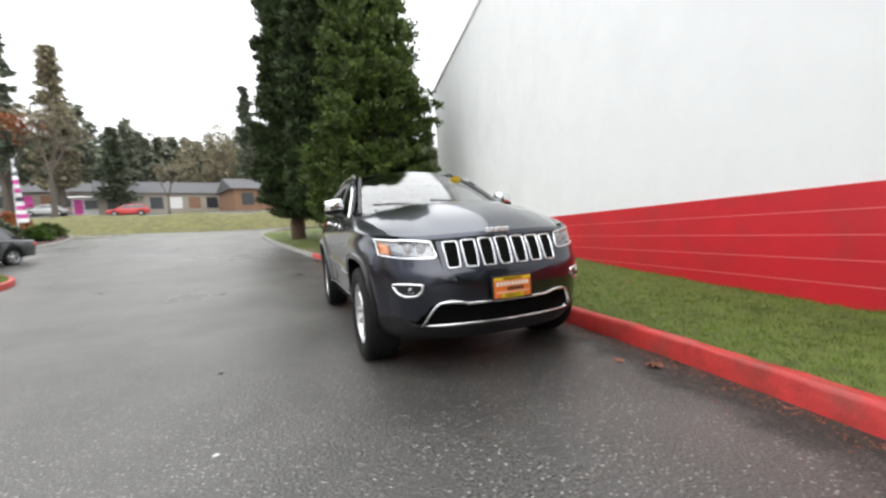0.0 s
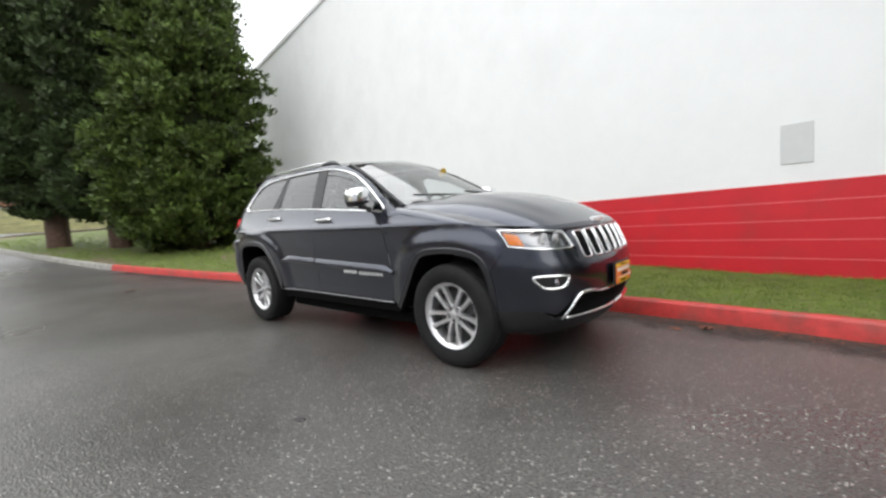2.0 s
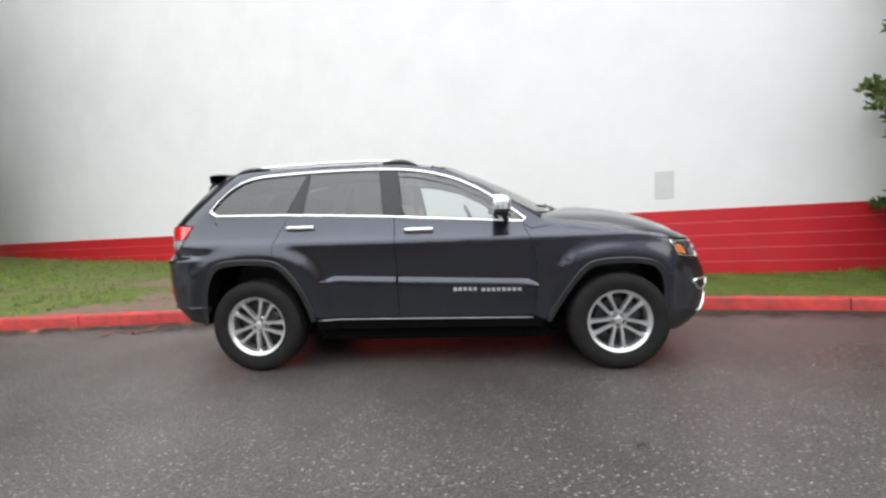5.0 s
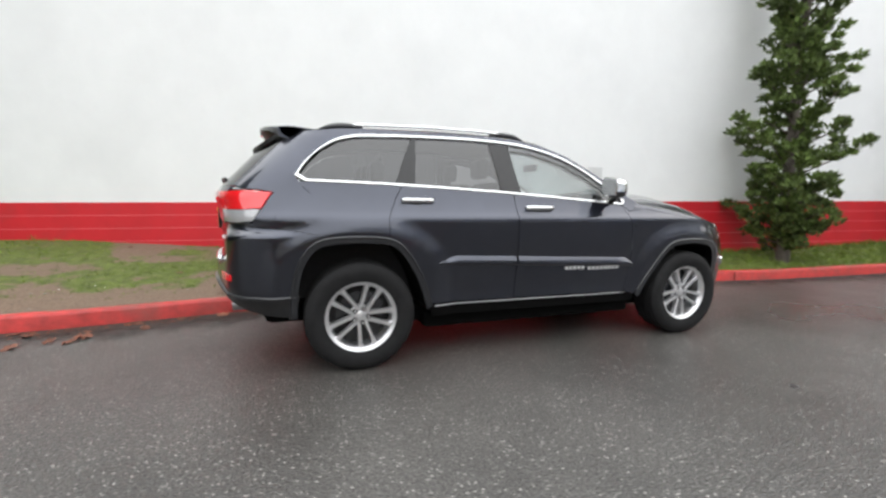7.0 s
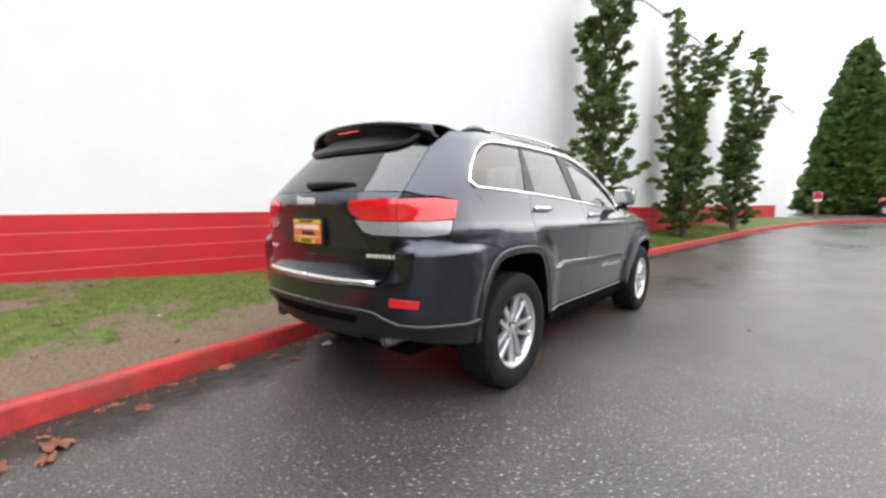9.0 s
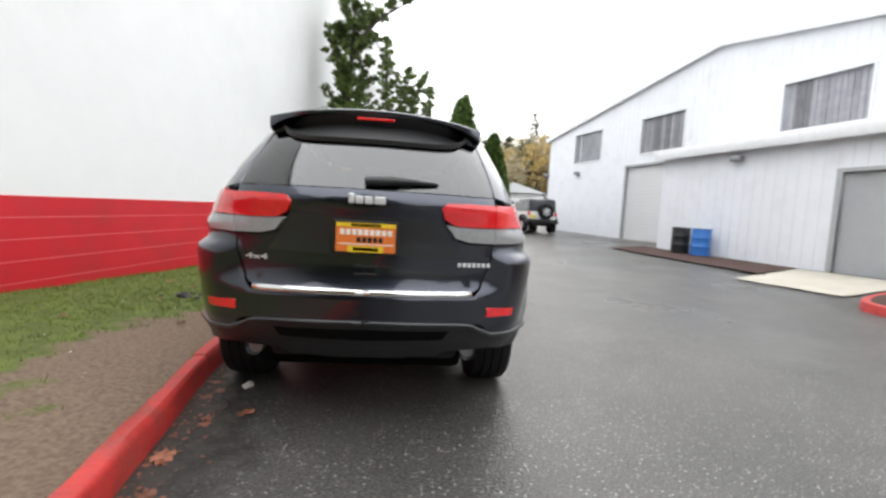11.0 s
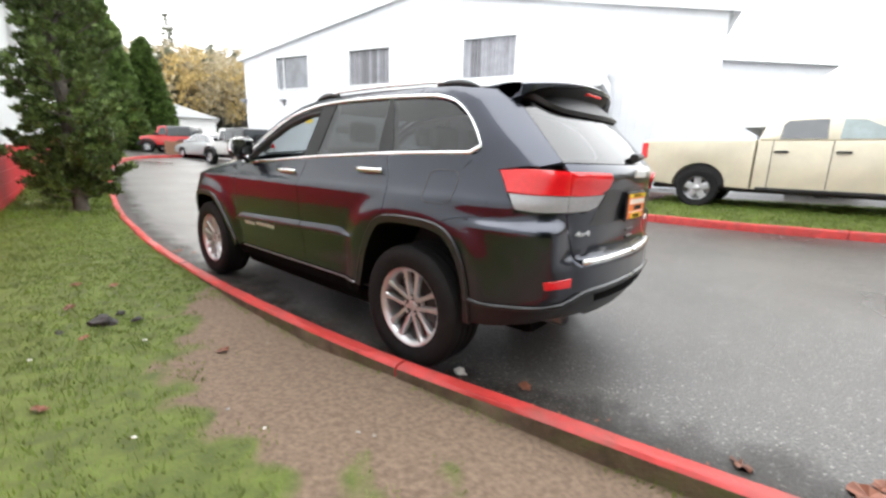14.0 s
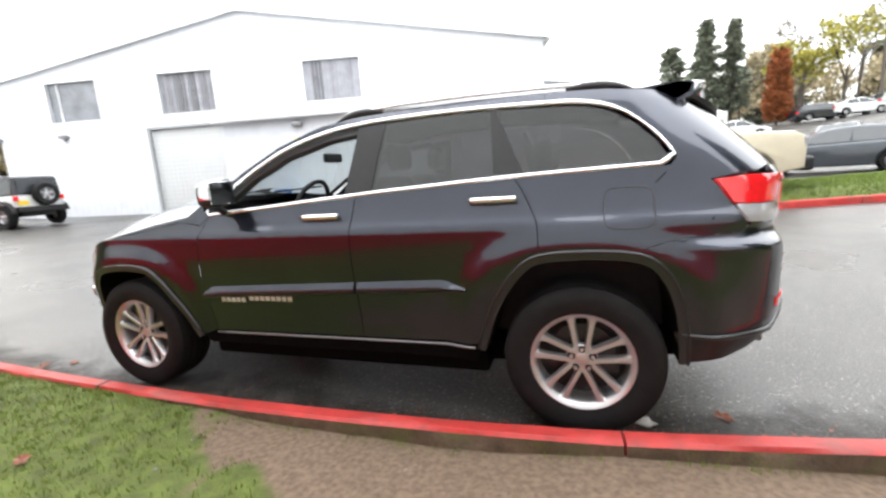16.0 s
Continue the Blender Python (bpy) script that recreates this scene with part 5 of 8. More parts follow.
    b.matrix_local = Matrix.Translation(p + n * 0.006) @ Euler((radians(90), 0, math.atan2(n.x, -n.y) * 1.0)).to_matrix().to_4x4() @ Matrix.Diagonal((1.5, 0.75, 1, 1))
    for i in range(7):
        x0 = -0.46 - i * 0.026
        s, z = at_x(abs(x0 - 0.01), 0.905, False)
        p, n = on_shell(s, z)
        part("badge_bar", box_bm((-p.x - 0.009, p.y - 0.004, 0.896), (-p.x + 0.009, p.y + 0.007, 0.916), 0.002), M["badge"], suv)
    # spoiler: a painted blade over a black wedge
    def blade(name, half, section, material, parent, label=""):
        n = 32
        verts, faces = [], []
        c = 0
        for j in range(n + 1):
            u = 2 * j / n - 1
            ring = section(u)
            c = len(ring)
            verts.extend(Vector((half * u, y, z)) for y, z in ring)
        for j in range(n):
            for k in range(c):
                k2 = (k + 1) % c
                faces.append((j * c + k, (j + 1) * c + k, (j + 1) * c + k2, j * c + k2))
        faces.append(tuple(range(c)))
        faces.append(tuple(n * c + k for k in range(c)))
        bm = bmesh.new()
        me = mesh_of(name, verts, faces, material)
        bm.from_mesh(me)
        bpy.data.meshes.remove(me)
        return part(name, bm, material, parent, label, angle=40)

    def top_section(u):
        e, cr = abs(u) ** 6, 0.046 * (1 - abs(u) ** 2.2)
        r = 2.120 - 0.150 * abs(u) ** 2.4
        deep = 0.020 + 0.040 * e
        return [(1.72, 1.655 + cr), (1.86, 1.668 + cr), (r - 0.03, 1.664 + cr * 0.92), (r - 0.006, 1.659 + cr * 0.9), (r, 1.652 + cr * 0.9), (r - 0.004, 1.659 - deep + cr * 0.9), (1.90, 1.640 - deep + cr * 0.7), (1.72, 1.625 - deep + cr * 0.7)]

    def low_section(u):
        cr = 0.046 * (1 - abs(u) ** 2.2)
        r = 2.112 - 0.150 * abs(u) ** 2.4 - 0.075 * abs(u) ** 6
        z1 = 1.512 + 0.020 * abs(u) ** 4 + 0.06 * abs(u) ** 12
        y1 = shell(*at_x(abs(u) * 0.50, z1, False)).y
        return [(1.74, 1.640 + cr * 0.8), (r, 1.643 + cr * 0.88), (r + 0.003, 1.636 + cr * 0.85), (r - 0.035, 1.600 + cr * 0.5), (y1 + 0.010, z1 + 0.024), (y1 + 0.006, z1), (y1 - 0.05, z1), (1.74, 1.56)]

    sp = blade("spoiler", 0.600, top_section, M["paint"], suv, "roof spoiler with black underside")
    for side in (1, -1):
        bm = bmesh.new()
        outline = ((1.78, 1.575), (1.78, 1.655), (1.90, 1.668), (1.962, 1.664), (1.968, 1.648), (1.955, 1.612), (1.895, 1.580))
        a, b = [[bm.verts.new((x * side, y, z)) for y, z in outline] for x in (0.545, 0.600)]
        bm.faces.new(a)
        bm.faces.new(b[::-1])
        for i in range(len(a)):
            j = (i + 1) % len(a)
            bm.faces.new((a[i], b[i], b[j], a[j]))
        bmesh.ops.bevel(bm, geom=bm.edges[:], offset=0.006, segments=2, affect="EDGES")
        part("fin", bm, M["paint"], sp, angle=40)
    blade("spoiler_underside", 0.515, low_section, M["black"], sp)
    part("brake_light", box_bm((-0.10, 2.085, 1.645), (0.10, 2.112, 1.659), 0.003), M["red_lens"], sp, "narrow red brake light")
    # rear wiper
    tube("rear_wiper", [(0.02, 2.386, 1.297), (-0.12, 2.372, 1.306), (-0.24, 2.352, 1.308), (-0.34, 2.332, 1.306)], [0.024, 0.022, 0.014, 0.008], M["black"], suv, 8)
    # filler flap, on the kerb side
    loop = []
    for i in range(28):
        a = 2 * math.pi * i / 28
        c, sn = math.cos(a), math.sin(a)
        loop.append(at_y(1.665 + 0.105 * math.copysign(abs(c) ** 0.45, c), 1.115 + 0.088 * math.copysign(abs(sn) ** 0.45, sn)))
    ribbon("fuel_flap_gap", loop, 0.006, M["black"], suv, 1, off=0.0015, closed=True)
    # underside, in near-black that adds to its shade, and cabin
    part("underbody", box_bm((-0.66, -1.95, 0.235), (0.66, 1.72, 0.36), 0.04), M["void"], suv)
    # low wide box added to block light and view beneath the car
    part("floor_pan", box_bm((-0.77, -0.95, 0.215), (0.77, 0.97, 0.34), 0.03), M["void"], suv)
    part("inner_body", box_bm((-0.80, -0.93, 0.36), (0.80, 0.96, 0.98), 0.02), M["interior"], suv)
    part("engine_bay", box_bm((-0.50, -2.02, 0.36), (0.50, -0.93, 0.93), 0.05), M["black"], suv)
    part("cargo_floor", box_bm((-0.50, 0.96, 0.36), (0.50, 2.20, 0.98), 0.03), M["interior"], suv)
    for side in (1, -1):
        part("inner_panel", box_bm((min(0.50 * side, 0.76 * side), 1.0, 0.95), (max(0.50 * side, 0.76 * side), 2.05, 1.24), 0.04), M["interior"], suv)
    part("dashboard", box_bm((-0.72, -0.86, 0.95), (0.72, -0.46, 1.185), 0.05), M["interior"], suv, "dark dashboard")
    part("headlining", grid_mesh("headlining", [[Vector((0.56 * u / 4, y, roof_edge_z(y) - 0.03)) for u in range(-4, 5)] for y in (0.0, 0.5, 1.0, 1.5, 1.8)], mat("pale_headlining", (0.30, 0.29, 0.27), rough=0.9)), None, suv)

    def seat(x, y, w, tall):
        s = part("seat_back", box_bm((x - w / 2, y, 0.90), (x + w / 2, y + 0.15, tall), 0.055, seg=3), M["seat"], suv, "black leather seat back", angle=60)
        s.data.transform(Matrix.Translation((x, y, 0.9)) @ Matrix.Rotation(radians(-14), 4, "X") @ Matrix.Translation((-x, -y, -0.9)))
        part("seat_cushion", box_bm((x - w / 2, y - 0.48, 0.80), (x + w / 2, y + 0.08, 0.98), 0.05), M["seat"], s, angle=60)
        for hx in ((x,) if w < 0.8 else (x - 0.40, x, x + 0.40)):
            part("headrest", box_bm((hx - 0.12, y + 0.20, tall + 0.0), (hx + 0.12, y + 0.30, tall + 0.17), 0.045, seg=3), M["seat"], s, angle=60)

    seat(0.37, 0.12, 0.52, 1.36)
    seat(-0.37, 0.12, 0.52, 1.36)
    seat(0.0, 1.02, 1.24, 1.30)
    # steering wheel, on the kerb side
    bm = bmesh.new()
    seg, tubes = 28, 8
    vs = []
    for i in range(seg):
        a = 2 * math.pi * i / seg
        for k in range(tubes):
            b = 2 * math.pi * k / tubes
            r = 0.185 + 0.016 * math.cos(b)
            vs.append(bm.verts.new((r * math.cos(a), r * math.sin(a), 0.016 * math.sin(b))))
    for i in range(seg):
        for k in range(tubes):
            bm.faces.new((vs[i * tubes + k], vs[((i + 1) % seg) * tubes + k], vs[((i + 1) % seg) * tubes + (k + 1) % tubes], vs[i * tubes + (k + 1) % tubes]))
    box_bm((-0.18, -0.025, -0.012), (0.18, 0.03, 0.012), 0.005, bm)
    box_bm((-0.03, -0.18, -0.012), (0.03, 0.0, 0.012), 0.005, bm)
    bmesh.ops.transform(bm, matrix=Matrix.Translation((0.37, -0.33, 1.165)) @ Matrix.Rotation(radians(65), 4, "X"), verts=bm.verts[:])
    part("steering_wheel", bm, M["interior"], suv, "dark steering wheel", smooth=True)
    part("rear_view_mirror", box_bm((-0.12, -0.36, 1.47), (0.12, -0.33, 1.54), 0.015), M["interior"], suv)


def build_wheel(template=None):
    """A wheel about its own centre, its face towards +x."""
    wheel = thing("wheel", "", "")
    # tyre
    prof = [(-0.125, 0.245), (-0.132, 0.275), (-0.138, 0.315), (-0.130, 0.352), (-0.112, 0.372), (-0.085, 0.378), (-0.062, 0.379), (-0.058, 0.372), (-0.050, 0.372), (-0.046, 0.379), (-0.006, 0.379), (-0.003, 0.372), (0.003, 0.372), (0.006, 0.379), (0.046, 0.379), (0.050, 0.372), (0.058, 0.372), (0.062, 0.379), (0.085, 0.378), (0.112, 0.372), (0.130, 0.352), (0.138, 0.315), (0.132, 0.275), (0.120, 0.245)]
    seg = 64

    def lathe(name, prof, material, parent, label="", angle=35):
        verts, faces = [], []
        c = len(prof)
        for i in range(seg):
            a = 2 * math.pi * i / seg
            for x, r in prof:
                verts.append((x, r * math.cos(a), r * math.sin(a)))
        for i in range(seg):
            j = (i + 1) % seg
            for k in range(c - 1):
                faces.append((i * c + k, i * c + k + 1, j * c + k + 1, j * c + k))
        bm = bmesh.new()
        me = mesh_of(name, verts, faces, material, True)
        bm.from_mesh(me)
        bpy.data.meshes.remove(me)
        return part(name, finish(bm, name, material, True, angle), None, parent, label)

    tyre = lathe("tyre", prof, M["rubber"], wheel, "black road tyre")
    rim = lathe("rim", [(-0.10, 0.246), (-0.10, 0.228), (0.03, 0.212), (0.080, 0.215), (0.094, 0.219), (0.103, 0.225), (0.112, 0.236), (0.116, 0.244), (0.110, 0.250)], M["alloy"], wheel, "silver alloy rim")
    # ten spokes in five pairs, each pair opening a little towards the rim
    for i in range(5):
        a0 = 2 * math.pi * i / 5 + radians(90)
        c, s = math.cos(a0), math.sin(a0)
        for d in (-1, 1):
            bm = bmesh.new()
            rings = []
            for r, lat, w, xf, xb in ((0.052, 0.024, 0.015, 0.082, 0.045), (0.090, 0.030, 0.0150, 0.087, 0.05), (0.150, 0.040, 0.0150, 0.092, 0.055), (0.192, 0.047, 0.0180, 0.096, 0.06), (0.208, 0.051, 0.025, 0.098, 0.064), (0.220, 0.055, 0.036, 0.101, 0.07), (0.230, 0.057, 0.046, 0.104, 0.08)):
                ring = []
                for uu, xx in ((-1, xb), (-0.95, xf - 0.010), (-0.62, xf), (0.62, xf), (0.95, xf - 0.010), (1, xb)):
                    t = d * lat + uu * w
                    ring.append(bm.verts.new((xx, r * c - t * s, r * s + t * c)))
                rings.append(ring)
            for p, q in zip(rings, rings[1:]):
                for k in range(5):
                    bm.faces.new((p[k], p[k + 1], q[k + 1], q[k]))
            bm.faces.new(rings[0])
            bm.faces.new(rings[-1][::-1])
            part("spoke", bm, M["alloy"], wheel, angle=30)
    lathe("hub", [(0.04, 0.076), (0.068, 0.074), (0.076, 0.066), (0.076, 0.034), (0.082, 0.032), (0.085, 0.026), (0.086, 0.0)], M["alloy"], wheel, "alloy hub with centre cap")
    for i in range(5):
        a = 2 * math.pi * i / 5 + radians(90)
        bm = bmesh.new()
        bmesh.ops.create_cone(bm, cap_ends=True, segments=6, radius1=0.0115, radius2=0.010, depth=0.022)
        bm.transform(Matrix.Translation((0.079, 0.053 * math.cos(a), 0.053 * math.sin(a))) @ Matrix.Rotation(radians(90), 4, "Y"))
        part("wheel_nut", bm, M["alloy"], wheel)
        # flat black disc stands in for the shade round each nut
        bm = bmesh.new()
        bmesh.ops.create_cone(bm, cap_ends=True, segments=14, radius1=0.018, radius2=0.018, depth=0.004)
        bm.transform(Matrix.Translation((0.0765, 0.053 * math.cos(a), 0.053 * math.sin(a))) @ Matrix.Rotation(radians(90), 4, "Y"))
        part("nut_pocket", bm, M["void"], wheel)
    lathe("brake_disc", [(0.0, 0.02), (0.02, 0.02), (0.02, 0.165), (0.0, 0.165)], M["cladding"], wheel, "grey brake disc")
    # flat black disc stands in for the wheel's unlit inside
    lathe("barrel", [(-0.02, 0.0), (-0.02, 0.235)], M["black"], wheel)
    part("brake_caliper", box_bm((0.0, 0.08, -0.08), (0.045, 0.17, 0.08), 0.015), M["cladding"], wheel)
    return wheel


build_middle()
for s in (1, -1):
    build_side(s)
w0 = build_wheel()
for k in ("label", "category", "group", "kind"):
    if k in w0:
        del w0[k]
w0.matrix_basis = pose(0.795, 1.4575, 0.379)
first = True
for x, y, turn in ((0.795, 1.4575, 0), (0.795, -1.4575, 0), (-0.795, 1.4575, 180), (-0.795, -1.4575, 180)):
    if first:
        w, first = w0, False
    else:
        w = copy_thing(w0, pose(x, y, 0.379, random.uniform(0, 70), 0, turn))
    w.parent = suv

# ---- white metal workshop across the yard ----
B_D = Vector((-0.261, 0.965, 0)).normalized()
B_N = Vector((B_D.y, -B_D.x, 0))
B_M = Matrix(((B_D.x, B_N.x, 0, -12.0), (B_D.y, B_N.y, 0, -13.0), (0, 0, 1, 0), (0, 0, 0, 1)))   # x along the front, y out towards the yard


def slab(parent, name, lo, hi, material, label="", bevel=0.0):
    return part(name, box_bm(lo, hi, bevel), material, parent, label, angle=40 if bevel else None)


def prism(parent, name, outline, y0, y1, material, label=""):
    """An outline in the (x, z) plane drawn out from y0 to y1."""
    bm = bmesh.new()
    a = [bm.verts.new((x, y0, z)) for x, z in outline]
    b = [bm.verts.new((x, y1, z)) for x, z in outline]
    bm.faces.new(a)
    bm.faces.new(b[::-1])
    for i in range(len(a)):
        j = (i + 1) % len(a)
        bm.faces.new((a[i], b[i], b[j], a[j]))
    return part(name, bm, material, parent, label)


M["dark_glass"] = mat("dull_window_glass", (0.20, 0.21, 0.23), rough=0.12, vary=0.25, scale=1.5, coat=0.6)
M["corrugated"] = siding_mat("grey_translucent_sheet", (0.34, 0.34, 0.37), 0.16)
M["rib_sheet"] = random_tint(mat("weathered_grey_sheet", (0.23, 0.23, 0.25), rough=0.45, vary=0.2, scale=2.5), 0.4)
M["shutter"] = siding_mat("pale_roller_shutter", (0.62, 0.63, 0.63), 0.2)


def front_with_holes(parent, name, outline, holes, y, thick, material):
    """A wall face with rectangular openings cut through it, given thickness."""
    bm = bmesh.new()
    bm.faces.new([bm.verts.new((x, y, z)) for x, z in outline]).normal_update()
    xs = sorted({v for h in holes for v in (h[0], h[1])})
    zs = sorted({v for h in holes for v in (h[2], h[3])})
    for x in xs:
        bmesh.ops.bisect_plane(bm, geom=bm.verts[:] + bm.edges[:] + bm.faces[:], plane_co=(x, 0, 0), plane_no=(1, 0, 0))
    for z in zs:
        bmesh.ops.bisect_plane(bm, geom=bm.verts[:] + bm.edges[:] + bm.faces[:], plane_co=(0, 0, z), plane_no=(0, 0, 1))
    dead = []
    for f in bm.faces:
        c = f.calc_center_median()
        if any(h[0] < c.x < h[1] and h[2] < c.z < h[3] for h in holes):
            dead.append(f)
    bmesh.ops.delete(bm, geom=dead, context="FACES")
    geo = bmesh.ops.extrude_face_region(bm, geom=bm.faces[:])
    bmesh.ops.translate(bm, verts=[v for v in geo["geom"] if isinstance(v, bmesh.types.BMVert)], vec=(0, -thick, 0))
    return part(name, bm, material, parent)


def build_workshop():
    top = thing("workshop_building", "white metal-clad workshop with a gabled front and high windows", "building", at=B_M)
    wins = [(-7.45, -5.22, 4.72, 6.33), (-2.46, -0.10, 4.72, 6.33), (3.77, 6.14, 4.74, 6.33)]
    door2 = (-3.2, 0.35, 0.0, 4.12)
    outline = [(-10.0, -0.3), (13.6, -0.3), (13.6, 6.42), (1.35, 8.48), (-10.0, 6.40)]
    front_with_holes(top, "front_wall", outline, wins + [door2], 0.0, 0.22, M["siding"])
    for i, (x0, x1, z0, z1) in enumerate(wins):
        w = part("window", box_bm((x0, -0.16, z0), (x1, -0.12, z1)), M["corrugated"] if i else M["dark_glass"], top, "dull grey ribbed window sheet" if i else "dark window with a pale reflection")
        for a, b in (((x0 - 0.07, -0.05, z0 - 0.07), (x1 + 0.07, 0.03, z0)), ((x0 - 0.07, -0.05, z1), (x1 + 0.07, 0.03, z1 + 0.07)), ((x0 - 0.07, -0.05, z0), (x0, 0.03, z1)), ((x1, -0.05, z0), (x1 + 0.07, 0.03, z1))):
            part("frame", box_bm(a, b), M["trim_white"], w)
        if i:                              # upright ribs of the sheet, weathered unevenly
            n_ = 15
            for k in range(n_):
                a = x0 + (x1 - x0) * k / n_
                part("rib", box_bm((a + 0.012, -0.125, z0), (a + (x1 - x0) / n_ - 0.012, -0.10 + 0.012 * (k % 2), z1), 0.006), M["rib_sheet"], w)
            continue
        part("mullion", box_bm((x0 + (0.42 if i != 1 else 0.3), -0.13, z0), (x0 + (0.47 if i != 1 else 0.35), -0.05, z1)), M["trim_white"], w)
    sh = part("roller_shutter", box_bm((-3.2, -0.17, 0.0), (0.35, -0.12, 4.12)), M["trim_white"], top, "white roller shutter door")
    for k in range(20):
        part("slat", box_bm((-3.18, -0.135, 0.5 + k * 0.18), (0.33, -0.105, 0.5 + k * 0.18 + 0.165), 0.008), M["shutter"], sh)
    for a, b in (((-3.30, -0.1, 0.0), (-3.2, 0.04, 4.22)), ((-3.30, -0.1, 4.12), (0.35, 0.04, 4.22))):
        slab(top, "door_trim", a, b, M["door_grey"])
    # side walls, roof and verge trims
    for x in (-10.0, 13.38):
        slab(top, "side_wall", (x, -26, -0.3), (x + 0.22, -0.23, 6.38), M["siding"])
    slab(top, "back_wall", (-9.77, -26.2, -0.3), (13.37, -25.8, 6.3), M["siding"])
    prism(top, "roof", [(-10.35, 6.36), (1.35, 8.50), (13.95, 6.38), (13.95, 6.50), (1.35, 8.62), (-10.35, 6.48)], -26, 0.12, M["roof_metal"], "pale metal roof")
    prism(top, "verge_trim", [(-10.35, 6.30), (1.35, 8.43), (13.95, 6.32), (13.95, 6.56), (1.35, 8.68), (-10.35, 6.54)], 0.125, 0.17, M["trim_white"])
    slab(top, "gutter", (13.6, -26, 6.25), (13.74, 0.1, 6.40), M["door_grey"])
    for x, z in ((-7.0, 4.02), (-10.05, 4.1)):
        l = slab(top, "wall_lamp", (x - 0.16, 0.0, z), (x + 0.16, 0.25, z + 0.16), M["steel"], "small grey floodlight", 0.03)
        part("arm", box_bm((x - 0.03, 0.0, z - 0.1), (x + 0.03, 0.1, z + 0.02)), M["steel"], l)
    # lean-to annexe
    ax = thing("workshop_annexe", "low white lean-to annexe with a grey door", "building", at=B_M)
    D0 = 2.5
    front_with_holes(ax, "front_wall", [(1.35, -0.3), (9.78, -0.3), (9.78, 3.86), (1.35, 3.80)], [(6.98, 8.82, -0.3, 2.88)], D0, 0.18, M["siding"])
    slab(ax, "side_wall", (1.35, 0.03, -0.3), (1.53, D0 - 0.18, 3.8), M["siding"])
    slab(ax, "side_wall", (9.60, 0.03, -0.3), (9.78, D0 - 0.18, 3.8), M["siding"])
    bm = bmesh.new()
    v = [bm.verts.new(p) for p in ((1.15, D0 + 0.25, 3.88), (9.98, D0 + 0.25, 3.95), (9.98, 0.03, 4.55), (1.15, 0.03, 4.50))]
    f = bm.faces.new(v)
    g = bmesh.ops.extrude_face_region(bm, geom=[f])
    bmesh.ops.translate(bm, verts=[q for q in g["geom"] if isinstance(q, bmesh.types.BMVert)], vec=(0, 0, 0.1))
    part("roof", bm, M["roof_metal"], ax, "shallow metal roof")
    slab(ax, "fascia", (1.13, D0 + 0.25, 3.72), (10.0, D0 + 0.32, 4.06), M["trim_white"], "white eaves fascia", 0.02)
    slab(ax, "fascia", (9.98, 0.03, 3.78), (10.05, D0 + 0.25, 4.2), M["trim_white"])
    d = slab(ax, "door", (7.0, D0 - 0.14, 0.2), (8.8, D0 - 0.09, 2.86), M["door_grey"], "flat grey metal door")
    for a, b in (((6.86, D0 - 0.1, 0.2), (6.98, D0 + 0.03, 2.98)), ((8.82, D0 - 0.1, 0.2), (8.94, D0 + 0.03, 2.98)), ((6.98, D0 - 0.1, 2.88), (8.82, D0 + 0.03, 2.98))):
        slab(ax, "door_frame", a, b, M["door_grey"])
    l = slab(ax, "wall_lamp", (4.05, D0, 3.42), (4.40, D0 + 0.22, 3.58), M["steel"], "small grey wall floodlight", 0.03)
    slab(ax, "meter_box", (9.25, D0, 0.75), (9.48, D0 + 0.12, 1.6), M["door_grey"], "grey meter box", 0.02)
    for x in (9.56, 9.66):
        slab(ax, "conduit", (x, D0, 0.3), (x + 0.05, D0 + 0.05, 1.9), M["trim_white"])


build_workshop()


# ground round the workshop: apron, mulch bed, island with its own kerb
def quad_sheet(name, corners, material, label, category, n=10, lift=0.02):
    a, b, c, d = [Vector((*p, 0)) for p in corners]
    verts, faces = [], []
    for i in range(n + 1):
        for j in range(n + 1):
            p = a.lerp(b, i / n).lerp(d.lerp(c, i / n), j / n)
            verts.append((p.x, p.y, ground_z(p.x, p.y) + lift + 0.01 * noise.noise((p.x * 2, p.y * 2, 1))))
    for i in range(n):
        for j in range(n):
            faces.append((i * (n + 1) + j, (i + 1) * (n + 1) + j, (i + 1) * (n + 1) + j + 1, i * (n + 1) + j + 1))
    return tagged(new(name, mesh_of(name, verts, faces, material, True)), label, category, kind="structure")


quad_sheet("apron", ((-11.4, -3.6), (-8.1, -2.35), (-7.6, -4.3), (-10.9, -6.0)), M["concrete"], "pale concrete apron before the grey door", "pavement", lift=0.03)
quad_sheet("mulch_bed_left", ((-10.9, -6.0), (-8.8, -5.0), (-8.0, -11.0), (-9.9, -11.8)), M["mulch"], "dark bark mulch bed along the annexe", "ground", lift=0.05)

ISLAND = catmull([(-10.8, -2.85, 0), (-9.0, -2.3, 0), (-7.75, -1.75, 0), (-7.2, -1.1, 0), (-7.08, 0.8, 0), (-7.12, 2.5, 0), (-7.35, 4.4, 0), (-7.55, 6.4, 0), (-7.85, 8.6, 0), (-8.9, 10.4, 0), (-10.8, 11.2, 0)], 8)
build_kerb("island_kerb", [Vector(p) for p in reversed(ISLAND)], "red-painted kerb round a grass and mulch island", lambda p: M["kerb_red"])


def island_z(x, y):
    edge = lerp_table(sorted([(p.y, p.x) for p in ISLAND]), y)
    return ground_z(x, y) + 0.13 + 0.16 * sstep(0.1, 0.9, edge - x)


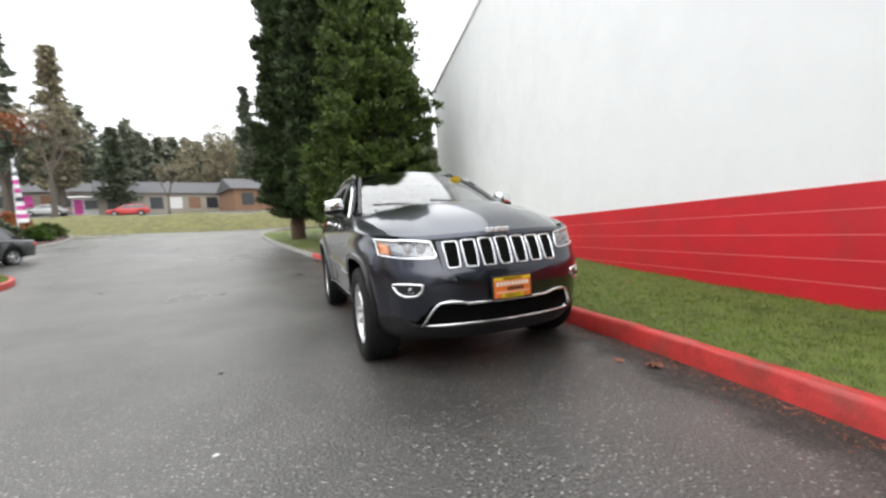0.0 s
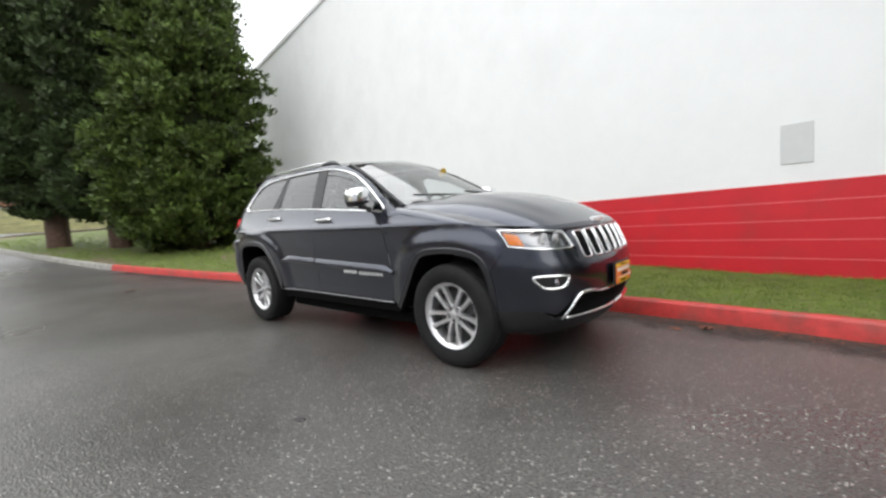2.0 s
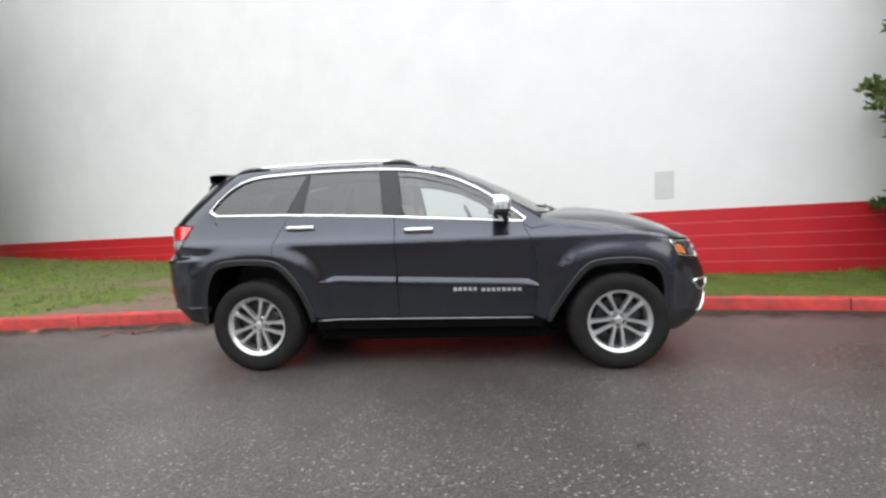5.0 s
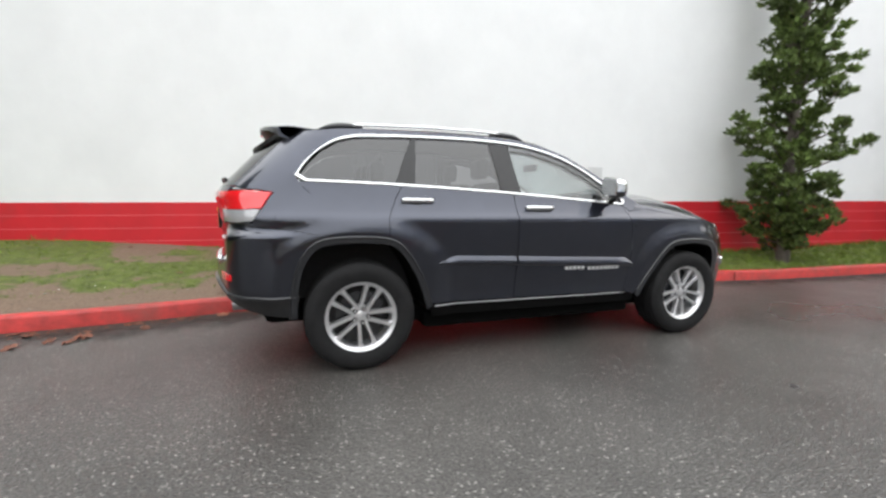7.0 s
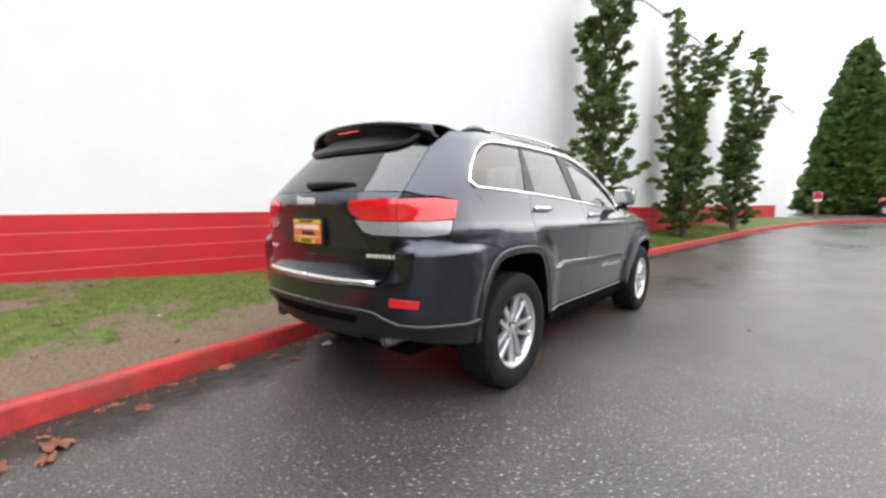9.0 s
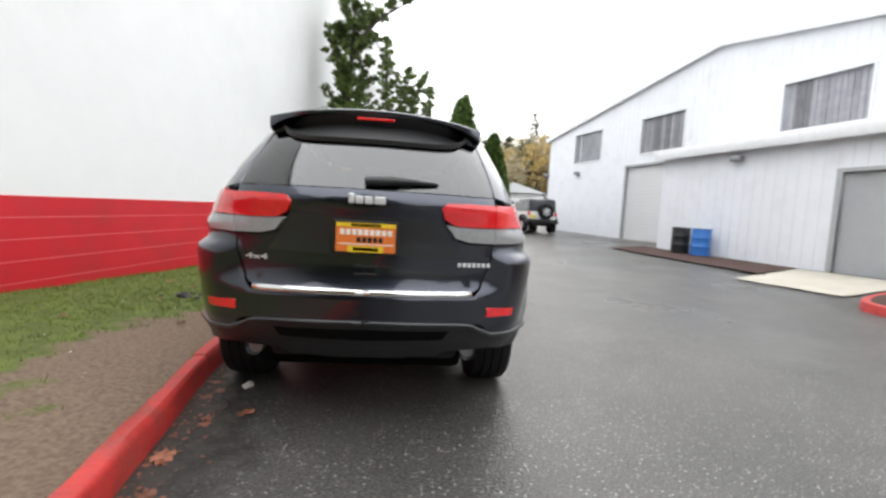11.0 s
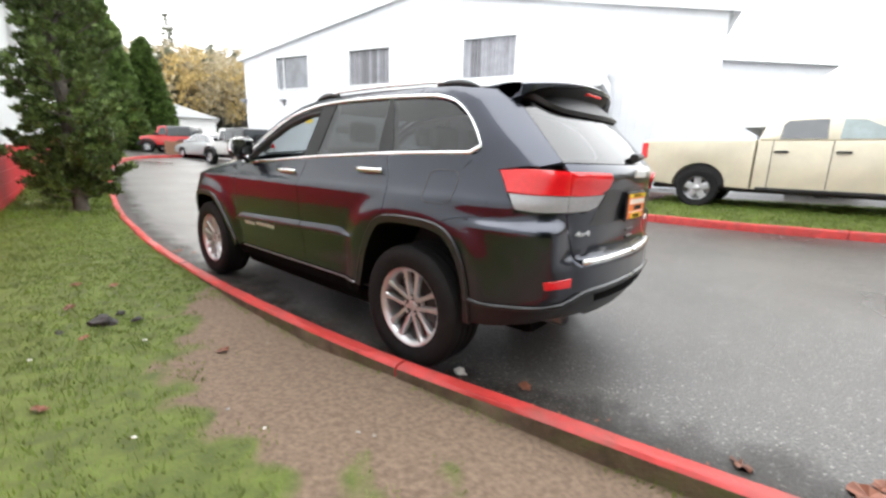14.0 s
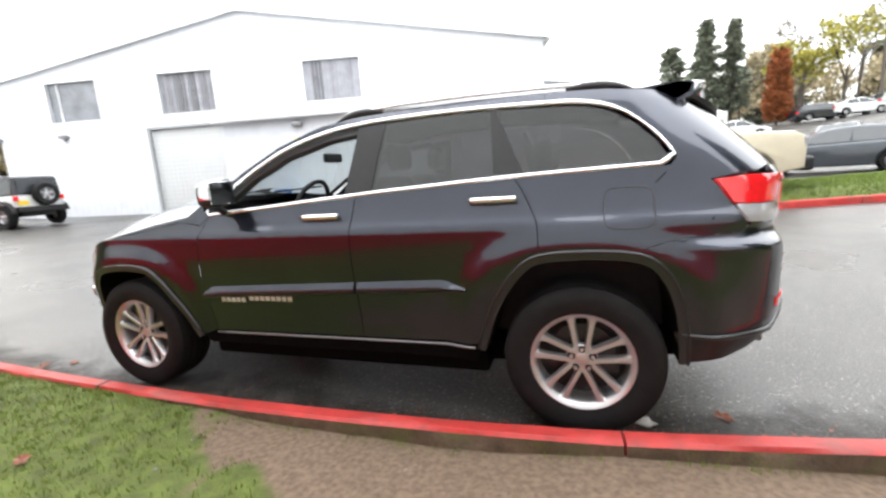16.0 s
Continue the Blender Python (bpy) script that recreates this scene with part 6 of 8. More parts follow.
def build_island():
    table = sorted([(p.y, p.x) for p in ISLAND])

    def sheet(name, y0, y1, wide, material, label, category, soil=None):
        verts, faces, s = [], [], []
        ny, nx = 36, 16
        for j in range(ny + 1):
            y = y0 + (y1 - y0) * j / ny
            xe = lerp_table(table, y) - 0.14
            for i in range(nx + 1):
                x = xe - wide(y) * i / nx
                verts.append((x, y, island_z(x, y) + 0.012 * noise.noise((x * 3, y * 3, 9))))
                s.append(0.0)
        c = nx + 1
        for j in range(ny):
            for i in range(nx):
                faces.append((j * c + i, (j + 1) * c + i, (j + 1) * c + i + 1, j * c + i + 1))
        me = mesh_of(name, verts, faces, material, True)
        at = me.attributes.new("soil", "FLOAT", "POINT")
        at.data.foreach_set("value", s)
        tagged(new(name, me), label, category, kind="structure")

    sheet("mulch_bed", -2.2, 0.35, lambda y: 3.4, M["mulch"], "dark reddish bark mulch bed by the annexe", "ground")
    sheet("island_grass", 0.35, 10.4, lambda y: 2.9, M["verge"], "green grass strip under the parked pickup", "grass")
    rng = random.Random(8)
    verts, faces = [], []
    for _ in range(9000):
        y = rng.uniform(0.35, 10.3)
        xe = lerp_table(table, y) - 0.15
        x = xe - rng.uniform(0, 2.7)
        z = island_z(x, y)
        for _k in range(3):
            a, h = rng.uniform(0, 6.28), rng.uniform(0.03, 0.08)
            i = len(verts)
            px, py = x + rng.gauss(0, 0.03), y + rng.gauss(0, 0.03)
            verts.extend(((px - 0.008 * math.cos(a), py - 0.008 * math.sin(a), z), (px + 0.008 * math.cos(a), py + 0.008 * math.sin(a), z), (px + rng.gauss(0, 0.02), py + rng.gauss(0, 0.02), z + h)))
            faces.append((i, i + 1, i + 2))
    tagged(new("grass", mesh_of("island_grass_blades", verts, faces, M["grass"])), "short green grass under the pickup", "grass", kind="stuff")


build_island()


def build_hvac():
    """Ground-mounted condenser on its pad, beside the annexe."""
    m = Matrix.Translation((-9.75, -1.05, island_z(-9.75, -1.05) - 0.02)) @ Matrix.Rotation(radians(16), 4, "Z") @ Matrix.Diagonal((0.70, 0.70, 1.16, 1))
    u = thing("condenser_unit", "beige louvred air-conditioning unit on a concrete pad", "air conditioner", at=m)
    M["hvac"] = mat("beige_grey_enamel", (0.40, 0.39, 0.35), rough=0.5, vary=0.08)
    part("pad", box_bm((-0.60, -0.60, 0), (0.60, 0.60, 0.10), 0.015), M["concrete"], u)
    # core coloured black so the gaps between louvres look shaded
    part("cabinet", box_bm((-0.40, -0.40, 0.10), (0.40, 0.40, 1.02), 0.03), M["black"], u)
    part("lid", box_bm((-0.47, -0.47, 1.02), (0.47, 0.47, 1.10), 0.03), M["hvac"], u)
    for x in (-0.45, 0.40):
        for y in (-0.45, 0.40):
            part("corner_post", box_bm((x, y, 0.10), (x + 0.05, y + 0.05, 1.02), 0.008), M["hvac"], u)
    for k in range(8):
        a = -0.38 + k * 0.100
        part("louvre", box_bm((0.410, a, 0.14), (0.440, a + 0.048, 0.99), 0.008), M["hvac"], u)
        part("louvre", box_bm((a, 0.410, 0.14), (a + 0.048, 0.440, 0.99), 0.008), M["hvac"], u)


build_hvac()


# ---- further buildings ----
def simple_building(name, label, m, size, wall, roof, rise, overhang=0.4, doors=(), windows=()):
    top = thing(name, label, "building", at=m)
    w, d, h = size
    part("wall", box_bm((-w / 2, -d / 2, -1.0), (w / 2, d / 2, h)), wall, top)
    bm = bmesh.new()
    o = overhang
    v = [bm.verts.new(p) for p in ((-w / 2 - o, -d / 2 - o, h), (w / 2 + o, -d / 2 - o, h), (w / 2 + o, d / 2 + o, h), (-w / 2 - o, d / 2 + o, h), (-w / 2 - o, 0, h + rise), (w / 2 + o, 0, h + rise))]
    for f in ((0, 1, 5, 4), (2, 3, 4, 5), (0, 4, 3), (1, 2, 5), (0, 3, 2, 1)):
        bm.faces.new([v[i] for i in f])
    part("roof", bm, roof, top)
    for x0, x1, z0, z1, mt in windows:
        wn_ = part("window", box_bm((x0, -d / 2 - 0.04, z0), (x1, -d / 2 + 0.02, z1)), mt, top)
    return top


M["shingle"] = mat("grey_shingle_roof", (0.085, 0.085, 0.09), rough=0.8, vary=0.25, scale=5, bump=0.4, bump_scale=14)
M["cream_wall"] = mat("cream_house_wall", (0.30, 0.27, 0.225), rough=0.7, vary=0.1)
M["white_wall"] = mat("white_house_wall", (0.66, 0.66, 0.65), rough=0.7, vary=0.06)
M["pink_wall"] = mat("magenta_wall", (0.55, 0.06, 0.30), rough=0.6, vary=0.1)
M["brown_wall"] = mat("brown_timber_wall", (0.22, 0.12, 0.07), rough=0.7, vary=0.15)
M["dark_pane"] = mat("dark_pane", (0.03, 0.034, 0.04), rough=0.15, vary=0.2)
g = ground_z
for (x, y, turn, w, walls, rf) in ((-38.5, 84.0, 14, 22, M["cream_wall"], 1.9), (-19.0, 77.5, 20, 19, M["cream_wall"], 2.3), (-2.5, 71.0, 20, 15, M["brown_wall"], 2.0), (15, 66, 24, 22, M["cream_wall"], 2.0)):
    wins = []
    k = -w / 2 + 1.0
    kinds = [M["dark_pane"], M["cream_wall"], M["dark_pane"], M["pink_wall"] if x < -30 else M["white_wall"], M["brown_wall"], M["dark_pane"]]
    i = 0
    while k < w / 2 - 1.8:
        wins.append((k, k + 1.7, 0.5, 2.3, kinds[i % len(kinds)]))
        k += 2.6
        i += 1
    simple_building("row_house", "low single-storey shop row with a grey shingle roof", Matrix.Translation((x, y, g(x, y) - 0.1)) @ Matrix.Rotation(radians(turn), 4, "Z"), (w, 9, 2.9), walls, M["shingle"], rf, windows=wins)
simple_building("pink_kiosk", "magenta and white kiosk front in the shop row", Matrix.Translation((-27.0, 73.5, g(-27, 73) - 0.1)) @ Matrix.Rotation(radians(18), 4, "Z"), (7, 4, 2.6), M["white_wall"], M["white_wall"], 0.4,
                windows=[(-3.3, -2.3, 0.2, 2.3, M["pink_wall"]), (-2.1, -0.6, 0.9, 2.2, M["dark_pane"]), (-0.4, 0.4, 0.2, 2.3, M["pink_wall"]), (0.7, 2.0, 0.9, 2.2, M["dark_pane"]), (2.3, 3.3, 0.2, 2.3, M["pink_wall"])])
simple_building("far_shed", "white gabled shed at the far end of the yard", Matrix.Translation((-14.5, -50, 0.9)) @ Matrix.Rotation(radians(70), 4, "Z"), (8, 7, 3.6), M["white_wall"], M["roof_metal"], 1.2)
simple_building("rear_warehouse", "pale grey warehouse behind the workshop", Matrix.Translation((-46, 0.0, 1.5)) @ Matrix.Rotation(radians(-45), 4, "Z"), (26, 14, 6.8), M["siding"], M["roof_metal"], 0.6, windows=[(-9, -4, 0.8, 1.9, M["dark_pane"]), (-2, 3, 0.8, 1.9, M["dark_pane"])])


def build_tent(x, y, s, h):
    t = thing("event_tent", "white peaked canopy tent", "tent", at=Matrix.Translation((x, y, g(x, y))))
    M["canvas"] = M.get("canvas") or mat("white_canvas", (0.80, 0.80, 0.79), rough=0.7, vary=0.03)
    n = 12
    rows = []
    for i in range(n + 1):
        u = i / n
        r = s * (1 - u) ** 1.0 + 0.02
        z = 2.3 + (h - 2.3) * (u ** 1.25)
        row = []
        for k in range(25):
            a = 2 * math.pi * k / 24
            c, q = math.cos(a), math.sin(a)
            m = max(abs(c), abs(q))
            row.append(Vector((r * c / m, r * q / m, z)))
        rows.append(row)
    part("canopy", grid_mesh("canopy", rows, M["canvas"]), None, t)
    rows = [[Vector((x_ * s / 1.0, y_ * s, z)) for x_, y_ in ((-1, -1), (1, -1), (1, 1), (-1, 1), (-1, -1))] for z in (2.05, 2.18, 2.31)]
    part("valance", grid_mesh("valance", rows, M["canvas"], False), None, t)
    for sx in (-1, 1):
        for sy in (-1, 1):
            part("pole", box_bm((sx * s - 0.05, sy * s - 0.05, 0), (sx * s + 0.05, sy * s + 0.05, 2.32)), M["trim_white"], t)


build_tent(-16.8, 3.7, 2.5, 4.5)

# ---- trees ----
def leaf_mesh(name, centres, radii, dirs, per, leaf, material, seed, up=0.35, flat=0.45):
    """Many small pointed sprays gathered in clumps. dirs: the way each clump grows."""
    rng = np.random.default_rng(seed)
    c = np.repeat(np.asarray(centres, float), per, axis=0)
    r = np.repeat(np.asarray(radii, float), per)
    d = np.repeat(np.asarray(dirs, float), per, axis=0)
    n = len(c)
    off = rng.normal(size=(n, 3))
    off /= np.linalg.norm(off, axis=1)[:, None] + 1e-9
    off *= (rng.random(n) ** 0.5 * r)[:, None]
    off[:, 2] *= 0.6
    grow = d * 0.9 + off / (r[:, None] + 1e-9) * 0.8 + rng.normal(size=(n, 3)) * flat
    grow[:, 2] += up
    grow /= np.linalg.norm(grow, axis=1)[:, None] + 1e-9
    side = np.cross(grow, rng.normal(size=(n, 3)))
    side /= np.linalg.norm(side, axis=1)[:, None] + 1e-9
    ln = leaf * (0.6 + 0.8 * rng.random(n))
    base = c + off
    w = ln * (0.26 + 0.14 * rng.random(n))
    a = base - side * w[:, None]
    b = base + side * w[:, None]
    t = base + grow * ln[:, None]
    verts = np.empty((n * 3, 3), np.float32)
    verts[0::3], verts[1::3], verts[2::3] = a, b, t
    me = bpy.data.meshes.new(name)
    me.vertices.add(n * 3)
    me.vertices.foreach_set("co", verts.ravel())
    me.loops.add(n * 3)
    me.loops.foreach_set("vertex_index", np.arange(n * 3, dtype=np.int32))
    me.polygons.add(n)
    me.polygons.foreach_set("loop_start", np.arange(0, n * 3, 3, dtype=np.int32))
    me.materials.append(material)
    me.update()
    me.validate()
    return me


def trunk_mesh(name, paths, material, seg=9):
    """Tapered limbs: each a list of (point, radius)."""
    verts, faces = [], []
    for path in paths:
        o = len(verts)
        for i, (p, r) in enumerate(path):
            p = Vector(p)
            q = Vector(path[min(i + 1, len(path) - 1)][0]) - Vector(path[max(i - 1, 0)][0])
            q.normalize()
            a = q.orthogonal().normalized()
            b = q.cross(a)
            for k in range(seg):
                t = 2 * math.pi * k / seg
                rr = r * (1 + 0.12 * math.sin(3 * t + i))
                verts.append(p + a * rr * math.cos(t) + b * rr * math.sin(t))
        for i in range(len(path) - 1):
            for k in range(seg):
                k2 = (k + 1) % seg
                faces.append((o + i * seg + k, o + i * seg + k2, o + (i + 1) * seg + k2, o + (i + 1) * seg + k))
    return mesh_of(name, verts, faces, material, True)


def column_tree(name, label, x, y, z, height, radius, start, seed, material, clumps=1500, per=22, leaf=0.26, power=0.5, trunk=0.4, bark=None, wob=0.18, core=True, group="", csize=1.0, tuft=False):
    """A dense upright conifer: a tapering crown of overlapping clumps round a trunk."""
    t = thing(name, label, "tree", group=group, at=Matrix.Translation((x, y, z)))
    rng = random.Random(seed)
    part("trunk", trunk_mesh("trunk", [[((0, 0, -0.3), trunk * 1.25), ((0, 0, 0.15), trunk), ((0.03, 0.02, height * 0.3), trunk * 0.7), ((0, 0, height * 0.8), trunk * 0.2), ((0, 0, height * 0.97), 0.03)]]
                             + [[((0, 0, start + 0.1 * k), trunk * 0.25), ((math.cos(k * 2.4) * radius * 0.6, math.sin(k * 2.4) * radius * 0.6, start + 0.1 * k + 0.1), 0.03)] for k in range(10)], bark or M["bark"]), None, t, "reddish-brown trunk")

    def prof(h):
        u = (h - start) / (height - start)
        low = min(1.0, 0.55 + (h - start) / 1.6) if start > 0.2 else min(1.0, 0.75 + (h - start) / 1.2)
        return radius * max(0.03, 1 - u) ** power * low

    cs, rs, ds = [], [], []
    for k in range(clumps):
        u = rng.random()
        h = start + (height - start) * (1 - (1 - u) ** 0.62)
        a = rng.uniform(0, 6.283)
        lump = 1 + wob * noise.noise((math.cos(a) * 1.6 + seed, math.sin(a) * 1.6, h * 0.75)) + wob * 0.7 * noise.noise((math.cos(a) * 4, math.sin(a) * 4 + seed, h * 2.1))
        r = prof(h) * lump * rng.uniform(0.80, 1.03)
        if tuft:                           # every spray ends in a rounded tuft, with two smaller ones behind it
            for f, g in ((1.0, 1.0), (0.86, 0.9), (0.74, 0.8)):
                b = a + rng.uniform(-0.10, 0.10)
                cs.append((r * f * math.cos(b), r * f * math.sin(b), h - (1 - f) * r * 0.45))
                rs.append(rng.uniform(0.20, 0.36) * csize * g)
                ds.append((math.cos(a) * 0.45, math.sin(a) * 0.45, 0.35))
            continue
        cs.append((r * math.cos(a), r * math.sin(a), h + rng.uniform(-0.1, 0.1)))
        rs.append(rng.uniform(0.16, 0.34) * csize)
        ds.append((math.cos(a) * 0.9, math.sin(a) * 0.9, 0.45))
    crown = part("crown", leaf_mesh("crown", cs, rs, ds, per, leaf, material, seed), None, t)
    # near-black shell fills the crown, so gaps between clumps read as shade
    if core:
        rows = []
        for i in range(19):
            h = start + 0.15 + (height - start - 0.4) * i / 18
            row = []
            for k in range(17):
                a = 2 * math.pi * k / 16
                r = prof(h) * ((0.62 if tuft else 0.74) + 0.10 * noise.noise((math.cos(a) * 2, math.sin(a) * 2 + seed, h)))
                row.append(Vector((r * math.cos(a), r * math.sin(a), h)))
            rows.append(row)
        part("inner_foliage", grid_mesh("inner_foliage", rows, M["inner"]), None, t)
    return t


M["dark_cedar"] = foliage("dark_cedar_foliage", (0.036, 0.056, 0.018))
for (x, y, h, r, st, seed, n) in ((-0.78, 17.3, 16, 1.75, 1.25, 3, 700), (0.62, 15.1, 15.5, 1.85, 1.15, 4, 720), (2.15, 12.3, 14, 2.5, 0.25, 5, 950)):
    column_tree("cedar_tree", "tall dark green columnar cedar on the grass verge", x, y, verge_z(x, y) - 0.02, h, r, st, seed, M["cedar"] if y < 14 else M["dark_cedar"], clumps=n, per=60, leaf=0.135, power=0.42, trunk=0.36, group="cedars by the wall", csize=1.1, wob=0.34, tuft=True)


def juniper(x, y, z, height, radius, seed, leaders):
    """An irregular upswept conifer with ragged tips; each leader is a bent stem."""
    t = thing("juniper_tree", "ragged upswept green juniper close to the wall", "tree", group="junipers along the wall", at=Matrix.Translation((x, y, z)))
    rng = random.Random(seed)
    stems, cs, rs, ds = [], [], [], []
    for (dx, dy, top, h0, rad) in leaders:
        path = []
        n = 12
        for i in range(n + 1):
            u = i / n
            hh = h0 + (top - h0) * u
            path.append(((dx * u ** 1.4 + 0.08 * math.sin(5 * u + seed), dy * u ** 1.4 + 0.08 * math.cos(4 * u + seed), hh), max(0.015, 0.11 * (1 - u) ** 0.8 * (1.0 if h0 < 0.2 else 0.6))))
        stems.append(path)
        k = 0
        hh = max(0.16, h0)
        while hh < top - 0.05:
            u = (hh - h0) / (top - h0)
            i = min(n - 1, int(u * n))
            p = Vector(path[i][0]).lerp(Vector(path[i + 1][0]), u * n - i)
            a = k * 2.39996 + rng.uniform(-0.4, 0.4)
            full = rad * (1 - u) ** 0.6 * (0.50 + 0.70 * rng.random()) * min(1.0, 0.62 + hh / 1.6)
            out = Vector((math.cos(a) * 0.84, math.sin(a), 0))
            lift = 0.35 + 0.6 * u
            q = p + out * full + Vector((0, 0, full * lift))
            stems.append([((p.x, p.y, p.z), 0.02), ((q.x, q.y, q.z), 0.006)])
            m = max(2, int(full / 0.13))
            for s in range(m):
                f = 0.25 + 0.75 * (s + 1) / m
                c = p.lerp(q, f)
                c.z += 0.10 * f * f
                cs.append((c.x + rng.gauss(0, 0.05), c.y + rng.gauss(0, 0.05), c.z + rng.gauss(0, 0.05)))
                rs.append(rng.uniform(0.07, 0.15))
                ds.append((out.x * 0.5, out.y * 0.5, 0.6))
            hh += 0.046 + 0.060 * u
            k += 1
    part("trunk", trunk_mesh("trunk", stems, M["bark_grey"], 6), None, t)
    part("crown", leaf_mesh("crown", cs, rs, ds, 84, 0.070, M["juniper"], seed, up=0.35, flat=0.4), None, t)


juniper(1.30, -6.2, verge_z(1.30, -6.2) - 0.02, 7.6, 0.95, 11, [(-0.15, -0.2, 7.6, 0.0, 1.0), (-1.65, 0.30, 6.15, 4.75, 0.48), (0.35, 0.4, 5.2, 3.0, 0.42), (-0.35, 0.1, 1.15, 0.25, 0.28)])
juniper(0.32, -10.9, verge_z(0.32, -10.9) - 0.02, 6.8, 0.95, 12, [(0.5, 0.5, 6.6, 0.0, 0.95), (-0.35, -0.3, 6.0, 1.6, 0.6), (-0.9, -0.7, 5.9, 2.0, 0.5)])
juniper(-0.62, -15.0, verge_z(-0.62, -15.0) - 0.02, 6.4, 0.95, 13, [(-0.3, 0.0, 6.3, 0.0, 0.98), (-0.9, 0.1, 4.6, 1.8, 0.5), (0.4, 0.3, 5.6, 1.8, 0.5)])

for (x, y, h, r, seed) in ((-5.1, -35.6, 11.2, 2.8, 21), (-8.9, -39.2, 8.5, 2.1, 22)):
    column_tree("arborvitae_tree", "dense green conical arborvitae at the end of the yard", x, y, ground_z(x, y), h, r, 0.05, seed, M["hedge"], clumps=1700, per=26, leaf=0.24, power=0.68, trunk=0.2, group="arborvitae row", wob=0.10)


def far_wood(name, label, spots, material, seed, kind="fir"):
    """A distant stand of trees in one mesh."""
    rng = random.Random(seed)
    cs, rs, ds = [], [], []
    stems = []
    for (x, y, h, r) in spots:
        z0 = ground_z(x, y) - 0.5
        if kind == "fir":
            k = 0
            hh = h * 0.12
            while hh < h:
                u = hh / h
                m = max(3, int(7 * (1 - u)) + 2)
                for i in range(m):
                    a = rng.uniform(0, 6.28)
                    rr = r * (1 - u) ** 0.85 * rng.uniform(0.35, 1.0)
                    cs.append((x + rr * math.cos(a), y + rr * math.sin(a), z0 + hh - 0.25 * rr))
                    rs.append(0.10 * r + 0.25)
                    ds.append((math.cos(a), math.sin(a), -0.25))
                hh += h * 0.026
        else:
            for i in range(90):
                a, b = rng.uniform(0, 6.28), rng.uniform(-0.9, 1)
                q = rng.random() ** 0.4
                s = math.sqrt(max(0, 1 - b * b))
                cs.append((x + r * q * s * math.cos(a), y + r * q * s * math.sin(a), z0 + h * 0.60 + h * 0.40 * b * q))
                rs.append(r * 0.30)
                ds.append((0.3 * math.cos(a), 0.3 * math.sin(a), 0.8))
        stems.append([((x, y, z0), 0.022 * h * 0.6), ((x, y, z0 + h * 0.8), 0.05)])
    per = 9 if kind == "fir" else 18
    ob = new(name, leaf_mesh(name, cs, rs, ds, per, 0.9 if kind == "fir" else 0.5, material, seed, up=0.1 if kind == "fir" else 0.5))
    tagged(ob, label, "trees", kind="stuff")
    ob = new(name + "_trunks", trunk_mesh(name + "_trunks", stems, M["bark_grey"], 5))
    tagged(ob, "thin grey trunks of " + label, "trees", kind="stuff")


# paler foliage colours with the haze of distance mixed in
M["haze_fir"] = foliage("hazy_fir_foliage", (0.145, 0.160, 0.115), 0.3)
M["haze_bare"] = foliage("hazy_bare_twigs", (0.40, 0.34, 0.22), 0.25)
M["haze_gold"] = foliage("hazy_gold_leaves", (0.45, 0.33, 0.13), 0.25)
rng = random.Random(77)
firs, bare, gold, brown = [], [], [], []
for i in range(330):                       # behind the shop row
    x = rng.uniform(-120, 45)
    y = rng.uniform(98, 140)
    (firs if rng.random() < 0.62 else brown).append((x, y, rng.uniform(14, 22), rng.uniform(3.6, 5.5)))
for i in range(190):                       # wooded hill beyond the yard
    a = rng.uniform(-2.25, -1.70)
    d = rng.uniform(95, 165)
    x, y = d * math.cos(a), d * math.sin(a)
    h = rng.uniform(14, 19) + (d - 95) * 0.20
    k = rng.random()
    (firs if k < 0.24 else bare if k < 0.76 else gold).append((x, y, h, rng.uniform(3.5, 5.5)))
for (x, y, h, r) in ((-46, -150, 38, 5), (-60, -138, 27, 5), (-66, -140, 26, 4.5), (-20, -95, 14, 4)):
    firs.append((x, y, h, r))
for i in range(26):                        # side road beyond the tents
    x, y = rng.uniform(-95, -58), rng.uniform(2, 60)
    (bare if rng.random() < 0.6 else firs).append((x, y, rng.uniform(7, 12), rng.uniform(2.2, 3.5)))
for i in range(40):                        # all round, behind the camera's start and the long wall
    a = rng.uniform(0.1, 1.2)
    d = rng.uniform(120, 170)
    (firs if rng.random() < 0.6 else bare).append((d * math.cos(a), d * math.sin(a), rng.uniform(12, 20), 4))
    a = rng.uniform(-1.4, -0.3)
    (firs if rng.random() < 0.6 else bare).append((d * math.cos(a), d * math.sin(a), rng.uniform(12, 20), 4))
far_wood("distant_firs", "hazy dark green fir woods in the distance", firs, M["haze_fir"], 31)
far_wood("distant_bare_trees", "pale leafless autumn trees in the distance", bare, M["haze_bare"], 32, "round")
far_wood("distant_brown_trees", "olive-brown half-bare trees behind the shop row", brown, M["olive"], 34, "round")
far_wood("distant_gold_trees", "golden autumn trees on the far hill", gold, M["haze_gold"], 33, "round")


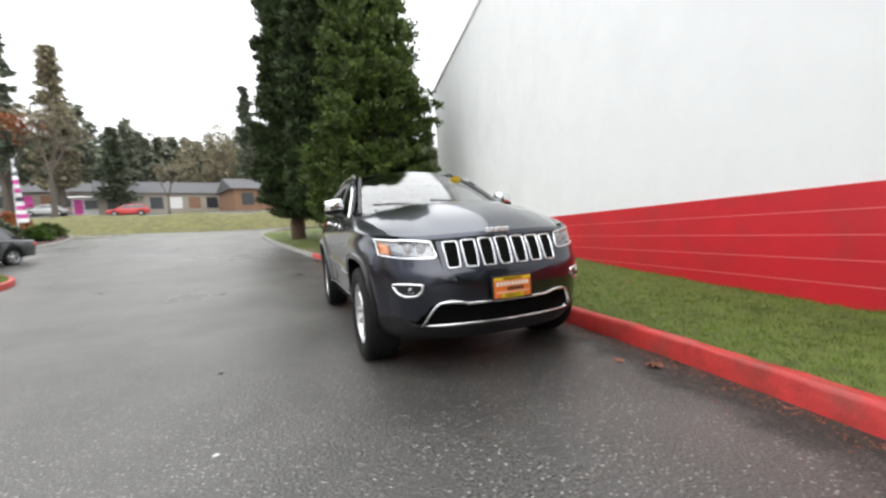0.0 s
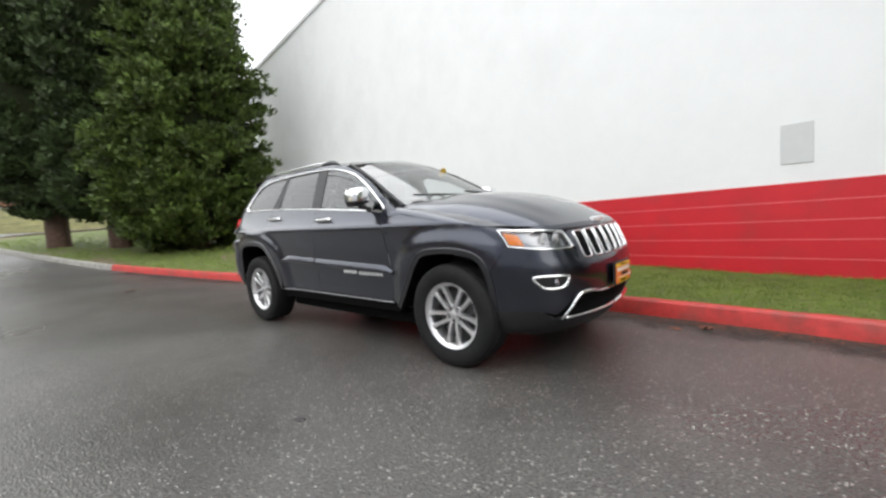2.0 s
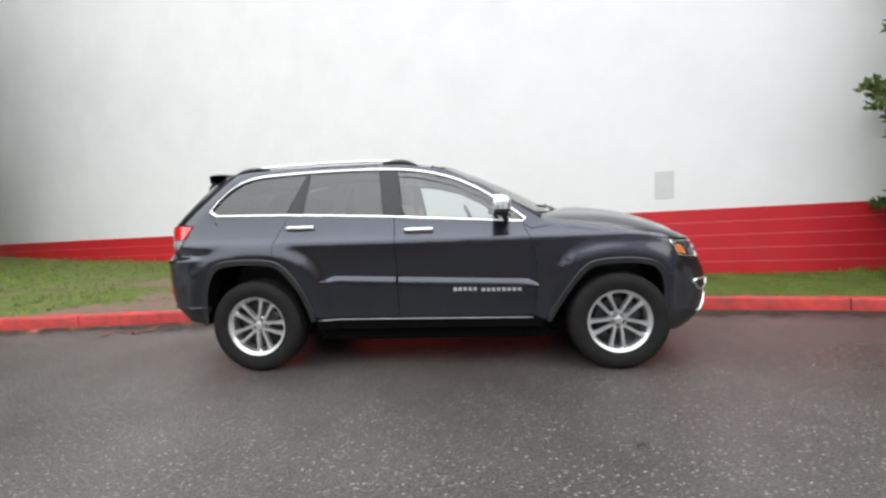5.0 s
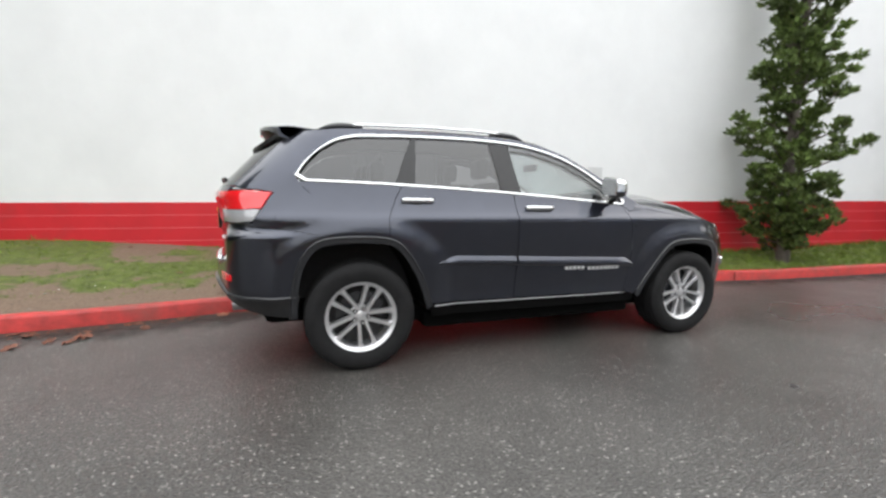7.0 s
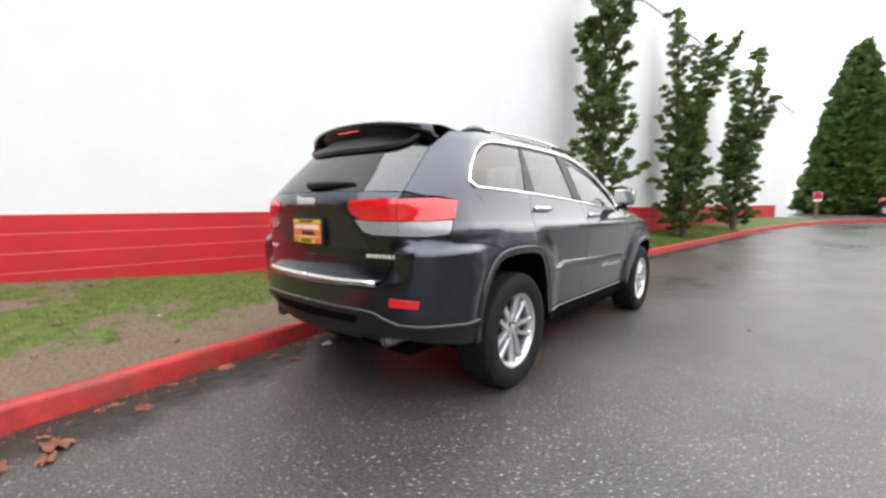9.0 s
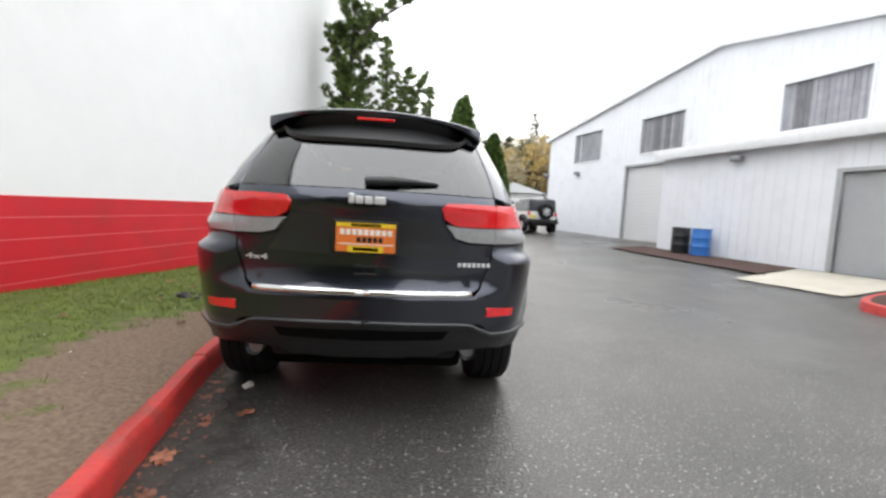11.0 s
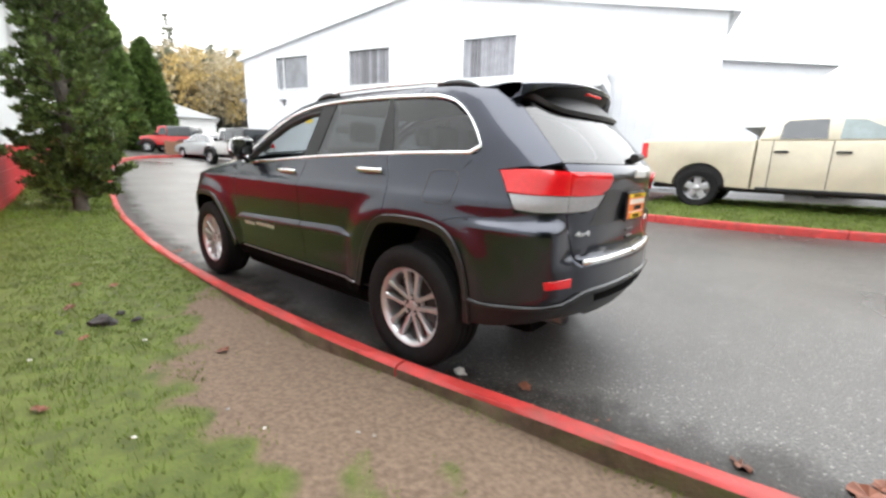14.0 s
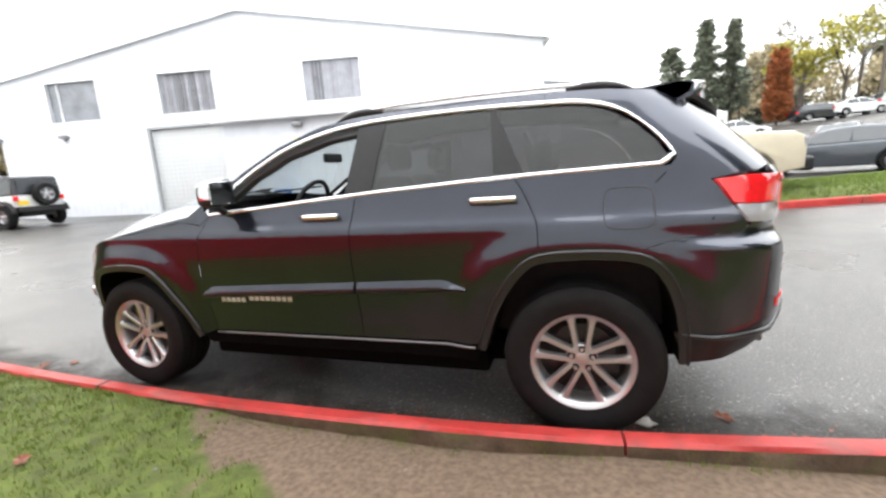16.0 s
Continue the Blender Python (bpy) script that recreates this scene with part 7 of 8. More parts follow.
def fir_tree(name, label, x, y, h, r, seed, material):
    t = thing(name, label, "tree", at=Matrix.Translation((x, y, ground_z(x, y))))
    rng = random.Random(seed)
    cs, rs, ds, stems = [], [], [], [[((0, 0, -0.5), 0.02 * h), ((0, 0, h * 0.5), 0.012 * h), ((0, 0, h), 0.02)]]
    hh = h * 0.18
    while hh < h * 0.98:
        u = hh / h
        for i in range(4):
            a = rng.uniform(0, 6.28)
            L = r * (1 - u) ** 0.8 * rng.uniform(0.5, 1.1)
            stems.append([((0, 0, hh), 0.03), ((L * math.cos(a), L * math.sin(a), hh - 0.12 * L), 0.01)])
            for s in range(3):
                f = 0.35 + 0.3 * s
                cs.append((L * f * math.cos(a), L * f * math.sin(a), hh - 0.12 * L * f))
                rs.append(0.12 * r + 0.1)
                ds.append((math.cos(a), math.sin(a), -0.3))
        hh += h * 0.028
    part("trunk", trunk_mesh("trunk", stems, M["bark_grey"], 5), None, t)
    part("crown", leaf_mesh("crown", cs, rs, ds, 14, 0.085 * r + 0.22, material, seed, up=-0.1), None, t)


def broad_tree(name, label, x, y, h, r, seed, material, bare=0.5, low=0.35):
    """A broad-leaved tree: forking limbs and a thin crown."""
    t = thing(name, label, "tree", at=Matrix.Translation((x, y, ground_z(x, y))))
    rng = random.Random(seed)
    stems, cs, rs, ds = [], [], [], []

    def grow(p, d, L, rad, level):
        q = p + d * L
        stems.append([(tuple(p), rad), (tuple(p.lerp(q, 0.5) + Vector((rng.gauss(0, 0.03), rng.gauss(0, 0.03), 0)) * L), rad * 0.8), (tuple(q), rad * 0.55)])
        if level >= 2:
            for _ in range(2):
                cs.append(tuple(p.lerp(q, rng.uniform(0.4, 1.0))))
                rs.append(0.16 * r)
                ds.append(tuple(d))
        if level < 4:
            for _ in range(3):
                e = (d + Vector((rng.gauss(0, 0.55), rng.gauss(0, 0.55), rng.uniform(-0.05, 0.4)))).normalized()
                grow(q, e, L * rng.uniform(0.55, 0.8), rad * 0.5, level + 1)

    grow(Vector((0, 0, -0.3)), Vector((0, 0, 1)), h * low, 0.022 * h, 0)
    part("trunk", trunk_mesh("trunk", stems, M["bark_grey"], 5), None, t)
    part("crown", leaf_mesh("crown", cs, rs, ds, max(2, int(12 * (1 - bare))), 0.05 * r + 0.1, material, seed, up=0.2, flat=0.8), None, t)


fir_tree("fir_tree", "tall thin fir beyond the shop row", -6.5, 78, 22, 3.4, 41, M["fir"])
fir_tree("fir_tree", "tall sparse fir beside the shop row", -29, 66, 23, 4.0, 42, M["olive"])
fir_tree("fir_tree", "tall fir beside the shop row", -37, 72, 26, 4.2, 43, M["fir"])
fir_tree("fir_tree", "dark fir beside the row of houses", -24, 70, 13, 3.2, 44, M["fir"])
broad_tree("bare_tree", "half-bare brown tree by the road", -27.5, 60, 16, 4.5, 45, M["olive"], 0.45)
broad_tree("bare_tree", "half-bare rusty tree by the road", -33, 62, 14, 4.5, 46, M["rust_leaf"], 0.6)
broad_tree("bare_tree", "slim bare tree before the shop row", -15, 58, 7, 1.8, 47, M["olive"], 0.7)
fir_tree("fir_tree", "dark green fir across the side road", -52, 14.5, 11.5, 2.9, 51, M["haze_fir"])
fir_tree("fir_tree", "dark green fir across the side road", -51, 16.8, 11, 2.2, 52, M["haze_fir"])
column_tree("rust_tree", "narrow rust-coloured autumn tree", -46.5, 19.3, ground_z(-46.5, 19.3), 7.2, 1.0, 0.5, 53, M["rust_leaf"], clumps=320, per=18, leaf=0.3, power=0.35, trunk=0.1, core=False)
for k, (x, y, h, m_) in enumerate(((-51, 23.0, 8.5, "yellow_leaf"), (-50, 26.0, 9.5, "yellow_leaf"), (-53, 28.5, 9, "olive"), (-49, 21.5, 7, "yellow_leaf"), (-54, 24, 12, "olive"), (-50, 30, 12, "olive"), (-56, 19, 8, "olive"))):
    broad_tree("autumn_tree", "thin yellowing autumn tree across the side road", x, y, h, 3.2, 60 + k, M[m_], 0.35 if m_ == "yellow_leaf" else 0.75)

# ---- other vehicles ----
def outline_body(pts, half, taper=None, bevel=0.04, seg=2):
    """A side outline (y, z) drawn out across the vehicle; taper(z, y) scales the half width."""
    bm = bmesh.new()
    L = [bm.verts.new((-half, y, z)) for y, z in pts]
    Rr = [bm.verts.new((half, y, z)) for y, z in pts]
    fl = bm.faces.new(L)
    fr = bm.faces.new(Rr[::-1])
    fl.normal_update()
    fr.normal_update()
    n = len(pts)
    for i in range(n):
        j = (i + 1) % n
        bm.faces.new((L[i], Rr[i], Rr[j], L[j]))
    bmesh.ops.triangulate(bm, faces=[fl, fr], ngon_method="EAR_CLIP")
    if taper:
        for v in bm.verts:
            v.co.x *= taper(v.co.z, v.co.y)
    rim = [e for e in bm.edges if len(e.link_faces) == 2 and e.calc_face_angle(0) > radians(60) and abs(e.verts[0].co.x - e.verts[1].co.x) < 0.05]
    if bevel:
        bmesh.ops.bevel(bm, geom=rim, offset=bevel, segments=seg, affect="EDGES", profile=0.5)
    return bm


def arch(yc, r, z0, steps=9):
    return [(yc + r * math.cos(math.pi * k / steps), z0 + r * math.sin(math.pi * k / steps)) for k in range(steps + 1)]


def plain_wheel(parent, x, y, r, w, side, rim_mat, frac=0.62, spokes=6, wide=0.13):
    wh = new("wheel")
    wh.parent = parent
    wh.matrix_local = Matrix.Translation((x, y, r)) @ (Matrix.Rotation(math.pi, 4, "Z") if side < 0 else Matrix.Identity(4))
    seg = 28

    def lathe(prof):
        verts, faces = [], []
        c = len(prof)
        for i in range(seg):
            a = 2 * math.pi * i / seg
            verts.extend((px, pr * math.cos(a), pr * math.sin(a)) for px, pr in prof)
        for i in range(seg):
            j = (i + 1) % seg
            faces.extend((i * c + k, i * c + k + 1, j * c + k + 1, j * c + k) for k in range(c - 1))
        bm = bmesh.new()
        me = mesh_of("t", verts, faces, M["rubber"])
        bm.from_mesh(me)
        bpy.data.meshes.remove(me)
        return bm

    rr = r * frac
    part("tyre", lathe([(-w / 2, rr), (-w / 2, r * 0.93), (-w / 2 + 0.03, r), (w / 2 - 0.03, r), (w / 2, r * 0.93), (w / 2, r * 0.78), (w / 2 - 0.015, rr)]), M["rubber"], wh, angle=35)
    part("rim", lathe([(w / 2 - 0.005, rr * 1.01), (w / 2 - 0.03, rr * 0.93), (w / 2 - 0.09, rr * 0.86), (w / 2 - 0.10, rr * 0.80), (w / 2 - 0.14, rr * 0.78), (w / 2 - 0.14, 0.0)]), M["steel"], wh, angle=35)
    bm = bmesh.new()
    for i in range(spokes):
        a = 2 * math.pi * i / spokes
        b = box_bm((w / 2 - 0.10, -rr * wide, rr * 0.10), (w / 2 - 0.045, rr * wide, rr * 0.95), 0.01)
        b.transform(Matrix.Rotation(a, 4, "X"))
        me = bpy.data.meshes.new("t")
        b.to_mesh(me)
        b.free()
        bm.from_mesh(me)
        bpy.data.meshes.remove(me)
    part("spokes", bm, rim_mat, wh)
    part("hub", lathe([(w / 2 - 0.11, rr * 0.30), (w / 2 - 0.03, rr * 0.26), (w / 2 - 0.01, rr * 0.16), (w / 2 - 0.01, 0)]), rim_mat, wh, angle=35)


def side_glass(parent, pts, half, side, taper, material, label="", frame=None):
    """A window pane on a tapering cab side, a few millimetres proud."""
    bm = bmesh.new()
    v = [bm.verts.new((side * (half * taper(z, y) + 0.004), y, z)) for y, z in pts]
    f = bm.faces.new(v)
    g_ = bmesh.ops.extrude_face_region(bm, geom=[f])
    bmesh.ops.translate(bm, verts=[q for q in g_["geom"] if isinstance(q, bmesh.types.BMVert)], vec=(-side * 0.02, 0, 0))
    return part("window", bm, material, parent, label)


M["cream_paint"] = car_paint("cream_truck_paint", (0.64, 0.58, 0.44), 0.0, 0.4)
M["white_paint"] = car_paint("white_car_paint", (0.68, 0.69, 0.68), 0.0, 0.4)
M["silver_paint"] = car_paint("silver_car_paint", (0.42, 0.43, 0.44), 0.6, 0.35)
M["red_paint"] = car_paint("red_car_paint", (0.50, 0.02, 0.02), 0.0, 0.4)
M["dark_paint"] = car_paint("dark_car_paint", (0.02, 0.022, 0.026), 0.3, 0.35)
M["blue_paint"] = car_paint("grey_blue_car_paint", (0.055, 0.065, 0.078), 0.4, 0.35)
M["pane"] = mat("tinted_car_glass", (0.035, 0.04, 0.045), rough=0.06, vary=0.1, coat=1.0)
M["pane_light"] = mat("greenish_car_glass", (0.16, 0.21, 0.21), rough=0.06, vary=0.2, coat=1.0)


def build_pickup():
    m = Matrix.Translation((-8.98, 0, 0.375)) @ Matrix.Rotation(radians(0.0), 4, "Z")
    t = thing("pickup_truck", "cream four-door pickup truck parked on the grass island", "pickup truck", at=m)
    H = 1.0
    yR, yF = 1.28, 4.97
    low, belt = 0.42, 1.22

    def wide(z, y):
        return 1.0 - 0.03 * max(0, (0.7 - z)) - 0.06 * max(0, z - 1.0) * 0.3

    bed = [(0.12, 0.50), (0.10, 1.39), (0.16, 1.42), (2.20, 1.42), (2.20, 0.44)] + [(y, z) for y, z in arch(yR, 0.50, 0.42)]
    bed = [(2.20, 0.44), (2.20, 1.42), (0.16, 1.42), (0.09, 1.38), (0.12, 0.52)] + [(yR - 0.50 * math.cos(math.pi * k / 10), 0.46 + 0.48 * math.sin(math.pi * k / 10)) for k in range(11)]
    part("bed", outline_body(bed, H, wide, 0.03), M["cream_paint"], t, "cream load bed", angle=35)
    body = [(2.225, 0.44), (2.225, 1.40), (4.55, 1.40), (5.75, 1.32), (5.93, 1.22), (5.98, 0.95), (5.96, 0.55)] + [(yF + 0.50 * math.cos(math.pi * k / 10), 0.46 + 0.48 * math.sin(math.pi * k / 10)) for k in range(11)]
    part("cab_body", outline_body(body, H, wide, 0.05), M["cream_paint"], t, angle=35)
    cab = [(2.24, 1.39), (2.34, 1.80), (2.50, 1.88), (3.55, 1.90), (3.85, 1.84), (4.62, 1.38)]

    def tap(z, y):
        return 0.985 - 0.30 * max(0.0, z - 1.38) / 0.9

    part("cab_roof", outline_body(cab, H, tap, 0.05), M["cream_paint"], t, angle=35)
    for s in (1, -1):
        side_glass(t, [(2.56, 1.43), (2.58, 1.70), (2.66, 1.78), (3.24, 1.80), (3.26, 1.43)], H, s, tap, M["pane"], "dark tinted window")
        side_glass(t, [(3.42, 1.43), (3.44, 1.79), (3.72, 1.77), (4.36, 1.43)], H, s, tap, M["pane_light"], "greenish front window")
        for y in (2.48, 3.36):
            part("door_gap", box_bm((s * (H - 0.03) if s > 0 else -H - 0.002, y - 0.006, 0.5), (H + 0.002 if s > 0 else s * (H - 0.03), y + 0.006, 1.40)), M["black"], t)
        for y in (2.62, 3.52):
            part("door_handle", box_bm((s * H - 0.02, y - 0.11, 1.17), (s * H + 0.03, y + 0.11, 1.21), 0.012), M["black"], t)
        for k in range(1):
            part("badge_bar", box_bm((s * H - 0.02, 4.42, 1.02), (s * H + 0.008, 4.62, 1.07), 0.003), M["steel"], t)
            part("badge_bar", box_bm((s * H - 0.02, 4.70, 1.09), (s * H + 0.008, 4.78, 1.11), 0.003), M["black"], t)
        mr = part("door_mirror", box_bm((s * H + (0.02 if s > 0 else -0.26), 4.18, 1.40), (s * H + (0.26 if s > 0 else -0.02), 4.30, 1.60), 0.04), M["black"], t)
        part("tail_lamp", box_bm((s * H - (0.12 if s > 0 else -0.02) , 0.075, 1.02), (s * H + (0.012 if s > 0 else 0.12), 0.20, 1.36), 0.015), M["red_lens"], t, "upright red tail lamp")
        part("headlamp", box_bm((min(s * 0.62, s * 0.99), 5.80, 0.95), (max(s * 0.62, s * 0.99), 6.0, 1.20), 0.05), M["clear_lens"], t)
        for y in (yR, yF):
            plain_wheel(t, s * 0.86, y, 0.405, 0.27, s, M["alloy"], 0.62, 5, 0.27)
            part("arch_liner", outline_body([(y + 0.49 * math.cos(math.pi * k / 10), 0.46 + 0.47 * math.sin(math.pi * k / 10)) for k in range(11)], 0.9, None, 0), M["black"], t) if s > 0 else None
    part("rear_bumper", box_bm((-0.96, -0.06, 0.52), (0.96, 0.16, 0.74), 0.04), M["black"], t, "black rear bumper")
    part("hitch", box_bm((-0.06, -0.28, 0.40), (0.06, 0.1, 0.48), 0.01), M["steel"], t)
    part("front_bumper", box_bm((-0.97, 5.88, 0.48), (0.97, 6.14, 0.78), 0.06), M["black"], t)
    part("grille", box_bm((-0.55, 5.90, 0.82), (0.55, 6.02, 1.22), 0.04), M["black"], t)
    part("chassis", box_bm((-0.6, 0.3, 0.36), (0.6, 5.8, 0.60), 0.02), M["black"], t)
    part("sill_step", box_bm((-1.0, 2.3, 0.42), (1.0, 4.45, 0.50), 0.02), M["black"], t)
    bm = outline_body([(4.66, 1.36), (3.92, 1.80), (3.90, 1.82), (4.64, 1.40)], 0.86, lambda z, y: 1 - 0.25 * max(0, z - 1.38), 0)
    part("windscreen", bm, M["pane"], t)


build_pickup()


def build_jeep(name, label, m, paint, top_mat, rear_detail=True):
    """A boxy open-tub off-roader with a spare wheel on its tail. Front towards +y."""
    t = thing(name, label, "car", at=m)
    H = 0.80
    yR, yF, r = -1.21, 1.21, 0.40

    def q(*pts):
        return [(y * 0.84, z) for y, z in pts]

    body = q((-2.05, 0.62), (-2.07, 1.12), (0.62, 1.12), (0.75, 1.18), (2.0, 1.08), (2.08, 0.95), (2.05, 0.62), (1.98, 0.55), (-1.98, 0.55))
    part("tub", outline_body(body, H, None, 0.03), paint, t, angle=35)
    cab = q((-2.03, 1.12), (-2.00, 1.74), (-1.9, 1.80), (-0.12, 1.80), (-0.12, 1.12))
    cab2 = q((-0.10, 1.12), (-0.10, 1.80), (0.45, 1.80), (0.55, 1.74), (0.86, 1.14))

    def tap(z, y):
        return 0.97 - 0.12 * max(0.0, z - 1.12)

    part("hard_top", outline_body(cab, H, tap, 0.03), top_mat, t, "black hard top", angle=35)
    part("door_frame", outline_body(cab2, H, tap, 0.03), paint, t, angle=35)
    for s in (1, -1):
        side_glass(t, q((-1.9, 1.18), (-1.88, 1.68), (-1.0, 1.68), (-1.0, 1.18)), H, s, tap, M["pane"])
        side_glass(t, q((-0.92, 1.18), (-0.92, 1.66), (-0.22, 1.66), (-0.22, 1.18)), H, s, tap, M["pane"])
        side_glass(t, q((-0.06, 1.20), (-0.06, 1.68), (0.40, 1.68), (0.64, 1.20)), H, s, tap, M["pane"])
        for y in (yR, yF):
            plain_wheel(t, s * 0.80, y, r, 0.25, s, M["alloy"], 0.58, 5)
            ring = [(y + 0.56 * math.cos(math.pi * k / 10), 0.50 + 0.45 * math.sin(math.pi * k / 10)) for k in range(11)] + [(y - 0.47 * math.cos(math.pi * k / 10), 0.50 + 0.38 * math.sin(math.pi * k / 10)) for k in range(11)]
            bm = outline_body(ring, 0.10, None, 0.0)
            bmesh.ops.translate(bm, verts=bm.verts[:], vec=(s * 0.84, 0, 0))
            part("wheel_flare", bm, M["black"], t, "black wheel flare")
        part("tail_lamp", box_bm((min(s * 0.68, s * 0.82), -1.79, 0.92), (max(s * 0.68, s * 0.82), -1.71, 1.10), 0.015), M["red_lens"], t)
        part("headlamp", box_bm((min(s * 0.42, s * 0.62), 1.70, 0.80), (max(s * 0.42, s * 0.62), 1.78, 1.0), 0.04), M["clear_lens"], t)
        part("door_gap", box_bm((min(s * 0.78, s * 0.803), -0.12, 0.6), (max(s * 0.78, s * 0.803), -0.105, 1.12)), M["black"], t)
        part("door_mirror", box_bm((min(s * 0.80, s * 0.98), 0.50, 1.16), (max(s * 0.80, s * 0.98), 0.60, 1.34), 0.03), M["black"], t)
    part("rear_window", box_bm((-0.62, -1.72, 1.20), (0.62, -1.67, 1.66), 0.02), M["pane"], t)
    part("rear_bumper", box_bm((-0.80, -1.92, 0.52), (0.80, -1.69, 0.72), 0.03), M["black"], t)
    part("front_bumper", box_bm((-0.80, 1.72, 0.50), (0.80, 1.95, 0.68), 0.03), M["black"], t)
    part("chassis", box_bm((-0.55, -1.6, 0.36), (0.55, 1.6, 0.58), 0.02), M["black"], t)
    plain_wheel(t, 0.0, 0.0, 0.40, 0.25, 1, M["alloy"], 0.58, 5)
    sp = [c for c in t.children if c.name.startswith("wheel") and not c.data][-1]
    sp.name = "spare_wheel"
    sp.matrix_local = Matrix.Translation((0.14, -1.87, 1.14)) @ Matrix.Rotation(radians(-90), 4, "Z")
    part("yellow_card", box_bm((-0.70, -1.755, 0.78), (-0.38, -1.735, 0.93)), M["yellow"], t, "yellow dealer card")
    return t


def build_sedan(name, label, m, paint, wagon=False, glass="pane"):
    """A low saloon or hatchback. Front towards +y."""
    t = thing(name, label, "car", at=m)
    H = 0.88
    yR, yF, r = -1.36, 1.36, 0.32
    body = [(-2.22, 0.34), (-2.28, 0.62), (-2.22, 0.92), (-1.3, 0.96), (0.9, 0.92), (1.9, 0.80), (2.2, 0.66), (2.25, 0.38)] + [(yF + 0.38 * math.cos(math.pi * k / 8), 0.30 + 0.37 * math.sin(math.pi * k / 8)) for k in range(9)] + [(0.9, 0.22), (-0.9, 0.22)] + [(yR + 0.38 * math.cos(math.pi * k / 8), 0.30 + 0.37 * math.sin(math.pi * k / 8)) for k in range(9)]
    part("body", outline_body(body, H, lambda z, y: 1 - 0.05 * max(0, abs(y) - 1.5), 0.07, 3), paint, t, angle=35)
    back = -2.05 if wagon else -1.55
    cab = [(back - (0.1 if wagon else 0.25), 0.92), (back + 0.25, 1.38), (-0.7, 1.46), (0.0, 1.44), (0.35, 1.36), (1.2, 0.90)]

    def tap(z, y):
        return 0.95 - 0.35 * max(0.0, z - 0.92)

    part("cabin", outline_body(cab, H, tap, 0.05), paint, t, angle=35)
    for s in (1, -1):
        side_glass(t, [(back + 0.12, 0.98), (back + 0.38, 1.33), (-0.45, 1.39), (-0.40, 0.98)], H, s, tap, M[glass])
        side_glass(t, [(-0.33, 0.98), (-0.38, 1.39), (0.22, 1.36), (0.92, 0.98)], H, s, tap, M[glass])
        for y in (yR, yF):
            plain_wheel(t, s * 0.76, y, r, 0.20, s, M["alloy"], 0.68, 5)
        part("tail_lamp", box_bm((min(s * 0.50, s * 0.84), -2.30, 0.68), (max(s * 0.50, s * 0.84), -2.16, 0.86), 0.03), M["red_lens"], t)
        part("headlamp", box_bm((min(s * 0.50, s * 0.80), 2.02, 0.60), (max(s * 0.50, s * 0.80), 2.20, 0.74), 0.04), M["clear_lens"], t)
        part("door_mirror", box_bm((min(s * 0.86, s * 1.0), 0.72, 0.95), (max(s * 0.86, s * 1.0), 0.82, 1.06), 0.03), paint, t)
    for pts in ([(back - 0.16, 0.98), (back + 0.20, 1.35), (back + 0.22, 1.37), (back - 0.10, 0.97)], [(1.12, 0.96), (0.38, 1.37), (0.40, 1.39), (1.17, 0.97)]):
        part("screen", outline_body(pts, 0.74, lambda z, y: 1 - 0.25 * max(0, z - 0.95), 0), M["pane"], t)
    # black block inside the body stands in for shadow in the arches
    part("arch_shadow_liner", box_bm((-0.7, -1.8, 0.2), (0.7, 1.8, 0.5), 0.02), M["black"], t)
    return t


def stand(x, y, turn, z=None):
    return Matrix.Translation((x, y, ground_z(x, y) if z is None else z)) @ Matrix.Rotation(radians(turn), 4, "Z")


build_jeep("white_jeep", "white boxy off-roader with a black top and spare wheel", stand(-7.2, -19.05, 186), M["white_paint"], M["dark_paint"])
build_sedan("silver_saloon", "silver saloon parked behind the white off-roader", stand(-7.8, -24.6, 189), M["silver_paint"])
build_jeep("red_jeep", "bright red boxy off-roader parked far down the yard", stand(-7.9, -31.0, 222), M["red_paint"], M["dark_paint"])
build_sedan("white_saloon", "white saloon parked far down the yard", stand(-10.9, -31.0, 190), M["white_paint"])
build_sedan("dark_saloon", "dark saloon at the edge of the shrub bed", stand(-11.9, 13.7, 160), M["dark_paint"])
build_sedan("grey_wagon", "dark grey wagon parked beyond the island", stand(-15.0, 9.6, 157), M["blue_paint"], True)
build_sedan("dark_wagon", "dark wagon parked beyond the island", stand(-14.2, 14.4, 157), M["dark_paint"], True)
build_sedan("black_saloon", "dark saloon parked under the canopy tent", stand(-17.6, 3.6, 80), M["dark_paint"])
build_sedan("silver_hatchback", "silver hatchback further along the lot", stand(-24, 14.0, 60), M["silver_paint"], True)
build_sedan("white_hatchback", "white hatchback further along the lot", stand(-22, 10.0, 60), M["white_paint"], True)
for k, (x, y, p) in enumerate(((-45.5, 22.2, "dark_paint"), (-45.8, 25.0, "white_paint"), (-46.5, 28.5, "silver_paint"), (-38, 13.5, "white_paint"), (-20, 60, "red_paint"), (-30, 64, "silver_paint"), (-38, 66, "blue_paint"))):
    build_sedan("distant_car", "parked car seen far across the road", stand(x, y, 10 if x < -32 else 100), M[p], k % 2 == 0)

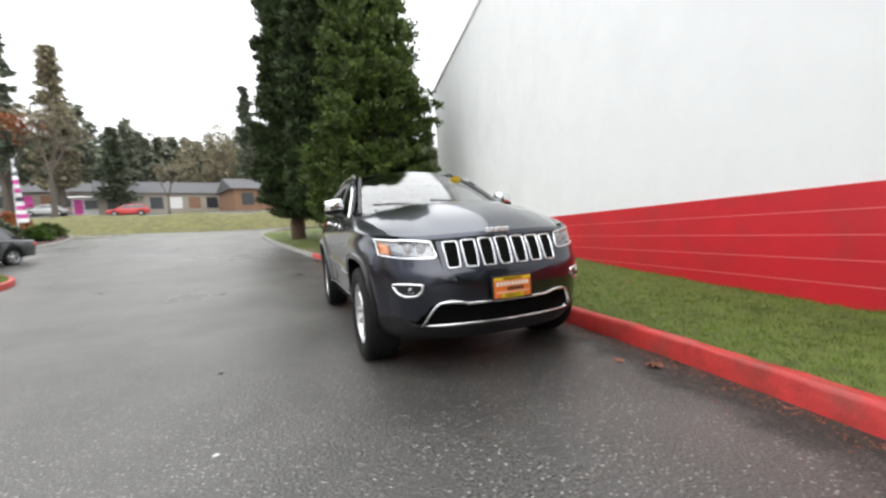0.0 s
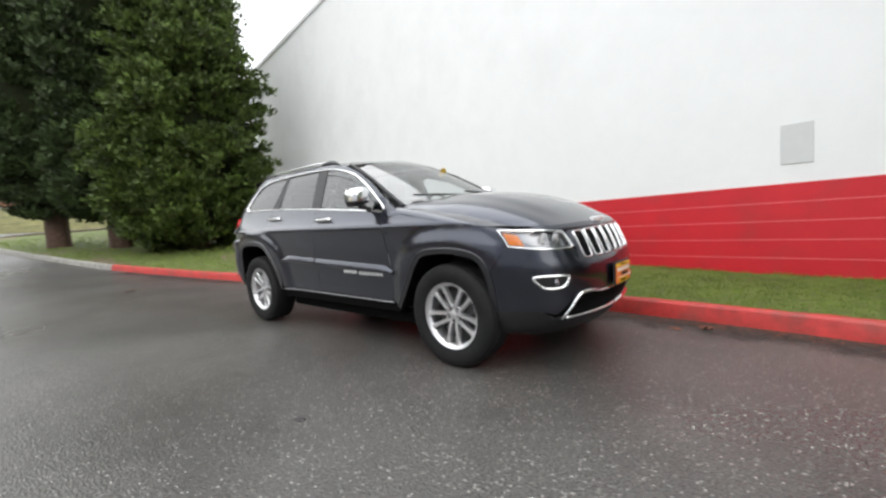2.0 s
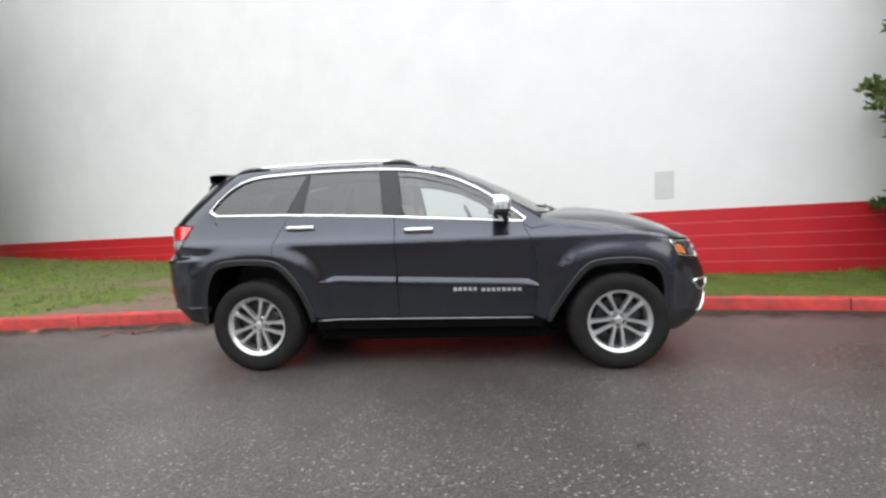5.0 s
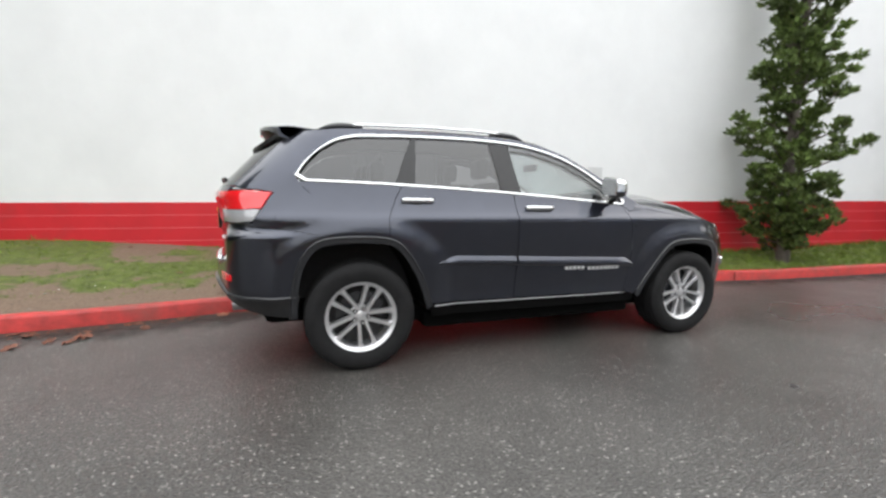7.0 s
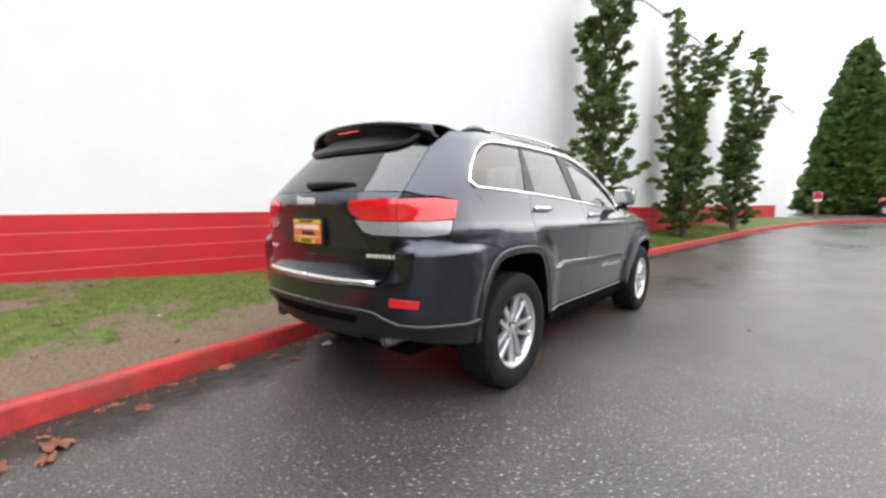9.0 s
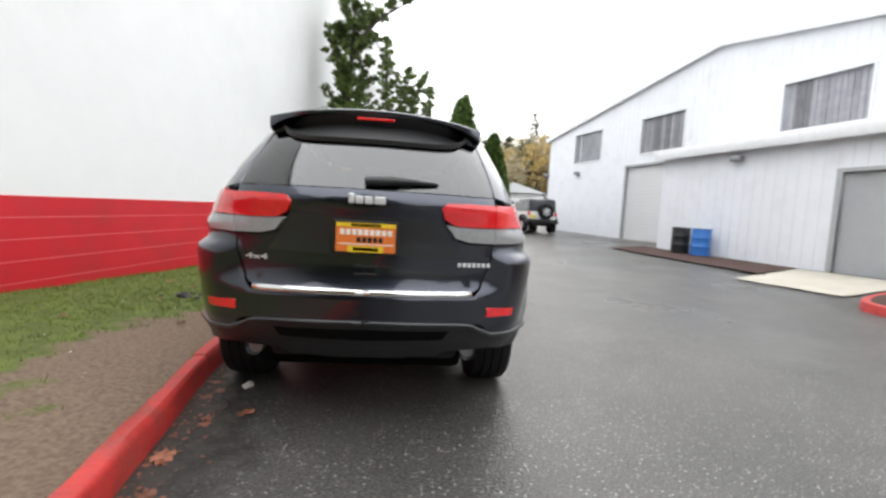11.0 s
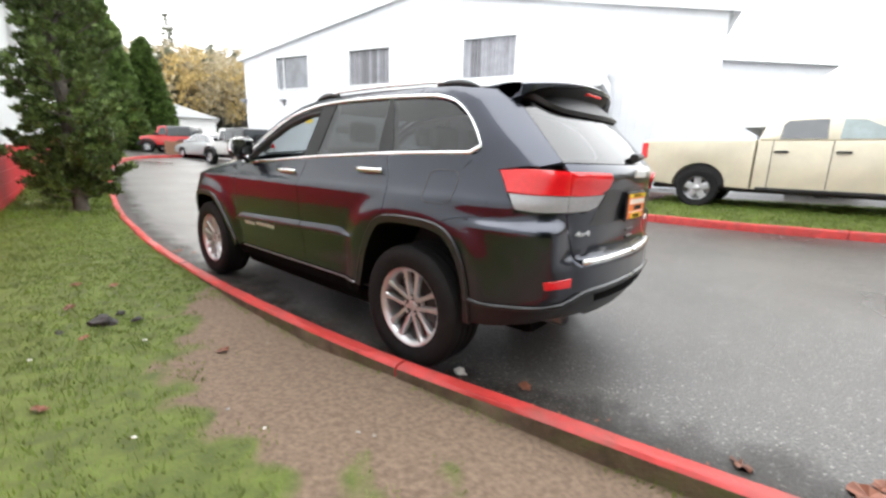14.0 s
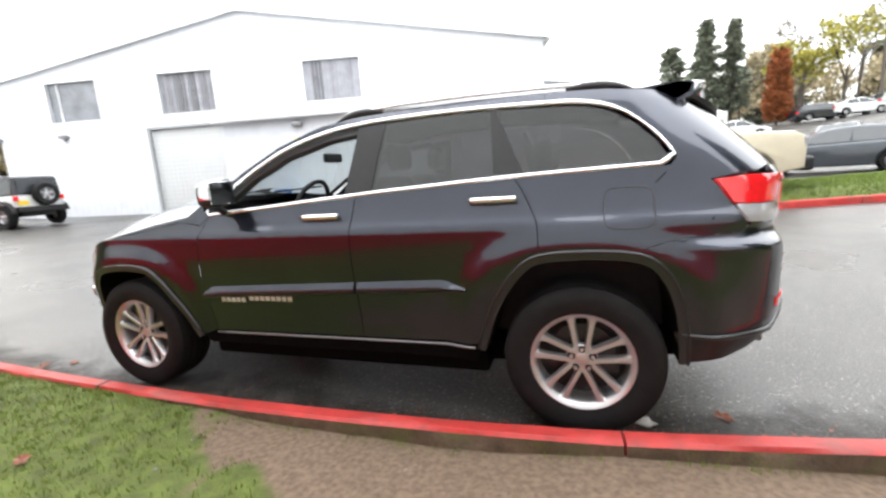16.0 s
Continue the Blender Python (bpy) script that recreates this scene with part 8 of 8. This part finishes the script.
# ---- beds, berm, signs and litter ----
def build_berm():
    """Low grassy bank across the head of the drive."""
    rows = []
    for i in range(45):
        u = i / 44
        x = -34 + 41 * u
        row = []
        for j in range(9):
            v = j / 8
            y = 33.5 - 6.0 * u + v * 9
            top = 1.25 * math.sin(math.pi * v) * (0.85 + 0.3 * noise.noise((x * 0.3, v * 2, 0)))
            row.append(Vector((x, y, ground_z(x, y) + 0.02 + top)))
        rows.append(row)
    me = grid_mesh("berm", rows, mat("rough_olive_grass", (0.115, 0.11, 0.035), rough=0.9, vary=0.45, scale=2.2, bump=1.0, bump_scale=5, distance=0.15))
    tagged(new("grass_bank", me), "rough olive-green grass bank across the road", "grass", kind="structure")


build_berm()


def road_dash(x, y, turn):
    bm = box_bm((-0.06, -0.7, 0.0), (0.06, 0.7, 0.006))
    ob = new("road_marking", finish(bm, "road_marking", M["trim_white"]))
    ob.matrix_world = Matrix.Translation((x, y, ground_z(x, y) + 0.02)) @ Matrix.Rotation(radians(turn), 4, "Z")
    tagged(ob, "short worn white line painted on the road", "road marking", group="road markings", kind="structure")


road_dash(-8.6, 28.4, 10)
road_dash(-6.2, 29.6, 60)


def shrub(name, label, x, y, z, w, h, seed, material):
    t = thing(name, label, "shrub", group="shrubs in the bed", at=Matrix.Translation((x, y, z)))
    rng = random.Random(seed)
    cs, rs, ds = [], [], []
    for _ in range(130):
        a, b = rng.uniform(0, 6.28), rng.random()
        s = math.sqrt(1 - b * b)
        q = rng.uniform(0.7, 1.0)
        cs.append((w * s * q * math.cos(a), w * s * q * math.sin(a), 0.05 + h * b * q))
        rs.append(0.14)
        ds.append((s * math.cos(a), s * math.sin(a), b))
    part("stems", trunk_mesh("stems", [[((0, 0, 0), 0.03), ((w * 0.5 * math.cos(k), w * 0.5 * math.sin(k), h * 0.6), 0.01)] for k in range(7)], M["bark_grey"], 5), None, t)
    part("leaves", leaf_mesh("leaves", cs, rs, ds, 24, 0.13, material, seed), None, t)


LEFT_BED = catmull([(-20.5, 17.0, 0), (-15.0, 18.9, 0), (-13.3, 21.0, 0), (-13.2, 25.0, 0), (-14.6, 29.8, 0), (-17.0, 33.0, 0), (-21, 35, 0)], 8)
build_kerb("bed_kerb", [Vector(p) for p in reversed(LEFT_BED)], "grey concrete kerb round a shrub bed", lambda p: M["kerb_grey"])
rows = []
for p in LEFT_BED[4:-4]:
    rows.append([Vector((p.x - 0.12 - k * 1.2, p.y, ground_z(p.x - k * 1.2, p.y) + 0.13 + 0.05 * k)) for k in range(6)])
tagged(new("shrub_bed", grid_mesh("shrub_bed", rows, M["mulch"])), "dark mulch bed planted with shrubs", "ground", kind="structure")
for k, (x, y, w, h, m_) in enumerate(((-14.6, 21.5, 0.8, 0.9, "hedge"), (-15.4, 23.5, 1.0, 1.2, "fir"), (-14.4, 25.2, 0.7, 0.7, "hedge"), (-16.2, 26.5, 1.1, 1.5, "rust_leaf"), (-15.2, 28.2, 0.9, 0.8, "cedar"), (-15.2, 19.8, 0.8, 0.8, "cedar"), (-17.0, 21.5, 1.0, 1.4, "fir"))):
    shrub("shrub", "low rounded shrub in the bed", x, y, ground_z(x, y) + 0.18, w, h, 90 + k, M[m_])


def barrel(name, label, x, y, material):
    """A ribbed steel drum, standing."""
    t = thing(name, label, "barrel", at=Matrix.Translation((x, y, ground_z(x, y) + 0.05)))
    prof = [(0.0, 0.0), (0.285, 0.0), (0.295, 0.015)]
    for z in (0.29, 0.59):
        prof += [(0.285, z - 0.03), (0.300, z), (0.285, z + 0.03)]
    prof += [(0.285, 0.86), (0.298, 0.875), (0.298, 0.89), (0.280, 0.89), (0.275, 0.87), (0.0, 0.87)]
    seg = 28
    verts = [(r * math.cos(2 * math.pi * i / seg), r * math.sin(2 * math.pi * i / seg), z) for i in range(seg) for r, z in prof]
    c = len(prof)
    faces = [(i * c + k, ((i + 1) % seg) * c + k, ((i + 1) % seg) * c + k + 1, i * c + k + 1) for i in range(seg) for k in range(c - 1)]
    bm = bmesh.new()
    me = mesh_of("drum", verts, faces, material)
    bm.from_mesh(me)
    bpy.data.meshes.remove(me)
    bmesh.ops.remove_doubles(bm, verts=bm.verts[:], dist=0.0005)
    part("drum", bm, material, t, angle=35)
    bm = bmesh.new()
    bmesh.ops.create_cone(bm, cap_ends=True, segments=14, radius1=0.035, radius2=0.033, depth=0.03)
    bmesh.ops.translate(bm, verts=bm.verts[:], vec=(0.17, 0.08, 0.885))
    part("bung", bm, M["black"], t, angle=35)


barrel("blue_barrel", "bright blue drum standing by the annexe wall", -10.08, -8.82, mat("blue_drum_paint", (0.03, 0.16, 0.50), rough=0.45, vary=0.1, scale=8))
barrel("black_barrel", "black drum standing by the annexe wall", -9.88, -9.58, M["black"])


def build_flag():
    t = thing("feather_flag", "tall red, white and blue feather flag on a pole", "flag", at=Matrix.Translation((-15.5, 25.8, ground_z(-15.5, 25.8))))
    tube("pole", [(0, 0, 0), (0, 0, 3.0), (0.1, 0, 4.6), (0.35, 0, 5.1)], 0.025, M["trim_white"], t)
    cloth = [M["red_lens"], M["trim_white"], M["blue_paint"]]
    for k in range(16):
        z0, z1 = 1.2 + k * 0.24, 1.2 + (k + 1) * 0.24 - 0.01
        bm = box_bm((0.03, -0.008, z0), (0.50 - 0.025 * k, 0.008, z1))
        for v in bm.verts:
            v.co.y += 0.06 * math.sin(v.co.z * 3 + v.co.x * 6)
        part("cloth_band", bm, (M["trim_white"], M["pink_wall"], M["trim_white"], M["pink_wall"], M["trim_white"], M["blue_paint"])[k % 6 if k < 11 else 4 + k % 2], t)


build_flag()


def build_sign():
    t = thing("post_sign", "small red and white sign on a wooden post", "sign", at=Matrix.Translation((-3.2, -25.3, ground_z(-3.2, -25.3))))
    part("post", box_bm((-0.06, -0.06, -0.2), (0.06, 0.06, 1.25), 0.01), M["brown_wall"], t)
    b = part("board", box_bm((-0.17, 0.06, 1.0), (0.17, 0.085, 1.5), 0.006), M["trim_white"], t)
    part("red_field", box_bm((-0.15, 0.086, 1.12), (0.15, 0.090, 1.48)), M["wall_red"], b)


build_sign()


def build_fence():
    t = thing("timber_fence", "low brown timber fence at the end of the yard", "fence", at=Matrix.Translation((-7.4, -28.2, ground_z(-7.4, -28.2))))
    for k in range(9):
        part("board", box_bm((-0.85 + k * 0.19, -0.02, 0.05), (-0.85 + k * 0.19 + 0.17, 0.02, 0.85 + 0.02 * (k % 3)), 0.005), M["brown_wall"], t)
    part("rail", box_bm((-0.85, -0.06, 0.3), (0.86, -0.02, 0.38)), M["brown_wall"], t)


build_fence()


def build_pole(x, y, h):
    t = thing("utility_pole", "dark timber utility pole by the side road", "pole", at=Matrix.Translation((x, y, ground_z(x, y))))
    tube("shaft", [(0, 0, -0.5), (0, 0, h * 0.5), (0, 0, h)], [0.17, 0.14, 0.11], M["bark_grey"], t)
    part("crossarm", box_bm((-1.0, -0.06, h - 0.7), (1.0, 0.06, h - 0.56)), M["bark_grey"], t)


build_pole(-46.5, 27.0, 10)


def leaf_shape(size, rng):
    """A curled lobed leaf, lying flat."""
    pts = []
    n = 14
    for k in range(n):
        a = 2 * math.pi * k / n
        r = size * (0.55 + 0.45 * abs(math.cos(2.5 * a))) * rng.uniform(0.85, 1.15)
        pts.append(Vector((r * math.cos(a), r * 0.75 * math.sin(a), 0.22 * size * math.sin(3 * a) ** 2 + 0.12 * size * rng.random())))
    verts = [Vector((0, 0, 0.10 * size))] + pts
    faces = [(0, 1 + k, 1 + (k + 1) % n) for k in range(n)]
    return mesh_of("leaf", verts, faces, M["dead_leaf"])


rng = random.Random(15)
shapes = [leaf_shape(s, rng) for s in (0.045, 0.06, 0.075, 0.05)]


def drop_leaf(x, y, on_verge=False, scale=1.0):
    z = (verge_z(x, y) + 0.012) if on_verge else ground_z(x, y) + 0.002
    ob = new("fallen_leaf", rng.choice(shapes))
    ob.matrix_world = Matrix.Translation((x, y, z)) @ Euler((rng.uniform(-0.2, 0.2), rng.uniform(-0.2, 0.2), rng.uniform(0, 6.28))).to_matrix().to_4x4() @ Matrix.Diagonal((scale, scale, scale, 1))
    tagged(ob, "curled brown fallen leaf lying on the ground", "leaf", group="fallen leaves")


drop_leaf(0.86, -2.75, False, 1.1)
drop_leaf(0.74, -2.55, False, 1.0)
for _ in range(26):
    y = rng.uniform(1.6, 5.2)
    drop_leaf(kerb_x(y) - abs(rng.gauss(0.03, 0.09)) - 0.03, y, False, rng.uniform(0.6, 1.1))
for x, y in ((0.42, 3.55), (0.36, 3.75), (0.25, 3.95), (0.55, 3.15), (0.30, 3.6)):
    drop_leaf(x, y, False, 1.2)
for _ in range(14):
    y = rng.uniform(-1.5, 4.5)
    x = rng.uniform(kerb_x(y) + 0.25, wall_x(y) - 0.3)
    drop_leaf(x, y, True, rng.uniform(0.5, 1.0))


def scrap(name, label, category, x, y, z, size, material, seed, flat=0.35):
    r = random.Random(seed)
    bm = bmesh.new()
    bmesh.ops.create_icosphere(bm, subdivisions=2, radius=1)
    for v in bm.verts:
        k = 1 + 0.55 * noise.noise(v.co * 1.8 + Vector((seed, 0, 0)))
        v.co = Vector((v.co.x * size * k, v.co.y * size * 0.7 * k, max(-0.05, v.co.z) * size * flat * k))
    ob = new(name, finish(bm, name, material))
    ob.matrix_world = Matrix.Translation((x, y, z)) @ Matrix.Rotation(r.uniform(0, 6), 4, "Z")
    return tagged(ob, label, category)


M["dark_bark"] = mat("wet_dark_bark", (0.030, 0.026, 0.026), rough=0.7, vary=0.5, scale=30)
scrap("bark_lump", "dark wet lump of rotted bark on the grass", "debris", 2.10, -0.15, verge_z(2.10, -0.15), 0.085, M["dark_bark"], 2, 0.6)
for k in range(5):
    scrap("bark_chip", "dark wet bark chip on the grass", "debris", 2.10 + rng.gauss(0, 0.12), -0.15 + rng.gauss(0, 0.10), verge_z(2.1, -0.15), 0.035, M["dark_bark"], 10 + k, 0.6)
scrap("white_scrap", "crumpled white scrap on the wet asphalt", "litter", 0.76, 1.76, 0.0, 0.045, M["white_bit"], 4, 0.6)
scrap("white_scrap", "small white scrap on the asphalt", "litter", -1.84, -2.62, 0.0, 0.018, M["white_bit"], 5, 0.4)
scrap("black_scrap", "thin dark scrap lying on the asphalt", "litter", -2.0, -1.22, 0.0, 0.04, M["dark_bark"], 6, 0.15)
for k in range(26):
    y = rng.uniform(-0.5, 4.5)
    x = rng.uniform(kerb_x(y) + 0.25, kerb_x(y) + 1.4)
    scrap("pale_stone", "small pale stone on the bare soil", "stone", x, y, verge_z(x, y), rng.uniform(0.006, 0.015), M["white_bit"] if k % 3 == 0 else M["kerb_grey"], 40 + k, 0.6)
for x, y in ((2.45, -5.6), (2.2, -6.8)):
    tube("garden_hose", [(x - 0.05 * k, y - 0.3 * k, verge_z(x - 0.05 * k, y - 0.3 * k) + 0.02) for k in range(6)], 0.012, M["white_bit"], tagged(thing("hose", "pale hose lying at the foot of the wall", "hose"), ""))
